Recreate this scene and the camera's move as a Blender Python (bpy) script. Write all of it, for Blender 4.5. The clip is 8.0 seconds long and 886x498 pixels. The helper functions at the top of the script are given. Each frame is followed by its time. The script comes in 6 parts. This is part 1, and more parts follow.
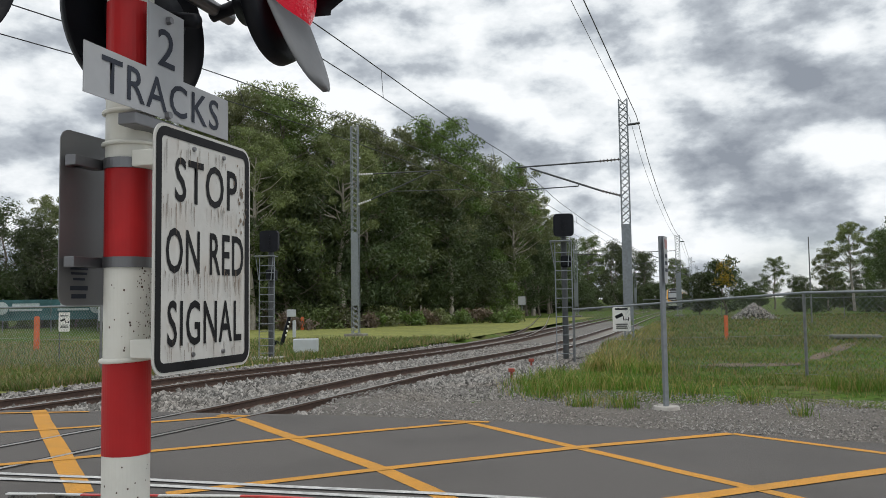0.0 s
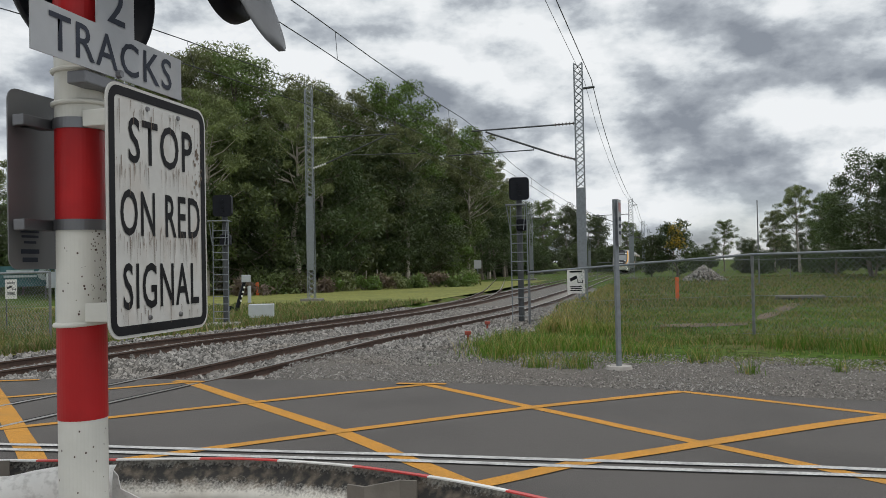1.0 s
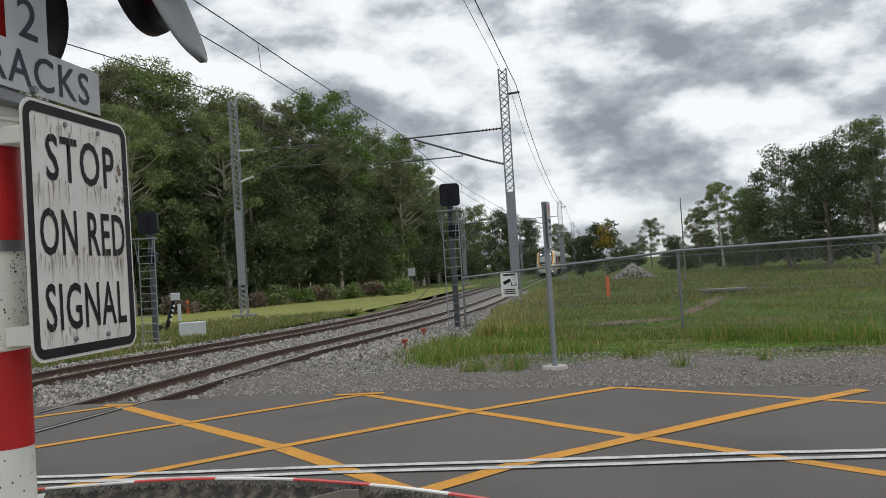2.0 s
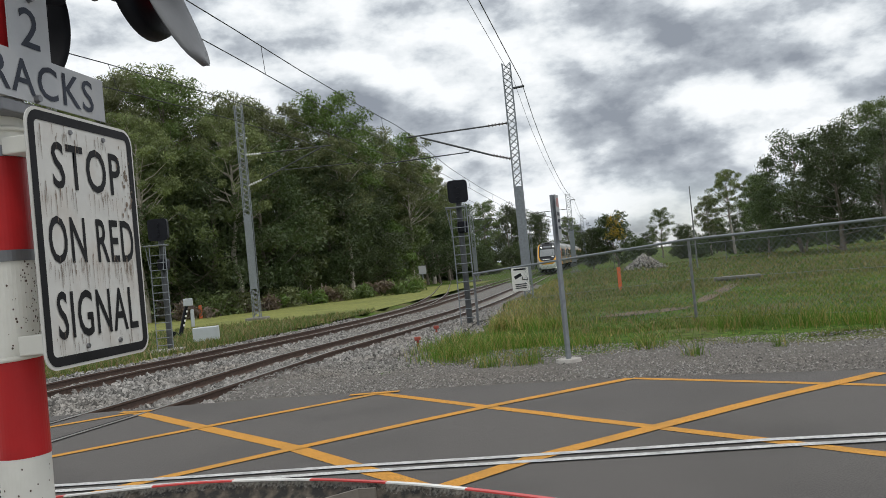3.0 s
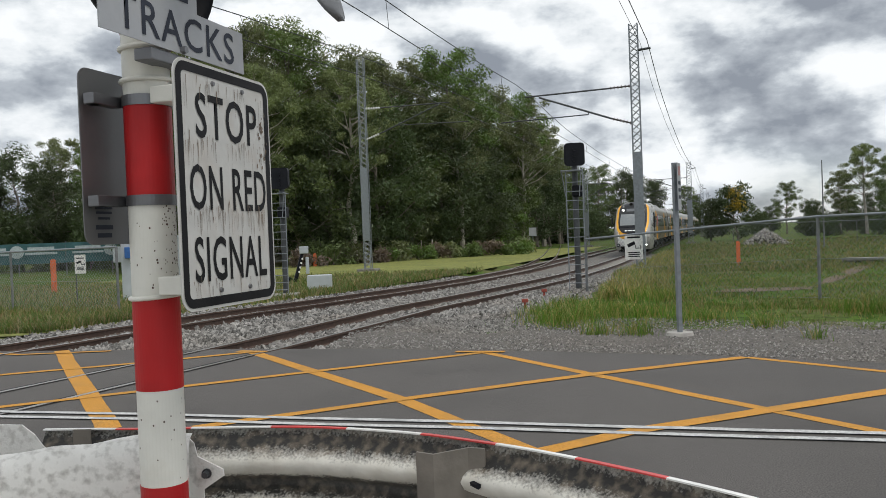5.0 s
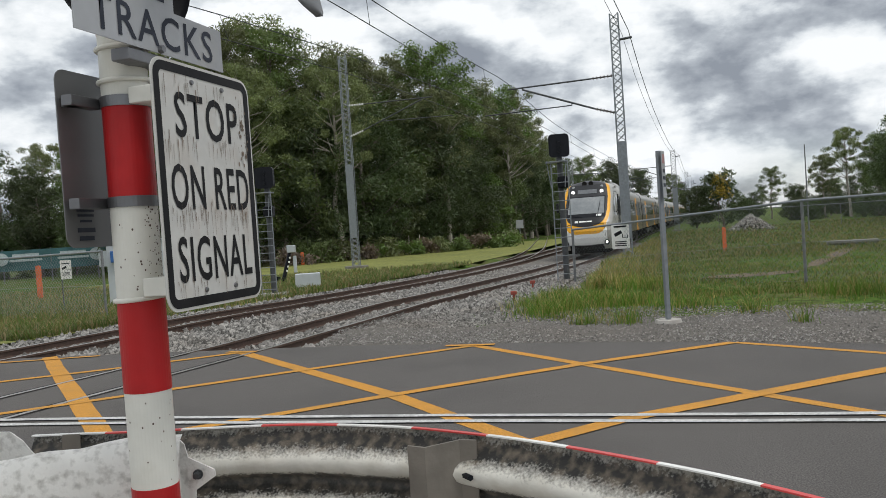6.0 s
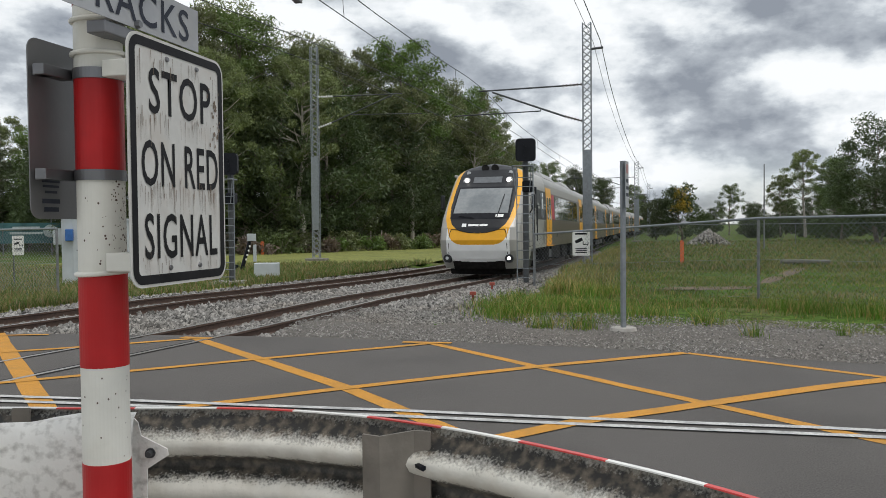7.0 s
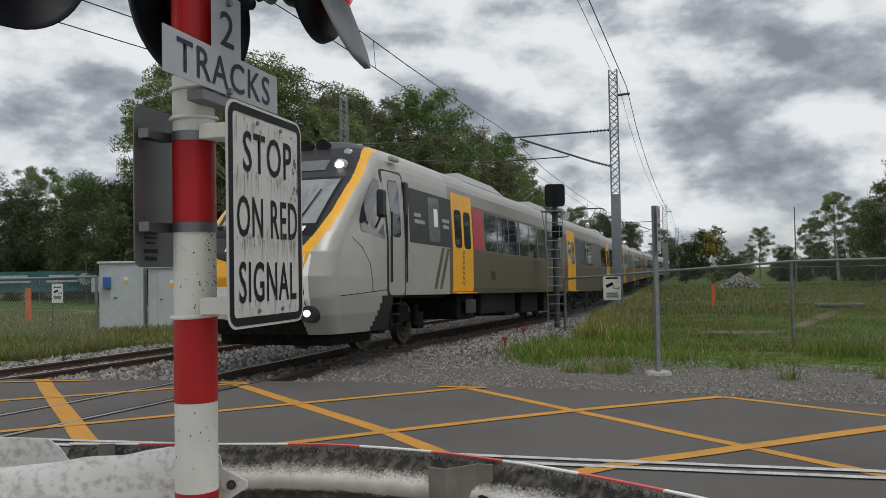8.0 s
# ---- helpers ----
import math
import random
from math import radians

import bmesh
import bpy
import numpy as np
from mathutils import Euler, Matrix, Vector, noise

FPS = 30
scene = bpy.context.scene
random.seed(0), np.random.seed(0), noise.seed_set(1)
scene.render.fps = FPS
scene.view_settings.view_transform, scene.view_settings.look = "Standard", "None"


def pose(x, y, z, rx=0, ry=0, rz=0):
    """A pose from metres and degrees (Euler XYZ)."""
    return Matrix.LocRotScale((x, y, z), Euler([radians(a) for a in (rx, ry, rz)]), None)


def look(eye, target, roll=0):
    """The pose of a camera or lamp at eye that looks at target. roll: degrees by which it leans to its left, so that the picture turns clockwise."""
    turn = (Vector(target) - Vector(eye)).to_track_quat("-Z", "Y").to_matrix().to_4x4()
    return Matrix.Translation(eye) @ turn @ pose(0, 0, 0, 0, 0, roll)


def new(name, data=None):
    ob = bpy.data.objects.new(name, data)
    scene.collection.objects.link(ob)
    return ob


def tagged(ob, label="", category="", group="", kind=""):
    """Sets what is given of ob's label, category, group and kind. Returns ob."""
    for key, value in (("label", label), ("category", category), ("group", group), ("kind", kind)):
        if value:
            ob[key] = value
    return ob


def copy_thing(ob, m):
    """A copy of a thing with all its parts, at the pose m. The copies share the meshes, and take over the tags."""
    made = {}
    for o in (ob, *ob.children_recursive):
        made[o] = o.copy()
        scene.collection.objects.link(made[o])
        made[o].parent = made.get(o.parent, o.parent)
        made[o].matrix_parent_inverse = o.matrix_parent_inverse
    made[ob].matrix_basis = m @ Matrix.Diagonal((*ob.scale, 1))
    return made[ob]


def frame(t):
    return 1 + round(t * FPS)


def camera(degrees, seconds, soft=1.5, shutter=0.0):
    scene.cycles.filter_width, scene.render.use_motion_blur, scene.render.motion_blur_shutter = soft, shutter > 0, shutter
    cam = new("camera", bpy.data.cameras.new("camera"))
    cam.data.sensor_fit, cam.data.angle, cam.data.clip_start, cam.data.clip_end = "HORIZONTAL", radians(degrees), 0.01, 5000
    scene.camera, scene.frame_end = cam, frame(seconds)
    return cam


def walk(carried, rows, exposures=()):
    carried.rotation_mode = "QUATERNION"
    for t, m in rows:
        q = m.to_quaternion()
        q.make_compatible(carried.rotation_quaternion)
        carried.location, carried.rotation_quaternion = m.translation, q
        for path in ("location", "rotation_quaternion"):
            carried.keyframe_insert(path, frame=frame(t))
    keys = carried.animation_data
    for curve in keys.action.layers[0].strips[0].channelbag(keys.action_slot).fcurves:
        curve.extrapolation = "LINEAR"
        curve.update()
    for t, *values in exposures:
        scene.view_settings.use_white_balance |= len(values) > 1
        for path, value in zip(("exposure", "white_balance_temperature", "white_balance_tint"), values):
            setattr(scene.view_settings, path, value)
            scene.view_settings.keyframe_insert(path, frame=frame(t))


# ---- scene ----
cam = camera(57.3, 8.0, soft=0.8)
PATH = [
    (0, (0.124, 0.081, 1.568), (0.051, 2.076, 1.697), -0.8),
    (0.5, (0.118, 0.087, 1.557), (-0.007, 2.082, 1.61), -0.9),
    (1, (0.116, 0.073, 1.56), (0.15, 2.072, 1.599), -1.2),
    (1.5, (0.116, 0.061, 1.558), (0.274, 2.054, 1.613), -2.4),
    (3, (0.121, 0.07, 1.549), (0.295, 2.062, 1.595), -5.6),
    (3.5, (0.119, 0.069, 1.549), (0.193, 2.067, 1.604), -5.5),
    (4, (0.101, 0.07, 1.565), (0.146, 2.067, 1.663), -1.6),
    (4.5, (0.087, 0.081, 1.564), (0.004, 2.079, 1.564), -0.9),
    (6, (0.095, 0.086, 1.556), (0.022, 2.084, 1.507), -3.9),
    (6.5, (0.092, 0.076, 1.559), (0.047, 2.075, 1.508), -3.2),
    (7, (0.084, 0.058, 1.542), (0.106, 2.057, 1.486), -0.6),
    (7.5, (0.015, -0.037, 1.532), (0.037, 1.963, 1.557), -0.4),
    (8, (-0.015, -0.115, 1.543), (-0.058, 1.884, 1.6), -1.0),
]
walk(cam, [(t, look(e, g, r)) for t, e, g, r in PATH], exposures=[(0.0, 0.0), (0.5, -0.22), (1.0, -0.18), (3.0, 0.0), (7.0, 0.0), (7.5, -0.1), (8.0, -0.3)])

# ---- world and light ----
def world_sky():
    w = bpy.data.worlds.new("sky")
    scene.world = w
    w.use_nodes = True
    nt = w.node_tree
    N, L = nt.nodes, nt.links
    N.clear()
    out = N.new("ShaderNodeOutputWorld")
    bg = N.new("ShaderNodeBackground")
    sky = N.new("ShaderNodeTexSky")
    sky.sky_type = 'NISHITA'
    sky.sun_disc = False
    sky.sun_elevation, sky.sun_rotation = radians(62), radians(120)
    skyc = N.new("ShaderNodeVectorMath"); skyc.operation = 'SCALE'; skyc.inputs[3].default_value = 0.11
    L.new(sky.outputs[0], skyc.inputs[0])
    tc = N.new("ShaderNodeTexCoord")
    # heaped clouds: a cover noise, lit from above by its own slope
    vec = N.new("ShaderNodeVectorMath"); vec.operation = 'MULTIPLY'; vec.inputs[1].default_value = (1.0, 1.0, 1.9)
    L.new(tc.outputs["Generated"], vec.inputs[0])

    def noise_at(scale, detail, rough, dist, seed, up=0.0):
        m = N.new("ShaderNodeMapping"); m.inputs[1].default_value = (seed + up * 0.4, seed * 0.7, seed * 0.3 + up)
        L.new(vec.outputs[0], m.inputs[0])
        n = N.new("ShaderNodeTexNoise"); n.inputs["Scale"].default_value = scale; n.inputs["Detail"].default_value = detail
        n.inputs["Roughness"].default_value = rough; n.inputs["Distortion"].default_value = dist
        L.new(m.outputs[0], n.inputs["Vector"])
        return n.outputs[0]

    def calc(op, a, b):
        n = N.new("ShaderNodeMath"); n.operation = op
        for k, v in enumerate((a, b)):
            if isinstance(v, float):
                n.inputs[k].default_value = v
            else:
                L.new(v, n.inputs[k])
        return n.outputs[0]
    here, above = noise_at(5.6, 12, 0.55, 0.0, 5.3), noise_at(5.6, 6, 0.5, 0.0, 5.3, 0.055)
    big = noise_at(1.3, 3, 0.5, 0.1, 8.4)
    lit = calc('MULTIPLY', calc('SUBTRACT', here, above), 1.25)
    cover = calc('ADD', calc('ADD', calc('MULTIPLY', here, 0.62), 0.1), calc('MULTIPLY', big, 0.24))
    tone = calc('ADD', lit, cover)
    ramp = N.new("ShaderNodeValToRGB")
    e = ramp.color_ramp.elements
    e[0].position, e[0].color = 0.25, (0.30, 0.335, 0.39, 1)
    e[1].position, e[1].color = 0.66, (1.03, 1.06, 1.085, 1)
    a = e.new(0.41); a.color = (0.50, 0.545, 0.60, 1)
    a = e.new(0.48); a.color = (0.68, 0.73, 0.78, 1)
    a = e.new(0.55); a.color = (0.86, 0.905, 0.94, 1)
    L.new(tone, ramp.inputs[0])
    # gaps of blue where the cover is thin
    cov = noise_at(0.9, 4, 0.5, 0.2, 15.7)
    cr = N.new("ShaderNodeValToRGB")
    cr.color_ramp.elements[0].position, cr.color_ramp.elements[0].color = 0.28, (0.25, 0.25, 0.25, 1)
    cr.color_ramp.elements[1].position, cr.color_ramp.elements[1].color = 0.40, (1, 1, 1, 1)
    L.new(cov, cr.inputs[0])
    mx = N.new("ShaderNodeMix"); mx.data_type = 'RGBA'
    L.new(cr.outputs[0], mx.inputs[0]); L.new(skyc.outputs[0], mx.inputs[6]); L.new(ramp.outputs[0], mx.inputs[7])
    L.new(mx.outputs[2], bg.inputs[0])
    bg.inputs[1].default_value = 0.95
    L.new(bg.outputs[0], out.inputs[0])


world_sky()
sun = new("sun", bpy.data.lights.new("sun", 'SUN'))
sun.data.energy, sun.data.angle, sun.data.color = 1.5, radians(25), (1.0, 0.97, 0.92)
sun.matrix_world = look((0, 0, 0), (-0.35, 0.25, -1))
scene.view_settings.exposure = 0.0

# ---- materials ----
def material(name, colour, rough=0.6, metal=0.0, spread=0.18, scale=8.0, bump=0.1, bump_scale=60.0, colour2=None, stain=0.25, stain_scale=1.5, coords="Object", island=0.0, emit=0.0):
    """Base colour with grain and larger stains, fine relief; colour2: what the stains turn to."""
    m = bpy.data.materials.new(name)
    m.use_nodes = True
    nt = m.node_tree
    N, L = nt.nodes, nt.links
    b = N["Principled BSDF"]
    b.inputs["Roughness"].default_value, b.inputs["Metallic"].default_value = rough, metal
    tc = N.new("ShaderNodeTexCoord")
    def nz(sc, det=6):
        n = N.new("ShaderNodeTexNoise"); n.inputs["Scale"].default_value = sc; n.inputs["Detail"].default_value = det
        L.new(tc.outputs[coords], n.inputs["Vector"]); return n.outputs[0]
    c2 = colour2 or tuple(v * 0.55 for v in colour)
    r1 = N.new("ShaderNodeValToRGB"); e = r1.color_ramp.elements
    e[0].position, e[1].position = 0.3, 0.7
    e[0].color = (*[v * (1 - spread) for v in colour], 1); e[1].color = (*[min(1, v * (1 + spread)) for v in colour], 1)
    L.new(nz(scale), r1.inputs[0])
    r2 = N.new("ShaderNodeValToRGB"); e = r2.color_ramp.elements
    e[0].position, e[1].position = 0.48, 0.72
    e[0].color, e[1].color = (0, 0, 0, 1), (stain, stain, stain, 1)
    L.new(nz(stain_scale), r2.inputs[0])
    mx = N.new("ShaderNodeMix"); mx.data_type = 'RGBA'
    L.new(r2.outputs[0], mx.inputs[0]); L.new(r1.outputs[0], mx.inputs[6]); mx.inputs[7].default_value = (*c2, 1)
    col = mx.outputs[2]
    if island:
        g = N.new("ShaderNodeNewGeometry")
        hv = N.new("ShaderNodeHueSaturation")
        mr = N.new("ShaderNodeMapRange"); mr.inputs[3].default_value, mr.inputs[4].default_value = 1 - island, 1 + island
        L.new(g.outputs["Random Per Island"], mr.inputs[0]); L.new(mr.outputs[0], hv.inputs["Value"]); L.new(col, hv.inputs["Color"])
        col = hv.outputs[0]
    L.new(col, b.inputs["Base Color"])
    if bump:
        bp = N.new("ShaderNodeBump"); bp.inputs["Strength"].default_value = bump; bp.inputs["Distance"].default_value = 0.02
        L.new(nz(bump_scale, 4), bp.inputs["Height"]); L.new(bp.outputs[0], b.inputs["Normal"])
    if emit:
        b.inputs["Emission Color"].default_value, b.inputs["Emission Strength"].default_value = (*colour, 1), emit
    return m


def glass_material(name, tint, rough=0.05):
    m = material(name, tint, rough=rough, spread=0.1, bump=0.0, stain=0.1)
    m.node_tree.nodes["Principled BSDF"].inputs["Coat Weight"].default_value = 1.0
    return m


def leaf_material(name, colour, colour2):
    m = material(name, colour, rough=0.55, spread=0.35, scale=0.6, bump=0, colour2=colour2, stain=0.7, stain_scale=0.25, island=0.35)
    nt = m.node_tree
    b, out = nt.nodes["Principled BSDF"], nt.nodes["Material Output"]
    oi, hs = nt.nodes.new("ShaderNodeObjectInfo"), nt.nodes.new("ShaderNodeHueSaturation")
    for sock, lo, hi in (("Hue", 0.478, 0.515), ("Value", 0.72, 1.3), ("Saturation", 0.8, 1.1)):
        mr = nt.nodes.new("ShaderNodeMapRange")
        mr.inputs[3].default_value, mr.inputs[4].default_value = lo, hi
        nt.links.new(oi.outputs["Random"], mr.inputs[0])
        nt.links.new(mr.outputs[0], hs.inputs[sock])
    src = b.inputs["Base Color"].links[0].from_socket
    nt.links.new(src, hs.inputs["Color"])
    nt.links.new(hs.outputs[0], b.inputs["Base Color"])
    tr = nt.nodes.new("ShaderNodeBsdfTranslucent")
    tr.inputs[0].default_value = (colour[0] * 1.6, colour[1] * 1.6, colour[2], 1)
    mx = nt.nodes.new("ShaderNodeMixShader"); mx.inputs[0].default_value = 0.25
    nt.links.new(b.outputs[0], mx.inputs[1]); nt.links.new(tr.outputs[0], mx.inputs[2]); nt.links.new(mx.outputs[0], out.inputs[0])
    return m


ASPHALT = material("asphalt", (0.116, 0.108, 0.102), 0.85, spread=0.55, scale=90, bump=0.5, bump_scale=190, colour2=(0.078, 0.073, 0.07), stain=0.75, stain_scale=0.5)
YELLOW_PAINT = material("road_paint_yellow", (0.53, 0.255, 0.045), 0.75, spread=0.35, scale=90, bump=0.3, bump_scale=140, colour2=(0.35, 0.2, 0.06), stain=0.75, stain_scale=3.0)
WHITE_PAINT = material("road_paint_white", (0.5, 0.5, 0.49), 0.75, spread=0.3, scale=50, bump=0.3, bump_scale=140, colour2=(0.22, 0.22, 0.22), stain=0.7, stain_scale=5)
GRASS_GROUND = material("grass_ground", (0.058, 0.1, 0.016), 0.95, spread=0.65, scale=7, bump=1.0, bump_scale=14, colour2=(0.15, 0.115, 0.065), stain=0.95, stain_scale=0.42)
GRAVEL = material("gravel", (0.14, 0.128, 0.116), 0.95, spread=0.5, scale=45, bump=0.8, bump_scale=60, colour2=(0.15, 0.14, 0.12), stain=0.6, stain_scale=1.2)
BALLAST = material("ballast", (0.17, 0.162, 0.15), 0.95, spread=0.6, scale=22, bump=1.0, bump_scale=28, colour2=(0.16, 0.135, 0.11), stain=0.5, stain_scale=0.6)
STONE = material("ballast_stone", (0.235, 0.225, 0.21), 0.9, spread=0.25, scale=30, bump=0.3, bump_scale=90, colour2=(0.2, 0.17, 0.14), stain=0.5, stain_scale=0.5, island=0.6)
RUST = material("rail_rust", (0.088, 0.055, 0.041), 0.75, spread=0.3, scale=20, bump=0.3, colour2=(0.06, 0.035, 0.03), stain=0.6, stain_scale=2)
RAIL_TOP = material("rail_running_surface", (0.42, 0.4, 0.38), 0.35, 0.9, spread=0.15, bump=0.05)
SLEEPER = material("sleeper_concrete", (0.3, 0.28, 0.25), 0.9, spread=0.25, scale=12, bump=0.3)
GALV = material("galvanised_steel", (0.24, 0.26, 0.28), 0.5, 0.45, spread=0.15, scale=14, bump=0.08, colour2=(0.22, 0.23, 0.24), stain=0.5, stain_scale=3)
DARKSTEEL = material("dark_steel", (0.09, 0.095, 0.1), 0.5, 0.6, spread=0.2, bump=0.05)
BLACK = material("black_paint", (0.012, 0.013, 0.017), 0.45, spread=0.2, bump=0.05)
SIGN_WHITE = material("sign_white_sheeting", (0.51, 0.505, 0.485), 0.4, spread=0.06, scale=20, bump=0.03, colour2=(0.4, 0.34, 0.29), stain=0.5, stain_scale=9)
SIGN_BACK = material("sign_back_aluminium", (0.2, 0.2, 0.205), 0.5, 0.7, spread=0.12, scale=6, bump=0.03, colour2=(0.13, 0.12, 0.12), stain=0.5, stain_scale=3)
SIGN_GREY = material("sign_grey_sheeting", (0.36, 0.37, 0.39), 0.4, spread=0.06, scale=15, bump=0.03, colour2=(0.36, 0.35, 0.33), stain=0.4, stain_scale=7)
SIGN_INK = material("sign_black_ink", (0.018, 0.018, 0.02), 0.45, spread=0.3, bump=0.03)
SIGN_INK_BLUE = material("sign_faded_ink", (0.04, 0.045, 0.06), 0.45, spread=0.3, bump=0.03)
STREAK = material("sign_dirt_streak", (0.2, 0.16, 0.13), 0.8, spread=0.3, bump=0)
POLE_WHITE = material("pole_white_paint", (0.66, 0.65, 0.6), 0.45, spread=0.05, scale=10, bump=0.05, colour2=(0.5, 0.47, 0.4), stain=0.5, stain_scale=6)
POLE_RED = material("pole_red_sheeting", (0.42, 0.018, 0.02), 0.38, spread=0.12, scale=7, bump=0.04, colour2=(0.26, 0.01, 0.012), stain=0.6, stain_scale=5)
BAND_STEEL = material("clamp_steel", (0.2, 0.2, 0.21), 0.4, 0.8, spread=0.15, bump=0.05)
BARRIER = material("barrier_white_paint", (0.7, 0.69, 0.66), 0.5, spread=0.08, scale=10, bump=0.12, bump_scale=90, colour2=(0.16, 0.145, 0.125), stain=0.55, stain_scale=40)
def beam_material(name):
    """White paint; black mould with a ragged edge on the ledges where water lies."""
    m = material(name, (0.66, 0.64, 0.58), 0.5, spread=0.1, scale=14, bump=0.12, bump_scale=90, colour2=(0.42, 0.38, 0.31), stain=0.5, stain_scale=9)
    nt = m.node_tree
    N, L = nt.nodes, nt.links
    b = N["Principled BSDF"]
    tc, sep = N.new("ShaderNodeTexCoord"), N.new("ShaderNodeSeparateXYZ")
    L.new(tc.outputs["Object"], sep.inputs[0])
    h = sep.outputs[2]
    for sc, amp in ((22.0, 0.03), (130.0, 0.05)):
        n, mr, ad = N.new("ShaderNodeTexNoise"), N.new("ShaderNodeMath"), N.new("ShaderNodeMath")
        n.inputs["Scale"].default_value, n.inputs["Detail"].default_value = sc, 6
        L.new(tc.outputs["Object"], n.inputs["Vector"])
        mr.operation, mr.inputs[1].default_value, mr.inputs[2].default_value = 'MULTIPLY_ADD', amp, -amp / 2
        L.new(n.outputs[0], mr.inputs[0])
        L.new(h, ad.inputs[0]); L.new(mr.outputs[0], ad.inputs[1])
        h = ad.outputs[0]
    mr = N.new("ShaderNodeMapRange")
    mr.inputs[1].default_value, mr.inputs[2].default_value = 0.98, 0.66
    L.new(h, mr.inputs[0])
    ramp = N.new("ShaderNodeValToRGB")
    e = ramp.color_ramp.elements
    e[0].position, e[0].color = 0.0, (0.5, 0.5, 0.5, 1)
    e[1].position, e[1].color = 1.0, (0.2, 0.2, 0.2, 1)
    for p, v in ((0.04, 0.75), (0.07, 1.0), (0.17, 1.0), (0.22, 0.55), (0.27, 0.0), (0.43, 0.0), (0.46, 0.9), (0.62, 1.0), (0.68, 0.1), (0.85, 0.0)):
        e.new(p).color = (v, v, v, 1)
    L.new(mr.outputs[0], ramp.inputs[0])
    mx = N.new("ShaderNodeMix"); mx.data_type = 'RGBA'
    mould = N.new("ShaderNodeValToRGB")
    mould.color_ramp.elements[0].color, mould.color_ramp.elements[1].color = (0.012, 0.011, 0.009, 1), (0.16, 0.13, 0.095, 1)
    mould.color_ramp.elements[0].position, mould.color_ramp.elements[1].position = 0.45, 0.75
    nz = N.new("ShaderNodeTexNoise"); nz.inputs["Scale"].default_value, nz.inputs["Detail"].default_value = 30.0, 8
    L.new(tc.outputs["Object"], nz.inputs["Vector"]); L.new(nz.outputs[0], mould.inputs[0])
    src = b.inputs["Base Color"].links[0].from_socket
    L.new(ramp.outputs[0], mx.inputs[0]); L.new(src, mx.inputs[6]); L.new(mould.outputs[0], mx.inputs[7])
    L.new(mx.outputs[2], b.inputs["Base Color"])
    return m


BEAM_PAINT = beam_material("barrier_mouldy_paint")
BARRIER_POST = material("barrier_post_steel", (0.2, 0.18, 0.155), 0.65, 0.4, spread=0.2, scale=10, bump=0.1, colour2=(0.12, 0.1, 0.08), stain=0.5, stain_scale=5)
TAPE_RED = material("reflective_tape_red", (0.62, 0.06, 0.055), 0.35, spread=0.12, bump=0.02)
TAPE_WHITE = material("reflective_tape_white", (0.78, 0.77, 0.74), 0.35, spread=0.08, bump=0.02)
LENS_RED = material("red_signal_lens", (0.55, 0.01, 0.03), 0.2, spread=0.1, bump=0.35, bump_scale=70, emit=0.35)
FADED_RED = material("faded_red_print", (0.42, 0.22, 0.22), 0.6, spread=0.15, bump=0.02)
HOOD_GREY = material("hood_grey", (0.19, 0.195, 0.205), 0.55, spread=0.12, bump=0.05)
BARK = material("bark", (0.2, 0.17, 0.14), 0.9, spread=0.35, scale=3, bump=0.3, bump_scale=12, colour2=(0.09, 0.07, 0.06), stain=0.6)
BARK_PALE = material("bark_pale", (0.42, 0.38, 0.33), 0.8, spread=0.25, scale=2, bump=0.2, bump_scale=8, colour2=(0.2, 0.16, 0.13), stain=0.6)
LEAF_A = leaf_material("leaf_gum", (0.15, 0.175, 0.075), (0.1, 0.118, 0.053))
LEAF_B = leaf_material("leaf_dark", (0.06, 0.085, 0.033), (0.04, 0.058, 0.025))
LEAF_C = leaf_material("leaf_bright", (0.1, 0.145, 0.04), (0.065, 0.1, 0.03))
LEAF_Y = leaf_material("leaf_yellow_flower", (0.42, 0.3, 0.02), (0.3, 0.22, 0.03))
DRYBRUSH = leaf_material("dry_brush", (0.17, 0.13, 0.1), (0.1, 0.08, 0.06))
BLADE = leaf_material("grass_blade", (0.086, 0.145, 0.02), (0.105, 0.12, 0.035))
BLADE_DRY = leaf_material("grass_dry", (0.25, 0.2, 0.085), (0.17, 0.145, 0.06))
ORANGE = material("orange_marker", (0.6, 0.13, 0.04), 0.6, spread=0.15, bump=0.05)
CONCRETE = material("concrete", (0.4, 0.38, 0.35), 0.9, spread=0.2, scale=10, bump=0.3, colour2=(0.22, 0.2, 0.18), stain=0.5)
CONCRETE_DARK = material("concrete_weathered", (0.2, 0.19, 0.17), 0.9, spread=0.25, scale=6, bump=0.3)
CABINET = material("cabinet_grey_paint", (0.46, 0.49, 0.52), 0.5, spread=0.06, scale=4, bump=0.04, colour2=(0.35, 0.36, 0.36), stain=0.4)
BANNER = material("banner_teal_fabric", (0.045, 0.12, 0.13), 0.8, spread=0.2, scale=1.2, bump=0.1, bump_scale=4)
BANNER_INK = material("banner_pale_ink", (0.4, 0.46, 0.47), 0.8, bump=0)
BLUE = material("blue_plastic", (0.03, 0.12, 0.36), 0.4, bump=0.02)
WIRE = material("overhead_wire", (0.045, 0.045, 0.05), 0.5, 0.6, bump=0)
INSUL = material("insulator_brown", (0.07, 0.055, 0.05), 0.3, bump=0)
INSUL_W = material("insulator_white", (0.6, 0.6, 0.58), 0.3, bump=0)
DIRT = material("bare_earth", (0.125, 0.09, 0.062), 0.95, spread=0.6, scale=5, bump=0.5, bump_scale=30)
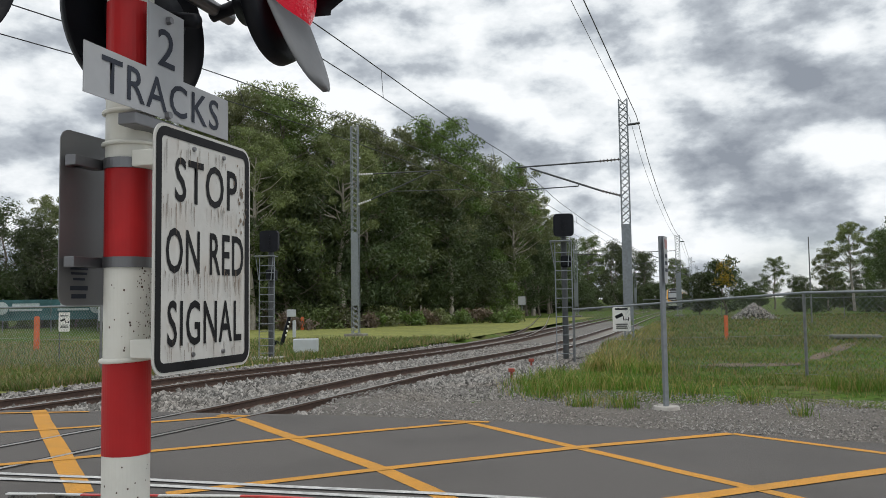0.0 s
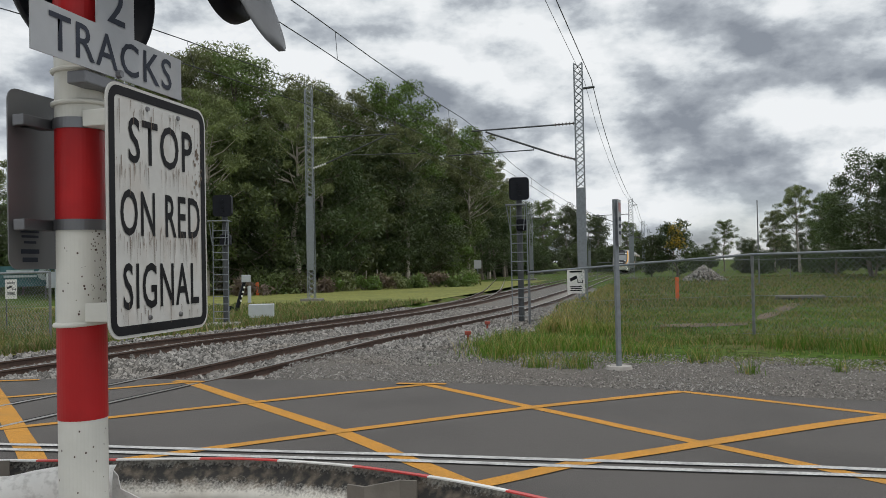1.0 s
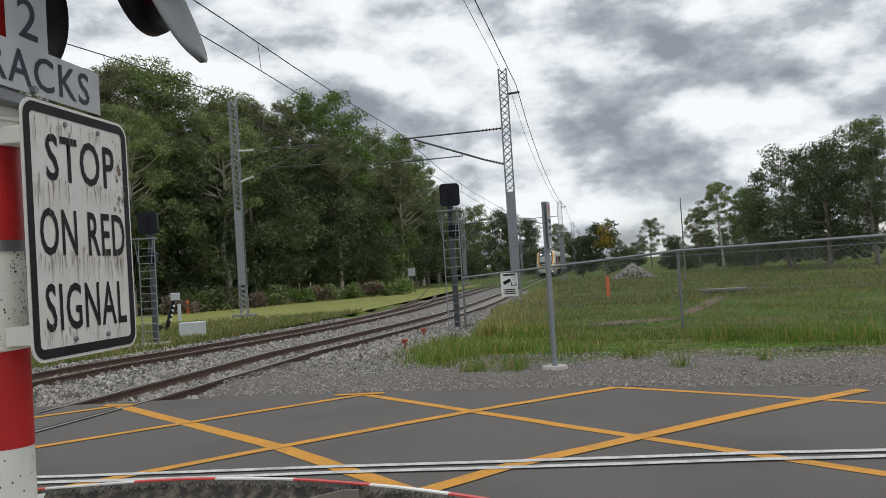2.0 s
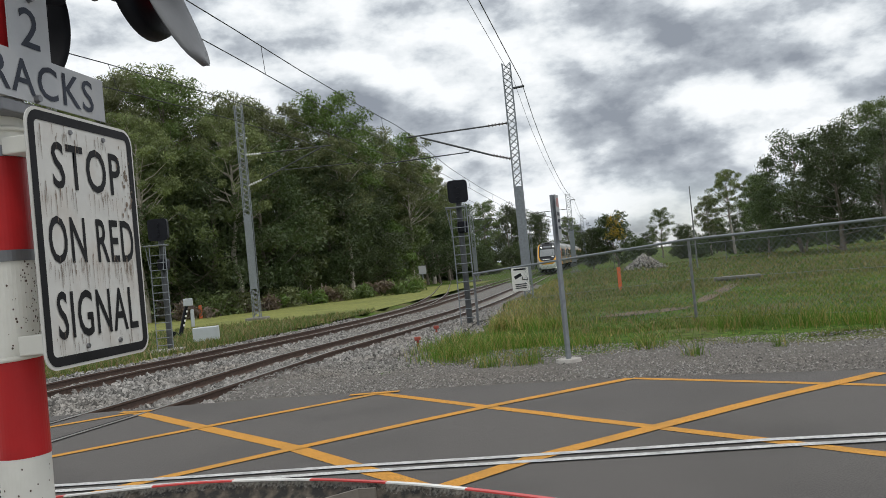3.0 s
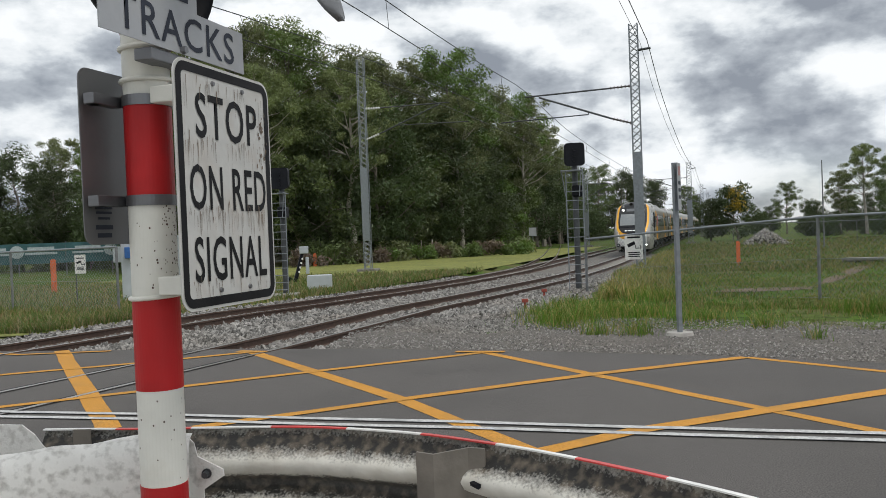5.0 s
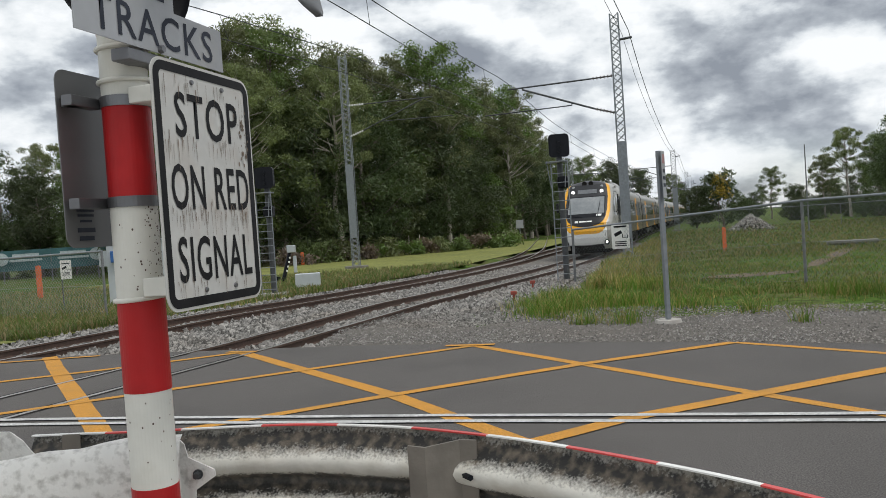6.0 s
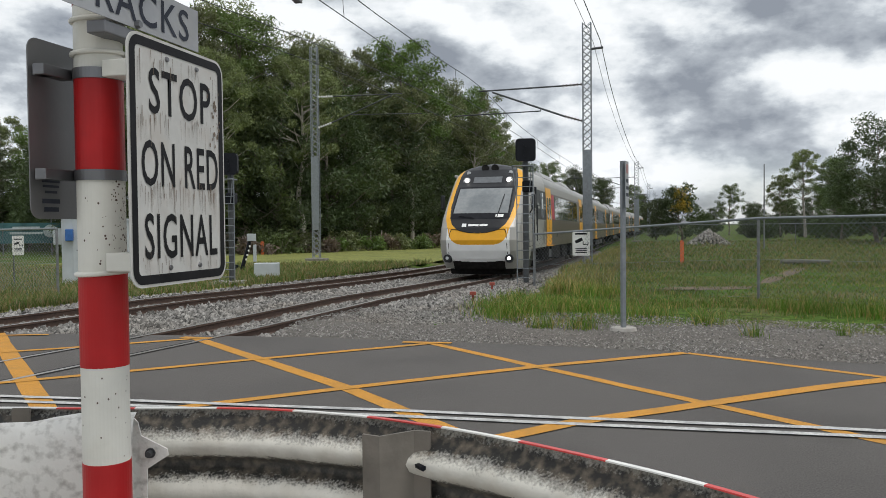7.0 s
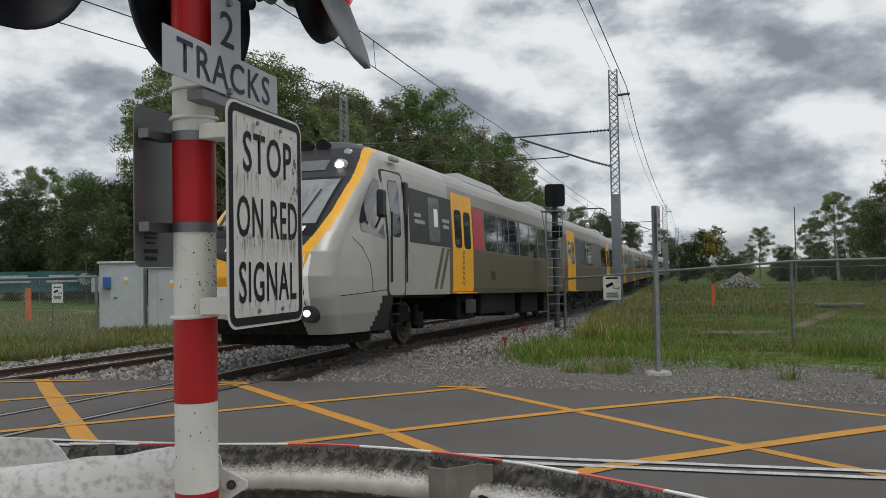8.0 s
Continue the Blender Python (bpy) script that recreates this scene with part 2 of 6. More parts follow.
T_SILVER = material("train_silver_paint", (0.385, 0.375, 0.35), 0.32, 0.15, spread=0.05, scale=3, bump=0.0, colour2=(0.38, 0.35, 0.31), stain=0.4, stain_scale=0.8)
T_WHITE = material("train_white_front", (0.84, 0.84, 0.83), 0.32, spread=0.05, scale=3, bump=0.0, colour2=(0.45, 0.43, 0.4), stain=0.3)
T_TAUPE = material("train_taupe_paint", (0.115, 0.094, 0.068), 0.3, 0.0, spread=0.06, scale=3, bump=0.0, colour2=(0.15, 0.13, 0.11), stain=0.4)
T_DARK = material("train_dark_mask", (0.024, 0.025, 0.028), 0.38, spread=0.1, bump=0.0)
T_YELLOW = material("train_yellow_paint", (0.83, 0.4, 0.012), 0.35, spread=0.05, bump=0.0)
T_RED = material("train_red_panel", (0.42, 0.03, 0.05), 0.4, spread=0.1, bump=0.0)
T_UNDER = material("train_underframe", (0.018, 0.017, 0.016), 0.8, spread=0.4, bump=0.2)
T_ROOF = material("train_roof", (0.33, 0.33, 0.32), 0.5, spread=0.08, bump=0.05)
T_GLASS = glass_material("train_window_glass", (0.03, 0.036, 0.045))
# Pale base colour stands in for sky reflected in the windscreen.
T_SCREEN = glass_material("train_glass_painted_sheen", (0.2, 0.215, 0.22), 0.04)
LAMP_ON = material("headlight_lit", (1.0, 0.98, 0.92), 0.2, bump=0, emit=6.0)
LAMP_OFF = material("lamp_glass_unlit", (0.55, 0.56, 0.58), 0.15, bump=0)
WHEEL = material("wheel_steel", (0.1, 0.08, 0.065), 0.5, 0.6, spread=0.25, bump=0.1)

for m_, v_ in ((SIGN_INK, 0.08), (SIGN_INK_BLUE, 0.08), (BLACK, 0.15), (T_DARK, 0.3), (T_UNDER, 0.1), (HOOD_GREY, 0.25), (POLE_RED, 0.25), (SIGN_WHITE, 0.25), (SIGN_GREY, 0.25), (POLE_WHITE, 0.25),
               (ASPHALT, 0.25), (YELLOW_PAINT, 0.2), (WHITE_PAINT, 0.2), (STREAK, 0.1), (T_TAUPE, 0.3), (T_SILVER, 0.35), (GRASS_GROUND, 0.1), (GRAVEL, 0.2), (BALLAST, 0.2), (STONE, 0.25)):
    m_.node_tree.nodes["Principled BSDF"].inputs["Specular IOR Level"].default_value = v_

# ---- mesh helpers ----
def finish(bm, name, mats, smooth=False):
    me = bpy.data.meshes.new(name)
    bmesh.ops.recalc_face_normals(bm, faces=bm.faces[:])
    bm.to_mesh(me)
    bm.free()
    for m in (mats if isinstance(mats, (list, tuple)) else [mats]):
        me.materials.append(m)
    if smooth:
        for p in me.polygons:
            p.use_smooth = True
    return me


def part(name, bm, mat, parent=None, label="", smooth=False):
    ob = new(name, finish(bm, name, mat, smooth))
    if parent is not None:
        ob.parent = parent
    if label:
        tagged(ob, label)
    return ob


def holder(name, m, label, category, group=""):
    ob = new(name)
    ob.empty_display_size = 0.1
    ob.matrix_world = m
    return tagged(ob, label, category, group)


def box(bm, cx, cy, cz, sx, sy, sz, bevel=0.0, m=None):
    r = bmesh.ops.create_cube(bm, size=1.0)
    vs = r["verts"]
    bmesh.ops.scale(bm, vec=(sx, sy, sz), verts=vs)
    if bevel:
        es = list({e for v in vs for e in v.link_edges})
        rr = bmesh.ops.bevel(bm, geom=es, offset=bevel, segments=2, affect='EDGES', profile=0.5)
        vs = list({v for f in rr["faces"] for v in f.verts} | {v for v in vs if v.is_valid})
    bmesh.ops.translate(bm, vec=(cx, cy, cz), verts=vs)
    if m is not None:
        bmesh.ops.transform(bm, matrix=m, verts=vs)
    return vs


def rod(bm, a, b, r1, r2=None, seg=10):
    a, b = Vector(a), Vector(b)
    d = b - a
    r = bmesh.ops.create_cone(bm, cap_ends=True, segments=seg, radius1=r1, radius2=r1 if r2 is None else r2, depth=d.length)
    q = d.to_track_quat('Z', 'Y').to_matrix().to_4x4()
    bmesh.ops.transform(bm, matrix=Matrix.Translation((a + b) / 2) @ q, verts=r["verts"])
    return r["verts"]


def plate(bm, outline, depth, z0=0.0):
    """A plate in the xy plane from an outline, with thickness along z."""
    vs = [bm.verts.new((x, y, z0)) for x, y in outline]
    f = bm.faces.new(vs)
    r = bmesh.ops.extrude_face_region(bm, geom=[f])
    up = [v for v in r["geom"] if isinstance(v, bmesh.types.BMVert)]
    bmesh.ops.translate(bm, vec=(0, 0, depth), verts=up)


def rounded(w, h, r, n=6):
    pts = []
    for cx, cy, a0 in ((w / 2 - r, h / 2 - r, 0), (-w / 2 + r, h / 2 - r, 90), (-w / 2 + r, -h / 2 + r, 180), (w / 2 - r, -h / 2 + r, 270)):
        for k in range(n + 1):
            a = radians(a0 + 90 * k / n)
            pts.append((cx + r * math.cos(a), cy + r * math.sin(a)))
    return pts


def ring_plate(bm, w, h, r, t, depth, z0):
    """A rounded frame of width t."""
    o, i = rounded(w, h, r), rounded(w - 2 * t, h - 2 * t, max(r - t, 0.002))
    n = len(o)
    vo = [bm.verts.new((x, y, z0 + depth)) for x, y in o]
    vi = [bm.verts.new((x, y, z0 + depth)) for x, y in i]
    for k in range(n):
        bm.faces.new((vo[k], vo[(k + 1) % n], vi[(k + 1) % n], vi[k]))


def lettering(name, text, x, y, height, width, mat, parent, depth=0.0015, z=0.0, bold=0.02, space=1.0):
    """Raised letters in the parent's xy plane, centred at x, y."""
    cu = bpy.data.curves.new(name, 'FONT')
    cu.body, cu.align_x, cu.align_y, cu.size, cu.offset = text, 'CENTER', 'CENTER', 1.0, bold
    cu.resolution_u = 3
    cu.space_character = space
    ob = bpy.data.objects.new(name, cu)
    scene.collection.objects.link(ob)
    me = bpy.data.meshes.new_from_object(ob.evaluated_get(bpy.context.evaluated_depsgraph_get()))
    bpy.data.objects.remove(ob)
    co = np.array([v.co[:] for v in me.vertices])
    lo, hi = co.min(0), co.max(0)
    for v in me.vertices:
        v.co = (x + ((v.co[0] - lo[0]) / (hi[0] - lo[0]) - 0.5) * width, y + ((v.co[1] - lo[1]) / (hi[1] - lo[1]) - 0.5) * height, z + depth)
    me.materials.clear()
    me.materials.append(mat)
    ob = new(name, me)
    ob.parent = parent
    return ob


def from_arrays(name, verts, faces, mats, index=None, smooth=False):
    me = bpy.data.meshes.new(name)
    me.from_pydata([tuple(v) for v in verts], [], [tuple(f) for f in faces])
    for m in (mats if isinstance(mats, (list, tuple)) else [mats]):
        me.materials.append(m)
    if index is not None:
        me.polygons.foreach_set("material_index", index)
    if smooth:
        me.polygons.foreach_set("use_smooth", [True] * len(me.polygons))
    me.update()
    return me


# ---- the lie of the land and of the tracks ----
def level(y):
    """Height of the rail tops along the line."""
    return float(np.interp(y, [11.5, 17, 24, 31, 40, 60, 200], [0, .08, -.02, -.14, -.23, -.37, -.45]))


def ground_z(x, y):
    """Lie of the grass; it dips under the ballast beds."""
    z = float(np.interp(y, [-60, 11, 20, 40, 60, 200], [-0.04, -0.04, -.10, -.30, -.45, -.5]))
    if 6 < y < 70:
        a, b = float(np.interp(y, SECOND.y, SECOND.x)), float(np.interp(y, MAIN.y, MAIN.x))
        if a - 2.4 < x < b + float(np.interp(y, [20, 30], [2.6, 1.5])):
            z -= 0.3
    return z


class Line:
    """A track centre line x(y) from slopes at knots."""
    def __init__(self, x0, knots, slopes):
        self.k, self.s = knots, slopes
        self.y = np.arange(-40, 420, 0.1)
        sl = np.interp(self.y, knots, slopes)
        c = np.concatenate([[0], np.cumsum((sl[1:] + sl[:-1]) * 0.05)])
        self.x = c - np.interp(0, self.y, c) + x0
        self.arc = np.concatenate([[0], np.cumsum(np.hypot(np.diff(self.x), 0.1))])

    def slope(self, y):
        return float(np.interp(y, self.k, self.s))

    def at(self, y, lateral=0.0, dz=0.0):
        s = self.slope(y)
        n = math.hypot(1, s)
        return Vector((float(np.interp(y, self.y, self.x)) + lateral / n, y - lateral * s / n, level(y) + dz))

    def y_at(self, a):
        return float(np.interp(a, self.arc, self.y))

    def arc_at(self, y):
        return float(np.interp(y, self.y, self.arc))


KN = [0, 14, 28, 45, 70, 110]
MAIN = Line(-8.5083, KN, [0.4309, 0.4111, 0.3032, 0.2614, 0.2719, 0.2958])
SECOND = Line(-15.4, KN, [0.70, 0.515, 0.30, 0.245, 0.2795, 0.2958])

# ---- ground, road, tracks ----
def ribbon(name, rows, mat, label, kind="structure", smooth=False):
    """A surface through rows of equally many points."""
    verts, faces = [], []
    n = len(rows[0])
    for r in rows:
        verts += [tuple(p) for p in r]
    for i in range(len(rows) - 1):
        for k in range(n - 1):
            a = i * n + k
            faces.append((a, a + 1, a + n + 1, a + n))
    ob = new(name, from_arrays(name, verts, faces, mat, smooth=smooth))
    return tagged(ob, label, kind=kind)


def make_ground():
    ys = [-80, -30, -10, -2, 4] + list(np.arange(6, 46, 1.0)) + [50, 60, 80, 110, 160, 260, 500, 1200, 3500]
    xs = [-3000, -900, -300, -120, -60, -35, -24] + list(np.arange(-18, 22, 1.0)) + [26, 35, 60, 120, 300, 900, 3000]
    rng = random.Random(4)
    rows = []
    for y in ys:
        rows.append([(x, y, ground_z(x, y) + (0.05 * noise.noise((x * 0.5, y * 0.5, 3)) if y > 15 and (x > 4 or x < -12) else 0)) for x in xs])
    ribbon("ground", rows, GRASS_GROUND, "uneven green and straw-coloured grass ground", smooth=True)


EDGE_X = [-60, -30, -12, -7.33, -5.51, -3.42, -1.88, -0.11, 1.19, 3.08, 4.37, 8, 14, 30, 60]
EDGE_Y = [22, 17, 13.4, 12.45, 12.15, 11.8, 11.5, 10.95, 10.5, 9.7, 9.0, 7.2, 4.2, -4, -20]


def edge_y(x):
    return float(np.interp(x, EDGE_X, EDGE_Y))


def make_road():
    rows = []
    for x in np.linspace(-60, 60, 161):
        y = edge_y(x) + 0.05 * noise.noise((x * 1.3, 0, 0))
        rows.append([(x, y, -0.05), (x, y, 0.0), (x - 0.5, y - 2, 0.0), (x - 1.3, y - 4.5, 0.0), (x - 2.2, y - 8.4, 0.0), (x - 2.2, y - 8.4, -0.06)])
    ribbon("road", rows, ASPHALT, "worn dark grey asphalt road over the level crossing")
    rows = []
    for x in np.linspace(-60, 60, 61):
        y = edge_y(x) - 8.38
        rows.append([(x - 2.2, y, -0.06), (x - 2.2, y, 0.02), (x - 3, y - 10, 0.02), (x - 3, y - 10, -0.06)])
    ribbon("pavement", rows, CONCRETE, "pale concrete path beside the road")


def stripe(name, pts, width, mat, label, parent, z=0.004):
    """A painted line on the road through points."""
    rows = []
    P = [Vector((*p, 0)) for p in pts]
    dense = []
    for a, b in zip(P, P[1:]):
        n = max(2, int((b - a).length / 0.4))
        dense += [a.lerp(b, k / n) for k in range(n)]
    dense.append(P[-1])
    for i, p in enumerate(dense):
        d = (dense[min(i + 1, len(dense) - 1)] - dense[max(i - 1, 0)]).normalized()
        s = Vector((-d.y, d.x, 0)) * width / 2
        w = 0.006 * noise.noise((p.x * 9, p.y * 9, 1))
        a, b = p + s * (1 + w / width * 6), p - s * (1 - w / width * 6)
        rows.append([(a.x, a.y, z), (b.x, b.y, z)])
    ob = ribbon(name, rows, mat, label)
    return ob


make_ground()
make_road()
YL = "worn yellow box marking on the asphalt"
for pts, w, z in (
        ([(-6.52, 12.3), (-3.2, 6.9)], 0.21, 0.004),
        ([(-3.25, 11.42), (-0.76, 7.79), (0.29, 5.96), (0.9, 4.9)], 0.17, 0.004),
        ([(0.02, 10.72), (1.2, 8.84), (2.4, 6.93), (3.9, 4.6)], 0.13, 0.004),
        ([(3.08, 9.64), (4.18, 8.41), (6.6, 5.6)], 0.11, 0.004),
        ([(-7.6, 9.3), (-5.98, 10.12), (-4.82, 10.61), (-3.25, 11.45)], 0.13, 0.008),
        ([(-6.4, 7.1), (-4.73, 8.04), (-3.72, 8.6), (-2.02, 9.56), (0.1, 10.72)], 0.13, 0.008),
        ([(-2.45, 6.84), (-0.76, 7.79), (1.2, 8.84), (3.06, 9.64)], 0.14, 0.008),
        ([(0.25, 5.68), (1.18, 6.33), (2.39, 6.91), (3.76, 7.57), (5.3, 8.2)], 0.17, 0.008),
        ([(-0.35, 10.8), (0.3, 10.66)], 0.12, 0.012), ([(-3.5, 11.55), (-3.05, 11.38)], 0.14, 0.012),
        ([(-8.4, 12.5), (-6.97, 11.95), (-5.6, 12.03)], 0.1, 0.012)):
    stripe("trim_yellow_line", pts, w, YELLOW_PAINT, YL, None, z)
for off in (0, -0.2):
    stripe("trim_white_line", [(-9, 8.75 + off), (-4.5, 7.7 + off), (-3.2, 7.45 + off), (-1.62, 7.09 + off), (-0.22, 6.79 + off), (1.19, 6.44 + off), (2.97, 6.03 + off), (6, 5.2 + off), (12, 3.2 + off)],
           0.085, WHITE_PAINT, "thin white double centre line on the asphalt", None, 0.012)


def make_shoulders():
    rows = []
    for x in np.linspace(-2.2, 16, 60):
        y = edge_y(x)
        far = y + 3.3 + 0.9 * noise.noise((x * 0.9, 3, 0)) + 1.2 * max(0, 1 - abs(x - 5) / 3)
        g = lambda yy: ground_z(x, yy)
        rows.append([(x, y - 0.15, -0.012), (x, y + 0.3, -0.008), (x + 0.2, (y + far) / 2, 0.012), (x + 0.3, far, g(far) - 0.02)])
    ribbon("trim_gravel_shoulder", rows, GRAVEL, "grey loose gravel shoulder beside the road", smooth=True)


def bed(name, line, half_l, half_r, y0, y1, label):
    rows = []
    for y in np.concatenate([np.arange(y0, 40, 0.6), np.arange(40, 300, 4)]):
        if y > y1:
            break
        c = line.at(y)
        s = line.slope(y)
        n = math.hypot(1, s)
        rr = half_r(y)
        row = []
        for lat, dz in ((-half_l - 0.7, -0.34), (-half_l, -0.16), (-0.9, -0.13), (-0.45, -0.17), (0.45, -0.17), (0.9, -0.13), (rr, -0.15), (rr + 0.6, -0.26 - 0.1)):
            p = line.at(y, lat)
            row.append((p.x, p.y, p.z + dz + 0.03 * noise.noise((p.x * 3, p.y * 3, 0))))
        rows.append(row)
    ribbon(name, rows, BALLAST, label, smooth=True)


def rails(line, y0, y1, name, inset_to=12.0):
    """Two rails with foot, web and head; flush with the road in the crossing."""
    prof = [(-0.035, 0.0), (0.035, 0.0), (0.035, -0.03), (0.01, -0.045), (0.01, -0.12), (0.062, -0.135), (0.062, -0.15),
            (-0.062, -0.15), (-0.062, -0.135), (-0.01, -0.12), (-0.01, -0.045), (-0.035, -0.03)]
    for side in (-1, 1):
        ys = np.concatenate([np.arange(y0, 60, 0.8), np.arange(60, y1, 4)])
        verts, faces, idx = [], [], []
        n = len(prof)
        for y in ys:
            for px, pz in prof:
                verts.append(tuple(line.at(y, side * 0.5685 + px, pz + 0.006)))
        for i in range(len(ys) - 1):
            for k in range(n):
                a, b = i * n + k, i * n + (k + 1) % n
                faces.append((a, b, b + n, a + n))
                idx.append(1 if k == 0 else 0)
        ob = new(name, from_arrays(name, verts, faces, [RUST, RAIL_TOP], idx))
        tagged(ob, "brown rusted steel rail with a worn bright top", "rail", "rails of the tracks")


def sleepers(line, y0, y1, step=0.685):
    bm = bmesh.new()
    box(bm, 0, 0, 0, 2.1, 0.22, 0.18, 0.015)
    me = finish(bm, "sleeper", SLEEPER)
    a = line.arc_at(y0)
    while a < line.arc_at(y1):
        y = line.y_at(a)
        p = line.at(y, 0, -0.232)
        ob = new("sleeper", me)
        ob.matrix_world = Matrix.Translation(p) @ Matrix.Rotation(-math.atan(line.slope(y)), 4, 'Z')
        tagged(ob, "weathered sleeper half buried in ballast", "sleeper", "sleepers of the tracks")
        a += step


def groove(line, y0, y1):
    for side in (-1, 1):
        rows = []
        for y in np.arange(y0, y1, 0.5):
            a, b = line.at(y, side * 0.5685 - 0.09), line.at(y, side * 0.5685 + 0.09)
            rows.append([(a.x, a.y, 0.003), (b.x, b.y, 0.003)])
        ribbon("trim_flangeway", rows, T_UNDER, "dark rubber-lined groove beside the rail in the asphalt")


make_shoulders()
bed("ballast_bed", MAIN, 1.9, lambda y: float(np.interp(y, [11, 13, 16, 20, 26], [4.6, 3.9, 3.2, 2.3, 1.3])), 8.0, 300, "grey crushed stone ballast under the track")
bed("ballast_bed", SECOND, 1.9, lambda y: 2.9, 9.0, 300, "grey crushed stone ballast under the second track")
groove(MAIN, -4, 12)
rails(MAIN, -8, 300, "rail")
rails(SECOND, 2, 300, "rail")
SIDING = Line(float(np.interp(36, SECOND.y, SECOND.x)) - 36 * 0.2, [0, 36, 50, 70, 300], [0.2, 0.2, 0.13, 0.10, 0.10])
SIDING.x = SIDING.x - np.interp(37, SIDING.y, SIDING.x) + np.interp(37, SECOND.y, SECOND.x)
rails(SIDING, 38, 110, "rail")
sleepers(MAIN, 12.6, 60)
sleepers(SECOND, 15, 45)


VERGE = material("verge_grass", (0.19, 0.2, 0.045), 0.95, spread=0.4, scale=4, bump=0.9, bump_scale=16, colour2=(0.12, 0.14, 0.035), stain=0.8, stain_scale=0.35)
ribbon("ground_verge", [[(SECOND.at(y, -2.7 - k * (3.5 + y * 0.05)).x, y, ground_z(-60, y) + 0.03 + 0.03 * noise.noise((k, y * 0.4, 0))) for k in range(5)] for y in np.arange(15, 92, 2.0)],
       VERGE, "bright yellow-green mown verge beside the second track", smooth=True)


def scatter_stones(count, seed):
    """Loose ballast stones lying over the beds, one joined mesh."""
    rng = np.random.default_rng(seed)
    base = np.array([(1, 0, 0), (-1, 0, 0), (0, 1, 0), (0, -1, 0), (0, 0, 1), (0, 0, -1)], float)
    tri = np.array([(0, 2, 4), (2, 1, 4), (1, 3, 4), (3, 0, 4), (2, 0, 5), (1, 2, 5), (3, 1, 5), (0, 3, 5)])
    V, F = [], []
    n = 0
    while n < count:
        u = rng.random()
        line = MAIN if rng.random() < 0.72 else SECOND
        y = (11.4 if line is MAIN else 13.2) + (rng.random() ** 1.7) * 22
        rr = float(np.interp(y, [11, 13, 16, 20, 26], [5.4, 4.6, 3.7, 2.8, 2.0])) if line is MAIN else 2.7
        lat = rng.uniform(-2.2, rr)
        if abs(abs(lat) - 0.5685) < 0.09:
            continue
        p = line.at(y, lat)
        if p.y < edge_y(p.x) + 0.02:
            continue
        dz = -0.17 if abs(lat) < 0.5 else (-0.135 if abs(lat) < 1.9 or lat < rr - 0.4 else -0.2)
        s = rng.uniform(0.024, 0.066)
        v = base * (s * rng.uniform(0.6, 1.3, (6, 3)).mean(1))[:, None] * rng.uniform(0.6, 1.25, 3)
        a, b = rng.uniform(0, 6.28, 2)
        ca, sa, cb, sb = math.cos(a), math.sin(a), math.cos(b), math.sin(b)
        R = np.array([[ca, -sa, 0], [sa, ca, 0], [0, 0, 1]]) @ np.array([[1, 0, 0], [0, cb, -sb], [0, sb, cb]])
        V.append(v @ R.T + np.array([p.x, p.y, p.z + dz + s * 0.45]))
        F.append(tri + 6 * n)
        n += 1
    ob = new("ballast_stones", from_arrays("ballast_stones", np.concatenate(V), np.concatenate(F), STONE))
    tagged(ob, "loose grey crushed stones between the rails and beside the road", kind="stuff")


scatter_stones(38000, 5)

def scatter_gravel(count, seed):
    """Small loose stones on the gravel shoulder, one joined mesh."""
    rng = np.random.default_rng(seed)
    base = np.array([(1, 0, 0), (-0.5, 0.87, 0), (-0.5, -0.87, 0), (0, 0, 0.9), (0, 0, -0.5)], float)
    tri = np.array([(0, 1, 3), (1, 2, 3), (2, 0, 3)])
    V, F = [], []
    for n in range(count):
        x = rng.uniform(-2.2, 10)
        y = edge_y(x) + 0.02 + 4.2 * rng.random() ** 1.2
        s = rng.uniform(0.006, 0.022)
        a = rng.uniform(0, 6.28)
        R = np.array([[math.cos(a), -math.sin(a), 0], [math.sin(a), math.cos(a), 0], [0, 0, 1]])
        V.append((base * s * rng.uniform(0.6, 1.3, (5, 3))) @ R.T + np.array([x, y, 0.004 + rng.uniform(-0.01, 0.01)]))
        F.append(tri + 5 * n)
    tagged(new("gravel_stones", from_arrays("gravel_stones", np.concatenate(V), np.concatenate(F), STONE)), "small loose grey stones on the road shoulder", kind="stuff")


scatter_gravel(26000, 15)

# ---- the crossing signal post ----
POLE = Vector((-0.737, 2.075, 0))
DIRN = Vector((0.25, 0.968, 0)).normalized()
FACE = Vector((0.968, -0.25, 0)).normalized()


def facing(p, back=False):
    """Local x along the sign, y up, z out of its face."""
    x, z = (DIRN, FACE) if not back else (-DIRN, -FACE)
    m = Matrix((x, Vector((0, 0, 1)), z)).transposed().to_4x4()
    return Matrix.Translation(p) @ m


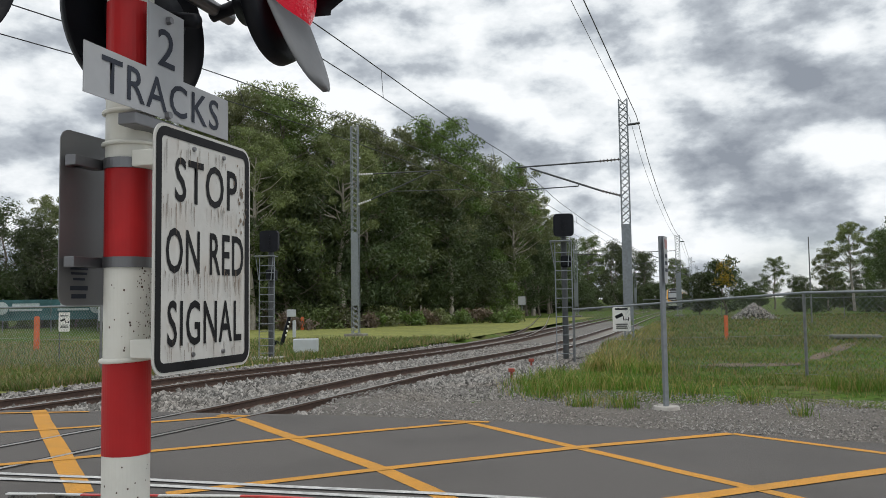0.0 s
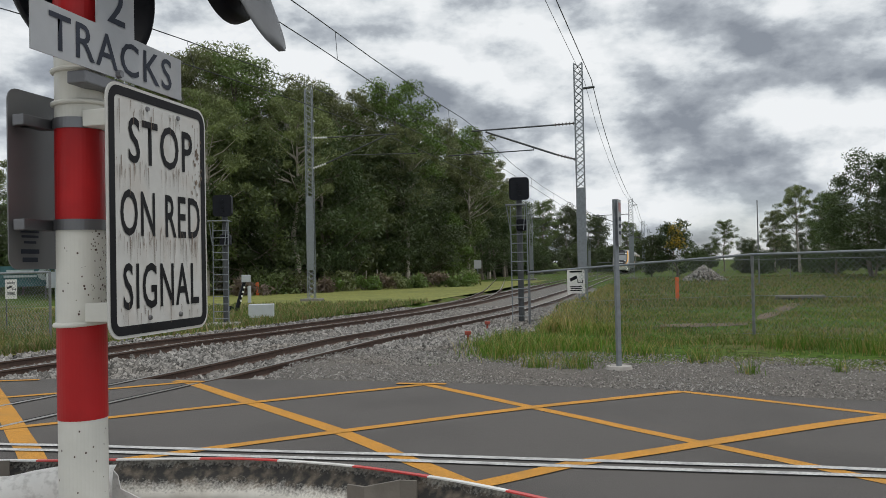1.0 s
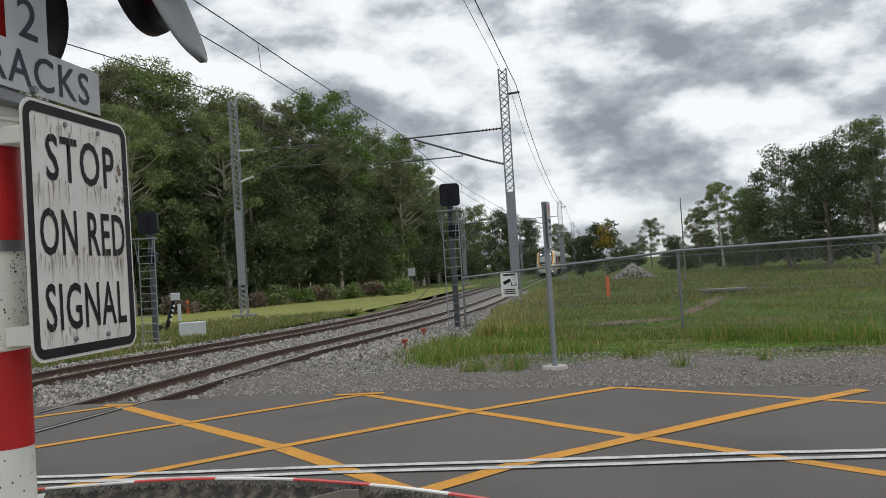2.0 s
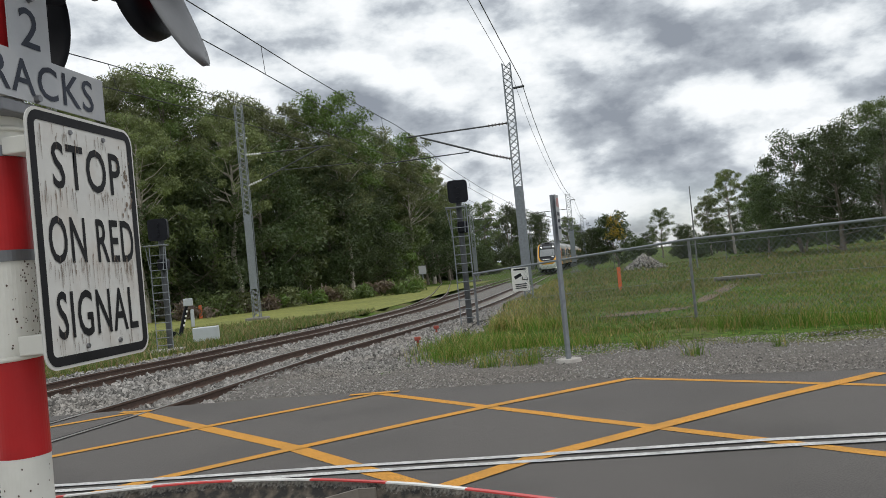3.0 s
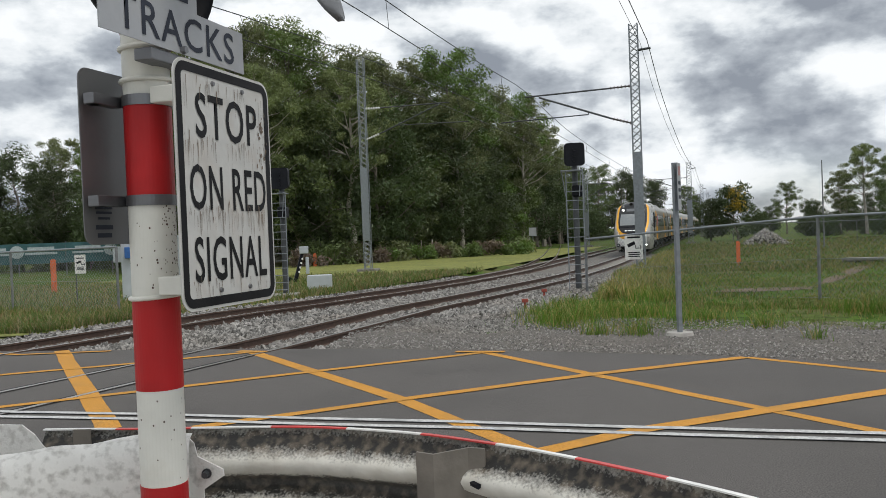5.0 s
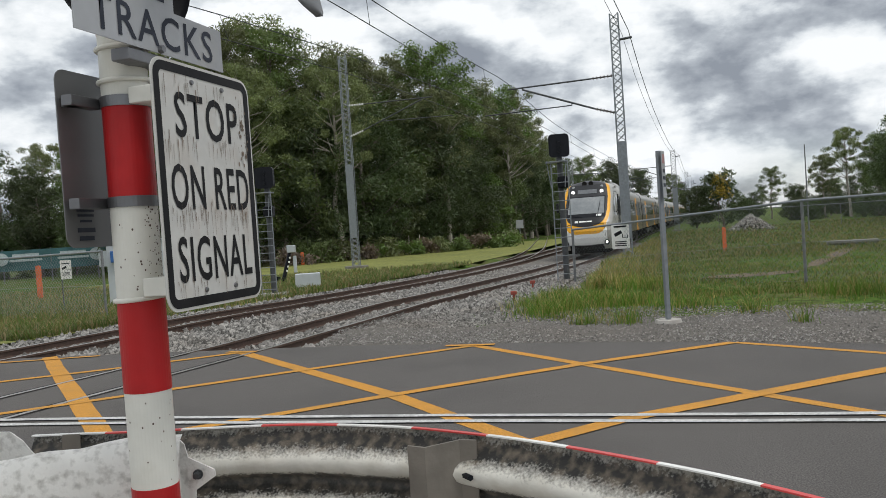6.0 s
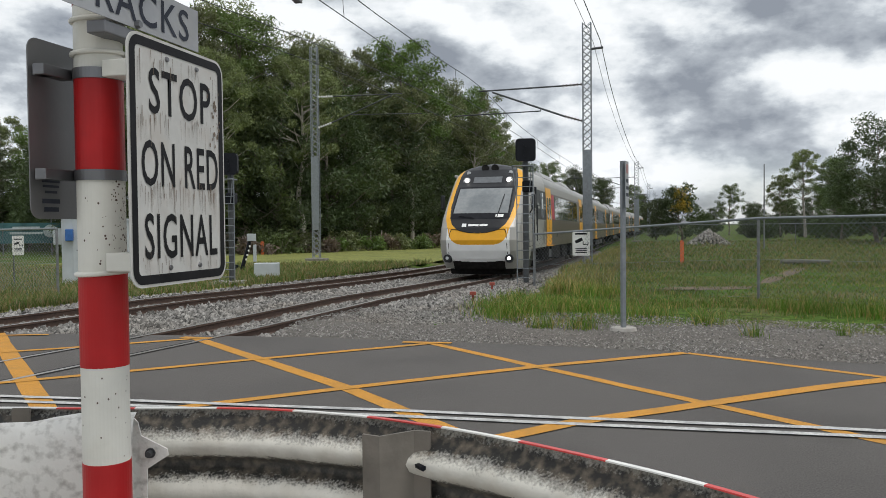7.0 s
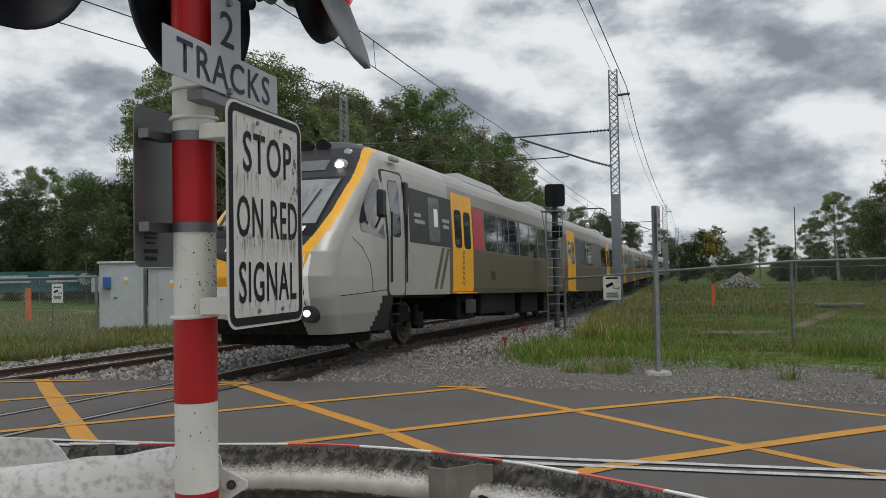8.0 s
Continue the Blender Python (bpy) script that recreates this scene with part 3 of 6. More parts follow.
def make_pole():
    th = holder("signal_post", Matrix.Translation(POLE), "round steel crossing post banded in red and white", "post")
    edges = [0, 0.258, 0.495, 0.732, 0.969, 1.206, 1.437, 1.672, 1.912, 2.085, 2.33, 2.57, 2.9]
    for a, b in zip(edges, edges[1:]):
        is_red = any(abs(a - v) < 0.01 for v in (0.258, 0.732, 1.206, 1.672, 2.085, 2.57))
        bm = bmesh.new()
        rod(bm, (0, 0, a), (0, 0, b), 0.0575 if is_red else 0.0565, seg=40)
        part("red_band" if is_red else "white_band", bm, POLE_RED if is_red else POLE_WHITE, th, smooth=False)
    for z in (1.437, 1.972, 2.052):
        bm = bmesh.new()
        n, k = 36, 8
        ring = [[bm.verts.new(((0.060 + 0.006 * math.cos(2 * math.pi * j / k)) * math.cos(2 * math.pi * i / n), (0.060 + 0.006 * math.cos(2 * math.pi * j / k)) * math.sin(2 * math.pi * i / n),
                                z + 0.006 * math.sin(2 * math.pi * j / k) + 0.012 * math.sin(2 * math.pi * i / n + 1) * 0.3)) for j in range(k)] for i in range(n)]
        for i in range(n):
            for j in range(k):
                bm.faces.new((ring[i][j], ring[(i + 1) % n][j], ring[(i + 1) % n][(j + 1) % k], ring[i][(j + 1) % k]))
        part("clamp_ring", bm, POLE_WHITE, th, smooth=True)
    rng = random.Random(8)
    bm = bmesh.new()
    for i in range(150):
        a = rng.gauss(-0.15, 0.35) if i < 110 else rng.uniform(-2.6, 0.4)
        z = rng.uniform(1.45, 1.66) if i < 110 else rng.choice((rng.uniform(1.45, 1.66), rng.uniform(0.98, 1.2)))
        r = rng.uniform(0.0008, 0.0026)
        c = Vector((math.cos(a) * 0.0569, math.sin(a) * 0.0569, z))
        t = Vector((-math.sin(a), math.cos(a), 0))
        bm.faces.new([bm.verts.new(c + t * r * math.cos(k) + Vector((0, 0, r * 1.3 * math.sin(k)))) for k in (0, 1.2, 2.5, 3.8, 5.1)])
    tagged(part("rust_specks", bm, RUST, th, "small dark rust specks"), kind="stuff")
    return th


make_pole()


def make_stop_sign():
    c = Vector((-0.528, 2.040, 1.696))
    th = holder("stop_sign", facing(c), "dirty white stop-on-red-signal sign with black letters and border", "sign")
    w, h = 0.415, 0.572
    bm = bmesh.new()
    plate(bm, rounded(w, h, 0.04), 0.003, -0.003)
    part("panel", bm, SIGN_WHITE, th)
    bm = bmesh.new()
    ring_plate(bm, w - 0.014, h - 0.014, 0.034, 0.021, 0.0008, 0.0004)
    part("border", bm, SIGN_INK, th)
    for i, (txt, x, y, lw) in enumerate((("STOP", 0.005, 0.164, 0.27), ("ON RED", 0.005, -0.003, 0.335), ("SIGNAL", 0.004, -0.17, 0.318))):
        lettering("lettering", txt, x, y, 0.106, lw, SIGN_INK, th, 0.0008, 0.0006, 0.012, 1.1)
    for x in (-0.055, 0.075):
        for y in (0.245, -0.245):
            bm = bmesh.new()
            rod(bm, (x, y, 0), (x, y, 0.005), 0.0065, 0.005, 12)
            part("bolt", bm, BAND_STEEL, th)
    rng = random.Random(3)
    bm = bmesh.new()
    # thin runs of dirt that start under the letters and the bolts
    for i in range(150):
        x = rng.uniform(-0.175, 0.18)
        y = rng.choice((0.105, 0.105, -0.06, -0.06, -0.225, -0.05, 0.24)) + rng.uniform(-0.012, 0.02)
        l, ww = rng.uniform(0.012, 0.09) * rng.uniform(0.4, 1.0), rng.uniform(0.0003, 0.0012)
        y1 = max(y - l, -0.262)
        lean = rng.uniform(-0.002, 0.002)
        bm.faces.new([bm.verts.new(v) for v in ((x - ww, y, 0.0019), (x + ww, y, 0.0019), (x + ww * 0.4 + lean, y1, 0.0019), (x - ww * 0.3 + lean, y1, 0.0019))])
    for i in range(40):
        x, y = rng.gauss(0.165, 0.02), rng.uniform(0.05, 0.24)
        if x > 0.19:
            continue
        r = rng.uniform(0.001, 0.006)
        bm.faces.new([bm.verts.new((x + r * math.cos(k) * rng.uniform(.5, 1.2), y + r * 1.6 * math.sin(k) * rng.uniform(.5, 1.2), 0.0019)) for k in (0, 1, 2.1, 3.2, 4.3, 5.3)])
    tagged(part("dirt_streak", bm, STREAK, th, "brown dirt runs and scuffs"), kind="stuff")
    for y, hh in ((0.232, 0.04), (-0.232, 0.045)):
        bm = bmesh.new()
        box(bm, -0.035, y, -0.085, 0.07, hh, 0.16, 0.003)
        part("bracket_bar", bm, POLE_WHITE, th, "chipped white bracket bar")


def make_tracks_sign():
    p = Vector((-0.6405, 2.0635, 2.091))
    th = holder("tracks_sign", facing(p), "grey two-tracks sign in an inverted T with dark letters", "sign")
    bm = bmesh.new()
    a, b = -0.074, 0.074
    plate(bm, [(-0.29, -0.057), (0.29, -0.057), (0.29, 0.057), (b, 0.057), (b, 0.222), (a, 0.222), (a, 0.057), (-0.29, 0.057)], 0.003, -0.003)
    part("panel", bm, SIGN_GREY, th)
    lettering("lettering", "TRACKS", 0.002, 0.0, 0.084, 0.475, SIGN_INK_BLUE, th, 0.001, 0.0004, 0.008, 1.12)
    lettering("lettering", "2", 0.0, 0.122, 0.096, 0.07, SIGN_INK_BLUE, th, 0.001, 0.0004, 0.006)
    for x, y in ((0.006, 0.196), (0.005, -0.047)):
        bm = bmesh.new()
        rod(bm, (x, y, 0), (x, y, 0.012), 0.011, 0.009, 6)
        part("bolt", bm, BAND_STEEL, th)
    bm = bmesh.new()
    box(bm, -0.01, -0.075, -0.03, 0.2, 0.03, 0.05, 0.003)
    part("bracket_bar", bm, BAND_STEEL, th)


def make_back_sign():
    p = Vector((-0.834, 2.10, 1.785))
    th = holder("rear_sign", facing(p, True), "unpainted aluminium back of a road sign clamped to the post", "sign")
    bm = bmesh.new()
    plate(bm, rounded(0.245, 0.43, 0.03), 0.003, 0)
    part("panel", bm, SIGN_BACK, th)
    for z in (0.135, -0.11):
        bm = bmesh.new()
        n = 40
        o = Vector((0.0, 0, -0.1))
        for r0 in (0.0,):
            ring = []
            for i in range(n):
                t = 2 * math.pi * i / n
                ring.append([bm.verts.new((o.x + rr * math.cos(t), z + hh, o.z + rr * math.sin(t))) for rr, hh in ((0.0605, -0.013), (0.0605, 0.013), (0.0585, 0.013), (0.0585, -0.013))])
            for i in range(n):
                for j in range(4):
                    bm.faces.new((ring[i][j], ring[(i + 1) % n][j], ring[(i + 1) % n][(j + 1) % 4], ring[i][(j + 1) % 4]))
        box(bm, 0.075, z, -0.03, 0.1, 0.026, 0.03, 0.002)
        box(bm, 0.098, z, -0.022, 0.03, 0.026, 0.036, 0.002)
        part("clamp_band", bm, BAND_STEEL, th, "dull steel clamp band")
        bm = bmesh.new()
        rod(bm, (-0.062, z, -0.13), (-0.062, z, -0.155), 0.008, seg=8)
        part("bolt", bm, BAND_STEEL, th)
    for i, (y, w) in enumerate(((-0.1, 0.05), (-0.112, 0.06), (-0.124, 0.06), (-0.136, 0.055), (-0.15, 0.04), (-0.172, 0.06), (-0.192, 0.05))):
        bm = bmesh.new()
        box(bm, 0.055, y, -0.001, w, 0.006 if i < 5 else 0.011, 0.001)
        part("stamped_mark", bm, SIGN_INK_BLUE, th)


make_stop_sign()
make_tracks_sign()
make_back_sign()


def make_flasher(p, turn, radius, label, lit=False, hooded=True):
    """Lamp unit: round black background, housing, lens and long hood. turn: degrees from the sign's facing."""
    th = holder("flashing_light", Matrix.Translation(p) @ Matrix.Rotation(radians(turn), 4, 'Z') @ facing(Vector((0, 0, 0))), label, "signal light", "flashing lights of the crossing")
    bm = bmesh.new()
    rows = []
    n = 56
    for rr, zz in ((0.0, 0.004), (radius * 0.86, 0.004), (radius * 0.97, -0.006), (radius, -0.03), (radius * 0.985, -0.032), (radius * 0.95, -0.012), (0.0, -0.006)):
        rows.append([bm.verts.new((max(rr, 0.001) * math.cos(2 * math.pi * i / n), max(rr, 0.001) * math.sin(2 * math.pi * i / n), zz)) for i in range(n)])
    for r0, r1 in zip(rows, rows[1:]):
        for i in range(n):
            bm.faces.new((r0[i], r0[(i + 1) % n], r1[(i + 1) % n], r1[i]))
    part("background_disc", bm, BLACK, th, "", True)
    bm = bmesh.new()
    rod(bm, (0, 0, -0.02), (0, 0, -0.13), 0.115, 0.07, 32)
    rod(bm, (0, 0.1, -0.06), (0, 0.16, -0.09), 0.012, seg=8)
    rod(bm, (0, 0, -0.12), (0, -0.03, -0.24), 0.02, seg=10)
    part("housing", bm, BLACK, th, "", True)
    if not hooded:
        return
    bm = bmesh.new()
    n = 28
    rings = []
    for j in range(8):
        q = j / 7
        rad, zz = 0.118 * math.sin(q * math.pi / 2), 0.02 + 0.075 * math.cos(q * math.pi / 2)
        rings.append([bm.verts.new((rad * math.cos(2 * math.pi * i / n), rad * math.sin(2 * math.pi * i / n), zz)) for i in range(n)] if j else [bm.verts.new((0, 0, zz))])
    for i in range(n):
        bm.faces.new((rings[0][0], rings[1][i], rings[1][(i + 1) % n]))
    for j in range(1, 7):
        for i in range(n):
            bm.faces.new((rings[j][i], rings[j + 1][i], rings[j + 1][(i + 1) % n], rings[j][(i + 1) % n]))
    part("lens", bm, LENS_RED, th, "red prismatic lens", True)
    # black visor over the lens
    bm = bmesh.new()
    prev = None
    for i in range(31):
        a = radians(-10 + 200 * i / 30)
        deep = 0.10 + 0.16 * max(0.0, math.sin(a)) ** 0.7
        cur = [bm.verts.new((rr * math.cos(a), rr * math.sin(a), zz)) for rr, zz in ((0.126, 0.0), (0.132, deep), (0.128, deep), (0.122, 0.0))]
        if prev:
            for k in range(4):
                bm.faces.new((prev[k], prev[(k + 1) % 4], cur[(k + 1) % 4], cur[k]))
        prev = cur
    part("visor", bm, BLACK, th, "black visor over the lens", True)
    # long grey tongue that hangs below the lens
    bm = bmesh.new()
    rows = []
    for j in range(15):
        v = j / 14
        y = -0.03 - 0.27 * v
        hw = 0.128 * math.sqrt(max(0.0, 1 - v ** 3.4)) + 0.002
        row = []
        for i in range(13):
            u = -1 + 2 * i / 12
            row.append(bm.verts.new((hw * u, y, 0.055 + 0.10 * v - 0.045 * u * u * (1 - 0.5 * v))))
        rows.append(row)
    for r0, r1 in zip(rows, rows[1:]):
        for i in range(12):
            bm.faces.new((r0[i], r0[i + 1], r1[i + 1], r1[i]))
    ob = part("hood", bm, HOOD_GREY, th, "long grey metal hood", True)
    so = ob.modifiers.new("thickness", 'SOLIDIFY')
    so.thickness = 0.004


def at_pole(a, b, z):
    return POLE + DIRN * a + FACE * b + Vector((0, 0, z))


make_flasher(Vector((-0.435, 2.44, 2.485)), 0, 0.20, "round black crossing light with red lens and hanging grey hood")
make_flasher(Vector((-0.66, 2.03, 2.66)), 0, 0.20, "round black crossing light with grey hood above the sign")
make_flasher(Vector((-0.815, 2.27, 2.35)), 169, 0.245, "round black crossing light facing away from the sign", False, False)
make_flasher(Vector((-1.09, 1.74, 2.375)), 169, 0.245, "round black crossing light on the outer arm facing away", False, False)


def make_crossarm():
    th = holder("crossarm", facing(POLE + Vector((0, 0, 2.45))), "steel crossarm carrying the crossing lights", "bracket")
    bm = bmesh.new()
    rod(bm, (-0.62, 0.02, -0.02), (0.5, 0.02, -0.02), 0.022, seg=14)
    rod(bm, (-0.41, 0.02, -0.02), (-0.41, -0.08, -0.24), 0.02, seg=10)
    part("arm", bm, BAND_STEEL, th)
    bm = bmesh.new()
    box(bm, 0, 0.02, 0, 0.13, 0.12, 0.14, 0.01)
    part("clamp", bm, POLE_RED, th)


make_crossarm()

# ---- the guard rail ----
def smooth_path(pts, n):
    P = [Vector((*p, 0)) for p in pts]
    out = []
    for i in range(len(P) - 1):
        p0, p1, p2, p3 = P[max(i - 1, 0)], P[i], P[i + 1], P[min(i + 2, len(P) - 1)]
        for k in range(n):
            t = k / n
            out.append(0.5 * ((2 * p1) + (p2 - p0) * t + (2 * p0 - 5 * p1 + 4 * p2 - p3) * t * t + (3 * p1 - p0 - 3 * p2 + p3) * t ** 3))
    out.append(P[-1])
    return out


def w_beam(bm, path, top, flip=1, thick=0.004):
    """The corrugated beam swept along a path; the bulges stand to one side."""
    prof = [(0.0, 0.0), (-0.012, -0.004), (0.002, -0.026), (0.018, -0.046), (0.04, -0.066), (0.056, -0.084), (0.062, -0.102), (0.054, -0.122), (0.03, -0.14), (0.006, -0.155), (-0.006, -0.17), (0.004, -0.186), (0.03, -0.205), (0.054, -0.226), (0.062, -0.25), (0.05, -0.275), (0.004, -0.31)]
    rows = []
    for i, p in enumerate(path):
        d = (path[min(i + 1, len(path) - 1)] - path[max(i - 1, 0)]).normalized()
        s = Vector((d.y, -d.x, 0)) * flip
        rows.append([bm.verts.new(p + s * a + Vector((0, 0, top + b))) for a, b in prof])
    for i in range(len(rows) - 1):
        for k in range(len(prof) - 1):
            bm.faces.new((rows[i][k], rows[i + 1][k], rows[i + 1][k + 1], rows[i][k + 1]))


RAIL_PATH = smooth_path([(-1.36, 2.635), (-1.2, 2.625), (-1.05, 2.61), (-0.84, 2.60), (-0.57, 2.585), (-0.39, 2.55), (-0.15, 2.46), (0.03, 2.355), (0.2, 2.235), (0.38, 2.075), (0.6, 1.85), (0.78, 1.62), (1.0, 1.3), (1.15, 0.9)], 6)


def make_guard_rail():
    th = holder("guard_rail", Matrix.Identity(4), "curved white-painted steel guard rail streaked with black grime", "guard rail")
    bm = bmesh.new()
    w_beam(bm, RAIL_PATH, 0.98)
    part("beam", bm, BEAM_PAINT, th, "", True)
    # reflective strips along the top edge
    run = 0.0
    dense = smooth_path([(p.x, p.y) for p in RAIL_PATH], 4)
    cur = [dense[0]]
    k = 0
    for a, b in zip(dense, dense[1:]):
        cur.append(b)
        run += (b - a).length
        if run > 0.25:
            bm = bmesh.new()
            pr = None
            for i, p in enumerate(cur):
                d = (cur[min(i + 1, len(cur) - 1)] - cur[max(i - 1, 0)]).normalized()
                s = Vector((d.y, -d.x, 0))
                r = [bm.verts.new(p + s * o + Vector((0, 0, 0.98 + z))) for o, z in ((0.007, -0.001), (0.007, 0.003), (-0.008, 0.003), (-0.008, -0.001))]
                if pr:
                    for j in range(4):
                        bm.faces.new((pr[j], pr[(j + 1) % 4], r[(j + 1) % 4], r[j]))
                pr = r
            part("reflective_strip", bm, TAPE_RED if k % 2 else TAPE_WHITE, th)
            cur, run, k = [b], 0.0, k + 1
    # flared white end plate and the post behind it
    bm = bmesh.new()
    plate(bm, [(-1.75, 0.99), (-1.55, 1.012), (-1.41, 1.007), (-1.37, 0.975), (-1.345, 0.94), (-1.33, 0.925), (-1.33, 0.68), (-1.75, 0.68)], 0.006)
    bmesh.ops.transform(bm, matrix=pose(0, 2.6, 0, 90, 0, 0), verts=bm.verts[:])
    part("end_plate", bm, BARRIER, th, "flared white end plate")
    bm = bmesh.new()
    box(bm, -1.207, 2.585, 0.495, 0.055, 0.006, 0.99, 0.001)
    box(bm, -1.235, 2.61, 0.49, 0.006, 0.055, 0.98, 0.001)
    part("post", bm, BARRIER_POST, th, "bare brown-grey steel post")
    # post on the near side
    for (x, y), ang in (((-0.055, 2.275), -31),):
        bm = bmesh.new()
        pr = [(-0.075, 0), (-0.02, 0.0), (0.045, 0.075), (0.095, 0.085), (0.095, 0.079), (0.048, 0.069), (-0.017, -0.006), (-0.075, -0.006)]
        n = len(pr)
        lo = [bm.verts.new((a, b, 0)) for a, b in pr]
        hi = [bm.verts.new((a, b, 0.965 + 0.1 * b)) for a, b in pr]
        for i in range(n):
            bm.faces.new((lo[i], lo[(i + 1) % n], hi[(i + 1) % n], hi[i]))
        bm.faces.new(hi)
        bmesh.ops.transform(bm, matrix=pose(x, y, 0, 0, 0, ang), verts=bm.verts[:])
        part("post", bm, BARRIER_POST, th, "bare brown-grey steel post")
    bm = bmesh.new()
    rod(bm, (0.048, 2.26, 0.88), (0.02, 2.31, 0.88), 0.009, seg=6)
    part("bolt", bm, BLACK, th)


def make_guard_end():
    th = holder("guard_rail_end", Matrix.Identity(4), "white-painted guard rail end section stained grey", "guard rail")
    path = smooth_path([(-1.9, 2.15), (-1.5, 2.2), (-1.2, 2.24), (-1.02, 2.27), (-0.9, 2.28), (-0.82, 2.288), (-0.742, 2.294)], 6)
    bm = bmesh.new()
    rows = []
    prof = [(0.0, 0.0), (0.03, -0.01), (0.045, -0.05), (0.05, -0.12), (0.04, -0.2), (0.01, -0.32)]
    for i, p in enumerate(path):
        d = (path[min(i + 1, len(path) - 1)] - path[max(i - 1, 0)]).normalized()
        s = Vector((d.y, -d.x, 0))
        top = float(np.interp(p.x, [-1.9, -1.19, -1.117, -1.014, -0.954, -0.887, -0.8], [0.97, 1.01, 1.022, 1.02, 1.032, 1.041, 1.038]))
        rows.append([bm.verts.new(p + s * a + Vector((0, 0, top + b))) for a, b in prof])
    for i in range(len(rows) - 1):
        for k in range(len(prof) - 1):
            bm.faces.new((rows[i][k], rows[i + 1][k], rows[i + 1][k + 1], rows[i][k + 1]))
    part("beam_end", bm, BARRIER, th, "", True)
    bm = bmesh.new()
    plate(bm, [(-0.08, 0.15), (-0.03, 0.145), (-0.012, 0.125), (-0.004, 0.088), (0.068, 0.05), (0.07, 0.032), (0.012, -0.005), (0.008, -0.16), (-0.08, -0.16)], 0.006)
    bmesh.ops.transform(bm, matrix=pose(-0.727, 2.296, 0.885, 90, 0, 0), verts=bm.verts[:])
    part("end_plate", bm, BARRIER, th, "white end plate")
    bm = bmesh.new()
    rod(bm, (-0.705, 2.288, 0.925), (-0.705, 2.268, 0.925), 0.010, 0.009, 6)
    rod(bm, (-0.705, 2.292, 0.925), (-0.705, 2.286, 0.925), 0.014, seg=14)
    part("bolt", bm, DARKSTEEL, th, "dark hexagon bolt")


make_guard_rail()
make_guard_end()

# ---- the train ----
def lerp_table(z, zs, vs):
    return float(np.interp(z, zs, vs))


ZS = sorted({round(0.40 + 0.016 * k, 3) for k in range(205)} | {3.69, 3.705, 3.72, 3.73, 3.74, 3.75, 3.76, 3.77})
NOSE = 0.915


def half_w(z, y=None):
    return lerp_table(z, [0.40, 0.7, 1.0, 1.9, 3.06, 3.2, 3.32, 3.43, 3.53, 3.62, 3.69, 3.74, 3.77], [1.26, 1.33, 1.36, 1.36, 1.31, 1.29, 1.25, 1.17, 1.04, 0.84, 0.6, 0.32, 0.02])


def setback(z):
    return lerp_table(z, [0.40, 0.7, 0.95, 1.28, 1.65, 1.95, 2.3, 2.7, 3.06, 3.32, 3.53, 3.69, 3.77], [-0.25, -0.48, -0.58, -0.62, -0.50, -0.28, 0.08, 0.52, 0.95, 1.2, 1.42, 1.7, 2.0])


def nose_material(z, x, y, front):
    """Livery of the cab by height and distance from its middle line."""
    x = abs(x)
    if front:
        mask = lerp_table(z, [1.49, 1.51, 1.55, 1.62, 1.75, 1.95, 2.3, 2.9, 3.3, 3.55, 3.7, 3.77], [0.0, 0.3, 0.5, 0.68, 0.83, 0.93, 0.99, 0.99, 0.945, 0.87, 0.8, 0.7])
        rim = mask + lerp_table(z, [1.62, 1.75, 1.95, 2.6, 3.5], [0.27, 0.18, 0.15, 0.13, 0.13])
        if z < 0.60 + 0.06 * x:
            return 4 if x < 0.8 else 0
        if z > 1.49 and x < mask:
            return 3
        if z > 1.62:
            return 2 if x < rim else 0
        if z > 1.13 + 0.22 * (x / 0.86) ** 6 and x < 0.87:
            return 2
        if z > 1.36 and 0.89 < x < lerp_table(z, [1.36, 1.5, 1.62], [0.89, 0.925, 0.95]):
            return 2
        return 1 if x < 0.98 else 0
    if z < 0.97 and y > 1.02 + (z - 0.4) * 0.55:
        return 3
    return 0


def cab_w(z, y):
    """Half width of the cab's side, drawn in towards the nose."""
    q = min(1.0, max(0.0, (y - setback(z) - 0.5) / 1.5))
    return half_w(z) * (NOSE + (1 - NOSE) * q * (2 - q))


def make_cab_body(parent):
    verts, faces, idx = [], [], []
    nf = 110
    bulge = 0.5
    grid = []
    for z in ZS:
        w, sb = half_w(z), setback(z)
        bl = bulge * (1 - 0.25 * max(0, z - 3.3))
        half = []
        for k in range(nf + 1):
            ph = math.pi / 2 * k / nf
            half.append((NOSE * w * math.sin(ph) ** 0.64, sb + bl * (1 - max(0.0, math.cos(ph)) ** 0.72), k / nf))
        last = sb + bl
        for q in range(1, 49):
            y = last + (4.6 - last) * (q / 48)
            half.append((cab_w(z, y), y, 1.0 + q))
        row = [(-x, y, f) for x, y, f in reversed(half[1:])] + half
        grid.append((z, row))
    n = len(grid[0][1])
    for z, row in grid:
        verts += [(x, y, z) for x, y, f in row]
    for i in range(len(grid) - 1):
        z = (grid[i][0] + grid[i + 1][0]) / 2
        for k in range(n - 1):
            a = i * n + k
            p, q = grid[i][1][k], grid[i][1][k + 1]
            f, y = (p[2] + q[2]) / 2, (p[1] + q[1]) / 2
            if z < 0.97 and f > 1 and y > 1.62:
                continue
            faces.append((a, a + 1, a + n + 1, a + n))
            idx.append(nose_material(z, (p[0] + q[0]) / 2, y, f < 1))
    ob = new("cab_body", from_arrays("cab_body", verts, faces, [T_SILVER, T_WHITE, T_YELLOW, T_DARK, T_UNDER], idx, True))
    ob.parent = parent
    return ob


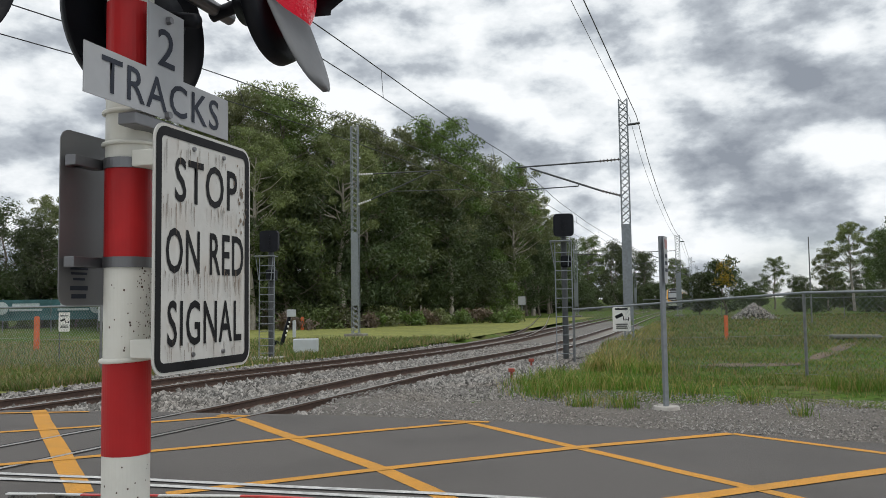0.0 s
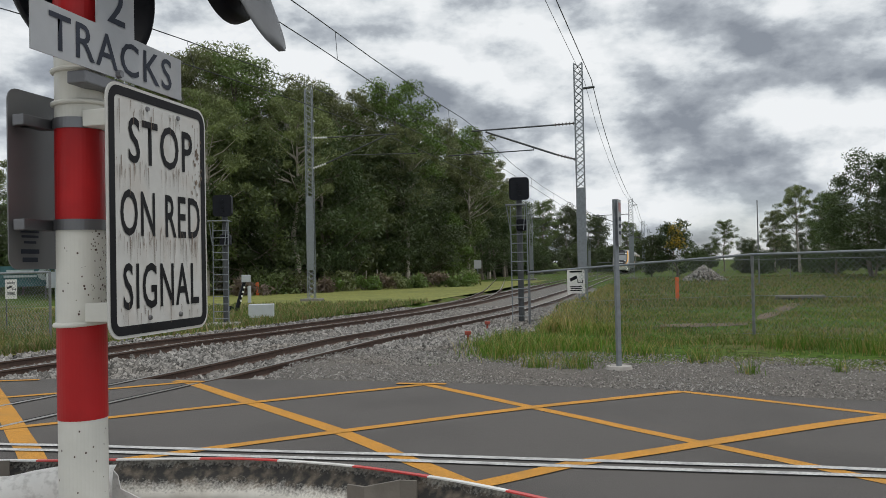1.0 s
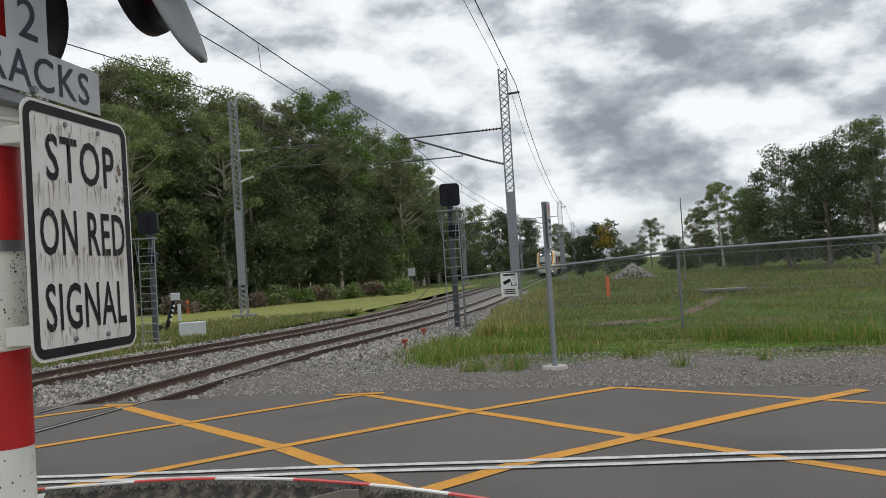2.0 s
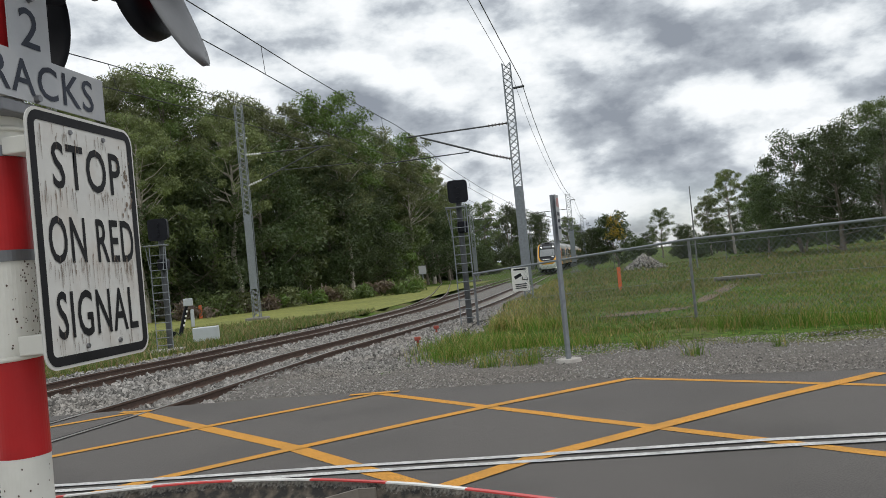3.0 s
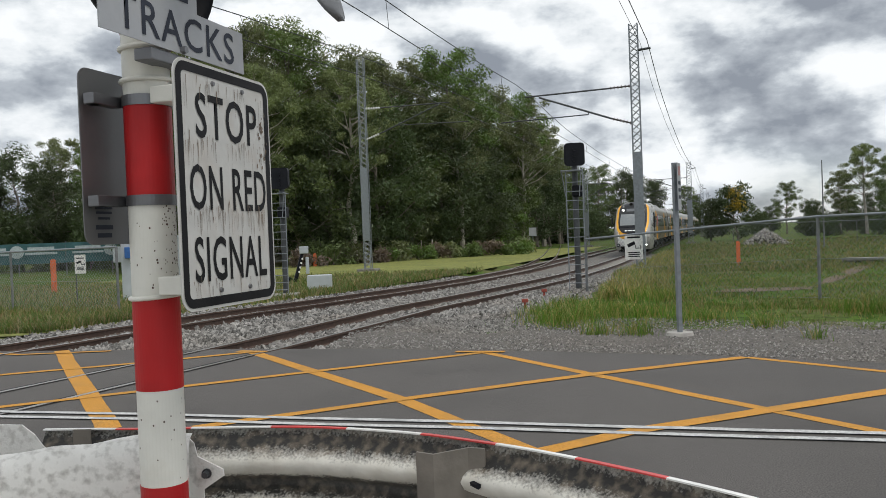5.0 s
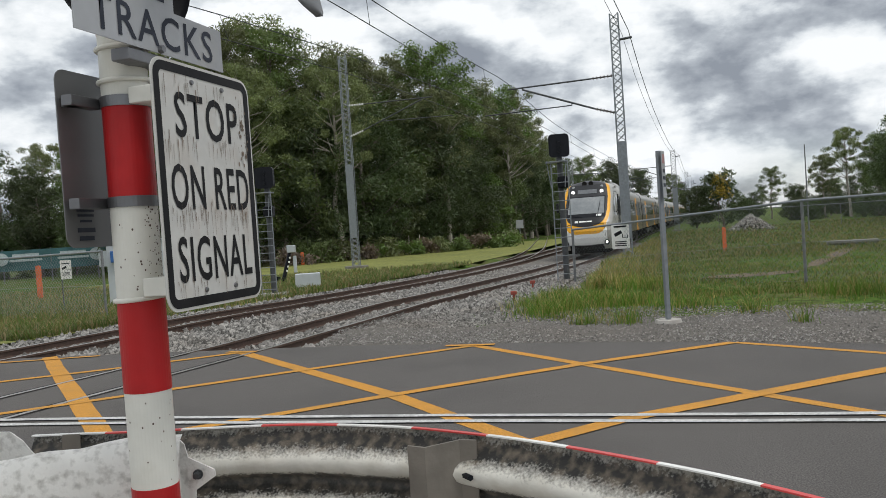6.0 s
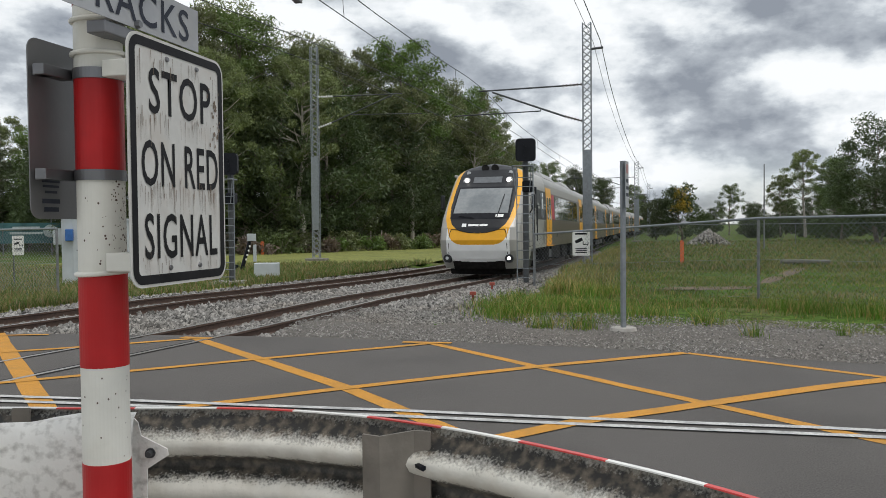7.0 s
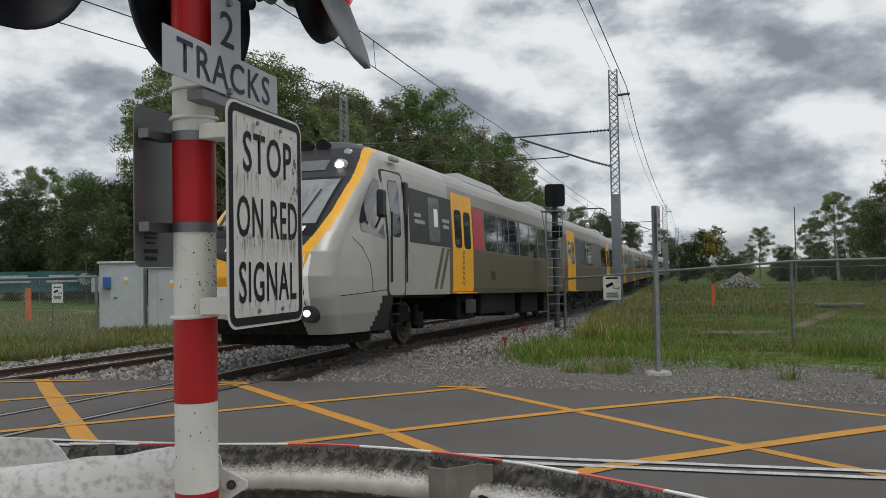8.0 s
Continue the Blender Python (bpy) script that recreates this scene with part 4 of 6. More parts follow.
def front_point(x, z, out=0.0):
    """Point on the cab's front at lateral x and height z."""
    w, sb = half_w(z), setback(z)
    u = min(0.999, abs(x) / (w * NOSE))
    ph = math.asin(u ** (1 / 0.64))
    return Vector((x, sb + 0.5 * (1 - max(0.0, math.cos(ph)) ** 0.72) - out, z))


def front_patch(name, outline, mat, parent, out, label="", n=10):
    """A curved panel laid on the cab's front; outline(v) gives left and right x at relative height v, and z."""
    bm = bmesh.new()
    rows = []
    for j in range(n + 1):
        x0, x1, z = outline(j / n)
        rows.append([bm.verts.new(front_point(x0 + (x1 - x0) * i / 16, z, out)) for i in range(17)])
    for j in range(n):
        for i in range(16):
            bm.faces.new((rows[j][i], rows[j][i + 1], rows[j + 1][i + 1], rows[j + 1][i]))
    return part(name, bm, mat, parent, label, True)


def make_shell(parent, y0, y1, cab):
    """Body side, roof and ends of one car."""
    prof = [(1.34, 0.98), (1.36, 1.1), (1.36, 1.93), (1.315, 2.93), (1.29, 3.2), (1.25, 3.32), (1.17, 3.43), (1.04, 3.53), (0.84, 3.62), (0.6, 3.69), (0.32, 3.74), (0, 3.77)]
    full = prof + [(-x, z) for x, z in reversed(prof[:-1])]
    bm = bmesh.new()
    rows = [[bm.verts.new((x, y, z)) for x, z in full] for y in (y0, (y0 + y1) / 2, y1)]
    n = len(full)
    for i in range(2):
        for k in range(n - 1):
            f = bm.faces.new((rows[i][k], rows[i][k + 1], rows[i + 1][k + 1], rows[i + 1][k]))
            z = (full[k][1] + full[k + 1][1]) / 2
            f.material_index = 0 if z < 1.95 else (1 if z < 2.95 else (2 if z < 3.25 else 3))
        bm.faces.new((rows[i][0], rows[i + 1][0], rows[i + 1][n - 1], rows[i][n - 1])).material_index = 4
    bm.faces.new(rows[0]).material_index = 4
    bm.faces.new(rows[2]).material_index = 4
    part("body_shell", bm, [T_TAUPE, T_TAUPE_MID, T_CANT, T_ROOF, T_UNDER], parent)


T_CANT = material("train_pale_taupe", (0.25, 0.235, 0.205), 0.35, 0.1, spread=0.05, scale=3, bump=0, colour2=(0.18, 0.165, 0.14), stain=0.4)
T_TAUPE_MID = material("train_light_taupe", (0.12, 0.108, 0.09), 0.42, 0.0, spread=0.05, scale=3, bump=0, colour2=(0.22, 0.2, 0.18), stain=0.4)


def side_x(z, y=None):
    return lerp_table(z, [0.98, 1.1, 1.93, 2.93, 3.2], [1.34, 1.36, 1.36, 1.315, 1.29])


def side_panel(name, ya, yb, za, zb, mat, parent, side=1, out=0.006, label="", r=0.05, shape=side_x):
    """A panel with rounded corners that follows the curve of the body side."""
    zs = {za, za + r * 0.12, za + r * 0.4, za + r, zb - r, zb - r * 0.4, zb - r * 0.12, zb}
    zs |= {z for z in (1.1, 1.5, 1.93, 2.4) if za + r < z < zb - r}
    bm = bmesh.new()
    rows = []
    for z in sorted(zs):
        q = max(0.0, r - (z - za), r - (zb - z))
        inset = r - math.sqrt(max(0.0, r * r - q * q))
        xa, xb = shape(z, ya), shape(z, yb)
        rows.append([bm.verts.new((side * (x + o), y, z)) for x, y, o in ((xa, ya + inset, -0.03), (xa, ya + inset, out), (xb, yb - inset, out), (xb, yb - inset, -0.03))])
    for p, q in zip(rows, rows[1:]):
        for k in range(3):
            bm.faces.new((p[k], p[k + 1], q[k + 1], q[k]))
    bm.faces.new(rows[0])
    bm.faces.new(rows[-1])
    return part(name, bm, mat, parent, label)


def make_door(parent, y0, side):
    d = side_panel("door", y0, y0 + 1.34, 1.03, 3.1, T_YELLOW, parent, side, 0.012, "yellow double passenger door", 0.04)
    for k in range(2):
        side_panel("door_window", y0 + 0.14 + k * 0.6, y0 + 0.58 + k * 0.6, 1.95, 2.75, T_GLASS, d, side, 0.018, "dark door window", 0.1)
    bm = bmesh.new()
    for i in range(7):
        z = 1.15 + i * 0.11
        for s in (-1, 1):
            v = [(0, 0), (s * 0.07, 0.07), (s * 0.06, 0.1), (0, 0.035)]
            bm.faces.new([bm.verts.new((side * (side_x(z) + 0.0155), y0 + 0.67 + a, z + b)) for a, b in v])
    part("leaf_pattern", bm, T_DARK, d, "dark leaf pattern")
    bm = bmesh.new()
    box(bm, side * 1.4, y0 + 0.67, 1.0, 0.12, 1.4, 0.03, 0.005)
    part("door_step", bm, T_YELLOW, parent)


def make_bogie(parent, y, keyed):
    bm = bmesh.new()
    for s in (-1, 1):
        box(bm, s * 0.88, y, 0.55, 0.12, 2.5, 0.18, 0.03)
        box(bm, s * 0.95, y, 0.62, 0.16, 0.5, 0.3, 0.03)
        for q in (-0.93, 0.93):
            box(bm, s * 0.93, y + q, 0.45, 0.16, 0.3, 0.28, 0.03)
            rod(bm, (s * 0.98, y + q * 0.7, 0.4), (s * 0.98, y + q * 0.7, 0.8), 0.07, seg=10)
    box(bm, 0, y, 0.6, 1.7, 0.5, 0.22, 0.03)
    b = part("bogie_frame", bm, T_UNDER, parent)
    for q in (-0.93, 0.93):
        bm = bmesh.new()
        for s in (-1, 1):
            rod(bm, (s * 0.51, 0, 0), (s * 0.64, 0, 0), 0.42, 0.41, 28)
            rod(bm, (s * 0.64, 0, 0), (s * 0.66, 0, 0), 0.33, 0.3, 20)
            for k in range(6):
                a = k * math.pi / 3
                rod(bm, (s * 0.655, 0.2 * math.cos(a), 0.2 * math.sin(a)), (s * 0.675, 0.2 * math.cos(a), 0.2 * math.sin(a)), 0.03, seg=6)
        rod(bm, (-0.72, 0, 0), (0.72, 0, 0), 0.09, seg=12)
        w = part("wheelset", bm, WHEEL, parent)
        w.location = (0, y + q, 0.43)
        if keyed:
            WHEELSETS.append((w, y + q))


WHEELSETS = []


def make_underframe(parent, y0, y1, seed):
    rng = random.Random(seed)
    y = y0
    while y < y1 - 0.6:
        l = rng.uniform(0.8, 2.2)
        l = min(l, y1 - y)
        bm = bmesh.new()
        box(bm, 0.0, y + l / 2, rng.uniform(0.68, 0.76), rng.uniform(2.2, 2.55), l, rng.uniform(0.5, 0.62), 0.03)
        ob = part("equipment_case", bm, T_UNDER, parent)
        if rng.random() < 0.4:
            bm = bmesh.new()
            box(bm, 1.285, y + l / 2, 0.7, 0.02, l * 0.6, 0.3, 0.004)
            part("case_grille", bm, DARKSTEEL, ob)
        y += l + rng.uniform(0.1, 0.7)


def make_roof_units(parent, spots):
    for y, l in spots:
        bm = bmesh.new()
        rows = [[bm.verts.new((x * k, y + q * (l / 2 - (0.0 if b == 0 else 0.35)), z)) for x, z, b in ((-1.0, 3.56, 0), (-0.78, 3.8, 1), (0.78, 3.8, 1), (1.0, 3.56, 0))] for q, k in ((-1, 1), (1, 1))]
        for k in range(3):
            bm.faces.new((rows[0][k], rows[0][k + 1], rows[1][k + 1], rows[1][k]))
        bm.faces.new(rows[0])
        bm.faces.new(rows[1])
        ob = part("roof_unit", bm, T_ROOF, parent, "pale ribbed roof air unit")
        for k in range(8):
            bm = bmesh.new()
            box(bm, 0, y - l / 2 + 0.5 + k * (l - 1.0) / 7, 3.805, 1.3, 0.05, 0.03, 0.008)
            part("rib", bm, T_ROOF, ob)


def make_windows(parent, spans, side, za=1.98, zb=2.86):
    for ya, yb in spans:
        side_panel("window", ya, yb, za, zb, T_GLASS, parent, side, 0.008, "tinted passenger window", 0.07)


def make_leading_car():
    th = holder("leading_train_car", Matrix.Identity(4), "silver and taupe electric train car with yellow-edged dark cab front", "train", "cars of the train")
    make_cab_body(th)
    make_shell(th, 4.6, 23.7, True)
    # the livery along the near end of the side
    for side in (-1, 1):
        # panel seams and the inner bulkhead behind the skirt
        bm = bmesh.new()
        for line in ([(y, 0.98 + 0.06 * (y + 0.1)) for y in (0.0, 0.3, 0.6, 1.0, 1.4, 1.9)], [(0.35, 1.9), (0.62, 1.75), (0.85, 1.5), (0.93, 1.2), (0.93, 1.04)]):
            P = [Vector((side * (cab_w(z, y) + 0.001), y, z)) for y, z in line]
            for a, b in zip(P, P[1:]):
                rod(bm, a, b, 0.006, seg=5)
        part("panel_seam", bm, T_UNDER, th)
        bm = bmesh.new()
        box(bm, side * 0.62, 3.1, 0.94, 1.22, 3.0, 0.05)
        box(bm, side * 0.62, 1.6, 0.7, 1.2, 0.04, 0.5)
        part("underfloor", bm, T_UNDER, th)
        bm = bmesh.new()
        rows = [[bm.verts.new((side * (cab_w(z, y) + o), y, z)) for o, y in ((0.012, 1.03 + (z - 0.4) * 0.55), (0.012, 1.36), (0.012, 1.7), (-0.05, 1.7))] for z in (0.4, 0.6, 0.8, 0.965)]
        for a, b in zip(rows, rows[1:]):
            for k in range(3):
                bm.faces.new((a[k], a[k + 1], b[k + 1], b[k]))
        part("skirt_wedge", bm, T_DARK, th, "dark slanted skirt panel")
        # cab side window and door
        bm = bmesh.new()
        pts = [(0.52, 2.02), (1.28, 1.93), (1.3, 2.93), (1.16, 2.95), (1.0, 2.82), (0.62, 2.4), (0.5, 2.2)]
        vs = [bm.verts.new((side * (cab_w(z, y + 0.12) + 0.012), y + 0.12, z)) for y, z in pts]
        bm.faces.new(vs)
        cw = part("cab_window", bm, T_GLASS, th, "black-framed cab side window")
        d = holder_part("cab_door", th)
        side_panel("door_leaf", 1.54, 2.22, 0.98, 3.12, T_SILVER, d, side, 0.014, "silver cab door", 0.1, cab_w)
        side_panel("door_recess", 1.48, 2.28, 0.95, 3.15, T_DARK, d, side, 0.006, "", 0.1, cab_w)
        side_panel("door_window", 1.68, 2.06, 1.98, 2.98, T_GLASS, d, side, 0.02, "", 0.1, cab_w)
        bm = bmesh.new()
        box(bm, side * 1.325, 2.34, 2.35, 0.09, 0.16, 1.3, 0.03)
        part("door_seal", bm, T_DARK, d, "black door edge")
        for yy in (1.6, 2.26):
            bm = bmesh.new()
            rod(bm, (side * 1.4, yy, 1.2), (side * 1.4, yy, 2.4), 0.018, seg=8)
            part("grab_rail", bm, T_DARK, d, "black grab rail")
        bm = bmesh.new()
        box(bm, side * 1.48, 1.0, 2.48, 0.12, 0.2, 0.46, 0.04)
        rod(bm, (side * 1.33, 1.1, 2.1), (side * 1.46, 1.02, 2.28), 0.018, seg=8)
        part("mirror", bm, T_DARK, th, "black cab mirror camera")
        bm = bmesh.new()
        for s2 in (-0.2, 0.2):
            rod(bm, (side * 1.34, 1.88 + s2, 0.4), (side * 1.34, 1.88 + s2, 1.0), 0.015, seg=6)
        for z in (0.47, 0.65, 0.83):
            rod(bm, (side * 1.34, 1.68, z), (side * 1.34, 2.08, z), 0.015, seg=6)
        part("step_ladder", bm, T_UNDER, th)
        bm = bmesh.new()
        box(bm, side * 1.26, 2.0, 3.37, 0.1, 0.3, 0.1, 0.03)
        part("side_camera", bm, T_SILVER, th)
        # dark window band behind the cab
        side_panel("window_band", 2.5, 4.74, 1.93, 2.93, T_DARK, th, side, 0.004, "dark window band", 0.02)
        side_panel("window", 3.45, 4.05, 2.0, 2.86, T_SCREEN, th, side, 0.010, "pale window with a notice", 0.07)
        side_panel("notice", 3.74, 3.95, 2.3, 2.65, T_WHITE, th, side, 0.014, "white notice", 0.01)
        bm = bmesh.new()
        for a, b, m in ((4.15, 4.3, 0), (4.45, 4.6, 0)):
            bm.faces.new([bm.verts.new((side * (side_x(z) + 0.007), y, z)) for y, z in ((a - 0.45, 1.08), (b - 0.45, 1.08), (b, 1.9), (a, 1.9))])
        part("slanted_band", bm, T_TAUPE, th, "slanted taupe band")
        for ya, w2, z2 in ((2.72, 0.34, 2.42), (2.74, 0.5, 2.3), (4.22, 0.4, 2.42), (4.24, 0.34, 2.3)):
            side_panel("side_mark", ya, ya + w2, z2, z2 + 0.07, T_ROOF, th, side, 0.012, "", 0.005)
        side_panel("hatch", 2.62, 2.84, 1.52, 1.74, T_SILVER, th, side, 0.008, "small silver service hatch", 0.02)
        make_door(th, 4.79, side)
        side_panel("red_panel", 6.2, 6.95, 1.97, 2.9, T_RED, th, side, 0.008, "dark red side panel", 0.03)
        make_windows(th, [(7.1, 8.05), (8.15, 9.1), (9.2, 10.15), (10.25, 11.2), (11.3, 12.25), (12.4, 13.3), (13.5, 14.4), (14.5, 15.4)], side)
        make_door(th, 16.6, side)
        make_windows(th, [(18.2, 19.2), (19.3, 20.3), (20.5, 21.5)], side)
        side_panel("badge", 7.55, 7.85, 1.3, 1.5, T_DARK, th, side, 0.008, "", 0.02)
    # front details
    front_patch("windscreen_frame", lambda v: (-0.91 + 0.02 * v, 0.91 - 0.02 * v, 1.92 + 1.03 * v), BLACK, th, 0.008)
    ws = front_patch("windscreen", lambda v: (-0.86 + 0.02 * v, 0.86 - 0.02 * v, 2.1 + 0.8 * v), T_SCREEN, th, 0.014, "large raked windscreen")
    front_patch("destination_display", lambda v: (-0.46, 0.46, 3.09 + 0.2 * v), T_DISPLAY, th, 0.012, "unlit grey destination display", 4)
    for s in (-0.15, 0.55):
        bm = bmesh.new()
        rod(bm, front_point(s, 1.95, 0.05), front_point(s + 0.1 if s > 0 else s - 0.5, 2.7 if s > 0 else 2.02, 0.05), 0.012, seg=6)
        part("wiper", bm, BLACK, th)
    for s in (-1, 1):
        p = front_point(s * 0.69, 3.17, 0.0)
        bm = bmesh.new()
        rod(bm, p + Vector((0, 0.06, 0)), p + Vector((s * 0.01, -0.035, -0.005)), 0.115, 0.11, 20)
        h = part("headlight", bm, LAMP_OFF, th, "round headlight")
        bm = bmesh.new()
        rod(bm, p + Vector((0, -0.02, 0)), p + Vector((s * 0.012, -0.05, -0.007)), 0.075, 0.065, 20)
        part("lit_bulb", bm, LAMP_ON, h)
        p = front_point(s * 0.69, 3.43, 0.0)
        bm = bmesh.new()
        rod(bm, p + Vector((0, 0.05, 0)), p + Vector((0, -0.03, 0)), 0.07, 0.065, 18)
        part("marker_light", bm, LAMP_OFF, th)
        p = front_point(s * 0.93, 0.72, 0.0)
        bm = bmesh.new()
        rod(bm, p + Vector((0, 0.12, 0)), p + Vector((s * 0.03, -0.10, 0)), 0.145, 0.12, 20)
        lo = part("lower_light_pod", bm, T_DARK, th)
        bm = bmesh.new()
        rod(bm, p + Vector((s * 0.02, -0.08, 0.01)), p + Vector((s * 0.03, -0.115, 0.01)), 0.05, seg=14)
        part("lower_light", bm, LAMP_ON if s > 0 else LAMP_OFF, lo)
        bm = bmesh.new()
        p = front_point(s * 0.16, 3.56, 0.0)
        rod(bm, p + Vector((0, 0.1, 0.02)), p + Vector((0, -0.06, 0.03)), 0.11, 0.12, 16)
        part("horn", bm, T_UNDER, th)
        # seam round the coupler cover
        bm = bmesh.new()
        prev = None
        for x, z in ((0.0, 1.485), (0.3, 1.505), (0.5, 1.55), (0.66, 1.6), (0.82, 1.6), (0.87, 1.5), (0.885, 1.36), (0.9, 1.1), (0.91, 0.85)):
            q = front_point(s * x, z, 0.004)
            if prev is not None:
                rod(bm, prev, q, 0.010, seg=5)
            prev = q
        part("cover_seam", bm, T_UNDER, th)
    # operator mark and unit number as plain bars
    for x0, x1, z0, z1, m in ((-0.5, -0.36, 1.68, 1.78, T_WHITE), (-0.3, 0.02, 1.70, 1.76, T_WHITE), (0.05, 0.3, 1.70, 1.76, T_WHITE), (0.5, 0.74, 1.97, 2.06, T_WHITE)):
        front_patch("front_mark", lambda v: (x0, x1, z0 + (z1 - z0) * v), m, th, 0.02 if z0 > 1.9 else 0.01, "", 2)
    bm = bmesh.new()
    box(bm, 0, 0.85, 0.40, 2.05, 1.4, 0.38, 0.06)
    rod(bm, (0, 0.5, 0.6), (0, -0.02, 0.6), 0.12, 0.1, 12)
    part("coupler", bm, T_UNDER, th)
    make_underframe(th, 5.6, 15.5, 4)
    make_bogie(th, 2.95, True)
    make_bogie(th, 18.8, True)
    make_roof_units(th, [(8.2, 3.4), (14.5, 2.6)])
    return th


def holder_part(name, parent):
    ob = new(name)
    ob.empty_display_size = 0.1
    ob.parent = parent
    return ob


def make_trailing_car():
    th = holder("train_car", Matrix.Identity(4), "silver and taupe electric train car with yellow doors", "train", "cars of the train")
    make_shell(th, 0.25, 23.75, False)
    for side in (-1, 1):
        make_door(th, 4.6, side)
        make_door(th, 17.4, side)
        make_windows(th, [(0.9, 1.9), (2.0, 3.0), (3.1, 4.2), (6.4, 7.4), (7.5, 8.5), (8.6, 9.6), (9.8, 10.8), (10.9, 11.9), (12.1, 13.1), (13.3, 14.3), (14.5, 15.5), (15.7, 16.7), (19.2, 20.2), (20.4, 21.4), (21.6, 22.6)], side)
    bm = bmesh.new()
    box(bm, 0, 0.0, 2.1, 1.6, 0.55, 2.2, 0.05)
    part("gangway", bm, T_UNDER, th, "black gangway bellows")
    make_underframe(th, 5.6, 15.5, 9)
    make_bogie(th, 3.0, False)
    make_bogie(th, 18.8, False)
    make_roof_units(th, [(5.5, 3.0), (16.5, 3.0)])
    return th


T_DISPLAY = material("display_grey", (0.14, 0.15, 0.16), 0.3, bump=0)
LEAD = make_leading_car()
SECOND_CAR = make_trailing_car()
CARS = [LEAD, SECOND_CAR] + [copy_thing(SECOND_CAR, Matrix.Identity(4)) for _ in range(4)]


def make_pantograph(car):
    bm = bmesh.new()
    for s in (-1, 1):
        rod(bm, (s * 0.3, 10.0, 3.8), (s * 0.1, 9.0, 4.5), 0.03, seg=6)
        rod(bm, (s * 0.1, 9.0, 4.5), (s * 0.4, 9.9, 5.2), 0.02, seg=6)
    for dy in (-0.15, 0.15):
        rod(bm, (-0.75, 9.9 + dy, 5.22), (0.75, 9.9 + dy, 5.22), 0.025, seg=6)
        for s in (-1, 1):
            rod(bm, (s * 0.75, 9.9 + dy, 5.22), (s * 0.95, 9.9 + dy, 5.05), 0.02, seg=6)
    part("pantograph", bm, DARKSTEEL, car, "raised dark pantograph")


make_pantograph(CARS[1])

# ---- masts, wires, signals ----
def lattice(bm, h, w, d, panel, z0=0.0, leg=0.05):
    """Four angle legs with zigzag bracing."""
    for x in (-w / 2, w / 2):
        for y in (-d / 2, d / 2):
            box(bm, x, y, (h + z0) / 2, leg, leg, h - z0)
    n = max(1, int((h - z0) / panel))
    for i in range(n):
        a, b = z0 + (h - z0) * i / n, z0 + (h - z0) * (i + 1) / n
        m = (a + b) / 2
        for y in (-d / 2, d / 2):
            for p, q in (((-w / 2, y, a), (w / 2, y, m)), ((w / 2, y, m), (-w / 2, y, b)), ((w / 2, y, a), (-w / 2, y, m)), ((-w / 2, y, m), (w / 2, y, b))):
                rod(bm, p, q, 0.013, seg=4)


def insulator(parent, a, b, mat):
    bm = bmesh.new()
    a, b = Vector(a), Vector(b)
    rod(bm, a, b, 0.03, seg=8)
    for k in range(6):
        c = a.lerp(b, (k + 0.5) / 6)
        d = (b - a).normalized() * 0.02
        rod(bm, c - d, c + d, 0.075, 0.05, 10)
    part("insulator", bm, mat, parent)


def make_mast(x, y, top, w, turn, base_z, arm=None, panel=(1.0, 4.9), label="grey galvanised lattice overhead-line mast on a concrete footing", white=False):
    th = holder("overhead_mast", pose(x, y, base_z, 0, 0, turn), label, "mast", "masts of the overhead line")
    h = top - base_z
    bm = bmesh.new()
    lattice(bm, h, w, w * 0.5, 0.55, 0.0, 0.04)
    part("lattice", bm, GALV, th)
    bm = bmesh.new()
    box(bm, 0, -w * 0.29, (panel[0] + panel[1]) / 2, w * 0.98, 0.02, panel[1] - panel[0], 0.004)
    part("cover_plate", bm, GALV, th, "flat galvanised anti-climb plate")
    bm = bmesh.new()
    box(bm, 0, 0, 0.02, 1.1, 0.9, 0.3, 0.03)
    part("footing", bm, CONCRETE_DARK, th)
    if arm:
        ins = INSUL_W if white else INSUL
        z1, z2, reach, zr, zst, sgn = arm
        bm = bmesh.new()
        rod(bm, (sgn * (w / 2 + 0.9), 0, z1), (sgn * reach, 0, z1 - 0.03), 0.035, seg=8)
        part("top_tube", bm, DARKSTEEL, th)
        insulator(th, (sgn * w / 2, 0, z1 + 0.02), (sgn * (w / 2 + 0.9), 0, z1), ins)
        bm = bmesh.new()
        rod(bm, (sgn * (w / 2 + 0.8), 0, z2 + 0.25), (sgn * (reach - 0.6), 0, z1 - 0.1), 0.04, seg=8)
        part("stay_tube", bm, DARKSTEEL, th)
        insulator(th, (sgn * w / 2, 0, z2), (sgn * (w / 2 + 0.8), 0, z2 + 0.25), ins)
        bm = bmesh.new()
        rod(bm, (sgn * (reach * 0.42), 0, zr), (sgn * (reach + 1.1), 0, zst), 0.025, seg=8)
        rod(bm, (sgn * (reach * 0.42), 0, zr), (sgn * (reach * 0.42), 0, zr + 0.12), 0.02, seg=6)
        part("registration_arm", bm, DARKSTEEL, th)
    return th


def make_feeder_arm(th, h, w):
    bm = bmesh.new()
    rod(bm, (w / 2, 0, h - 0.75), (w / 2 + 0.5, 0, h - 0.72), 0.05, seg=8)
    part("feeder_arm", bm, DARKSTEEL, th)


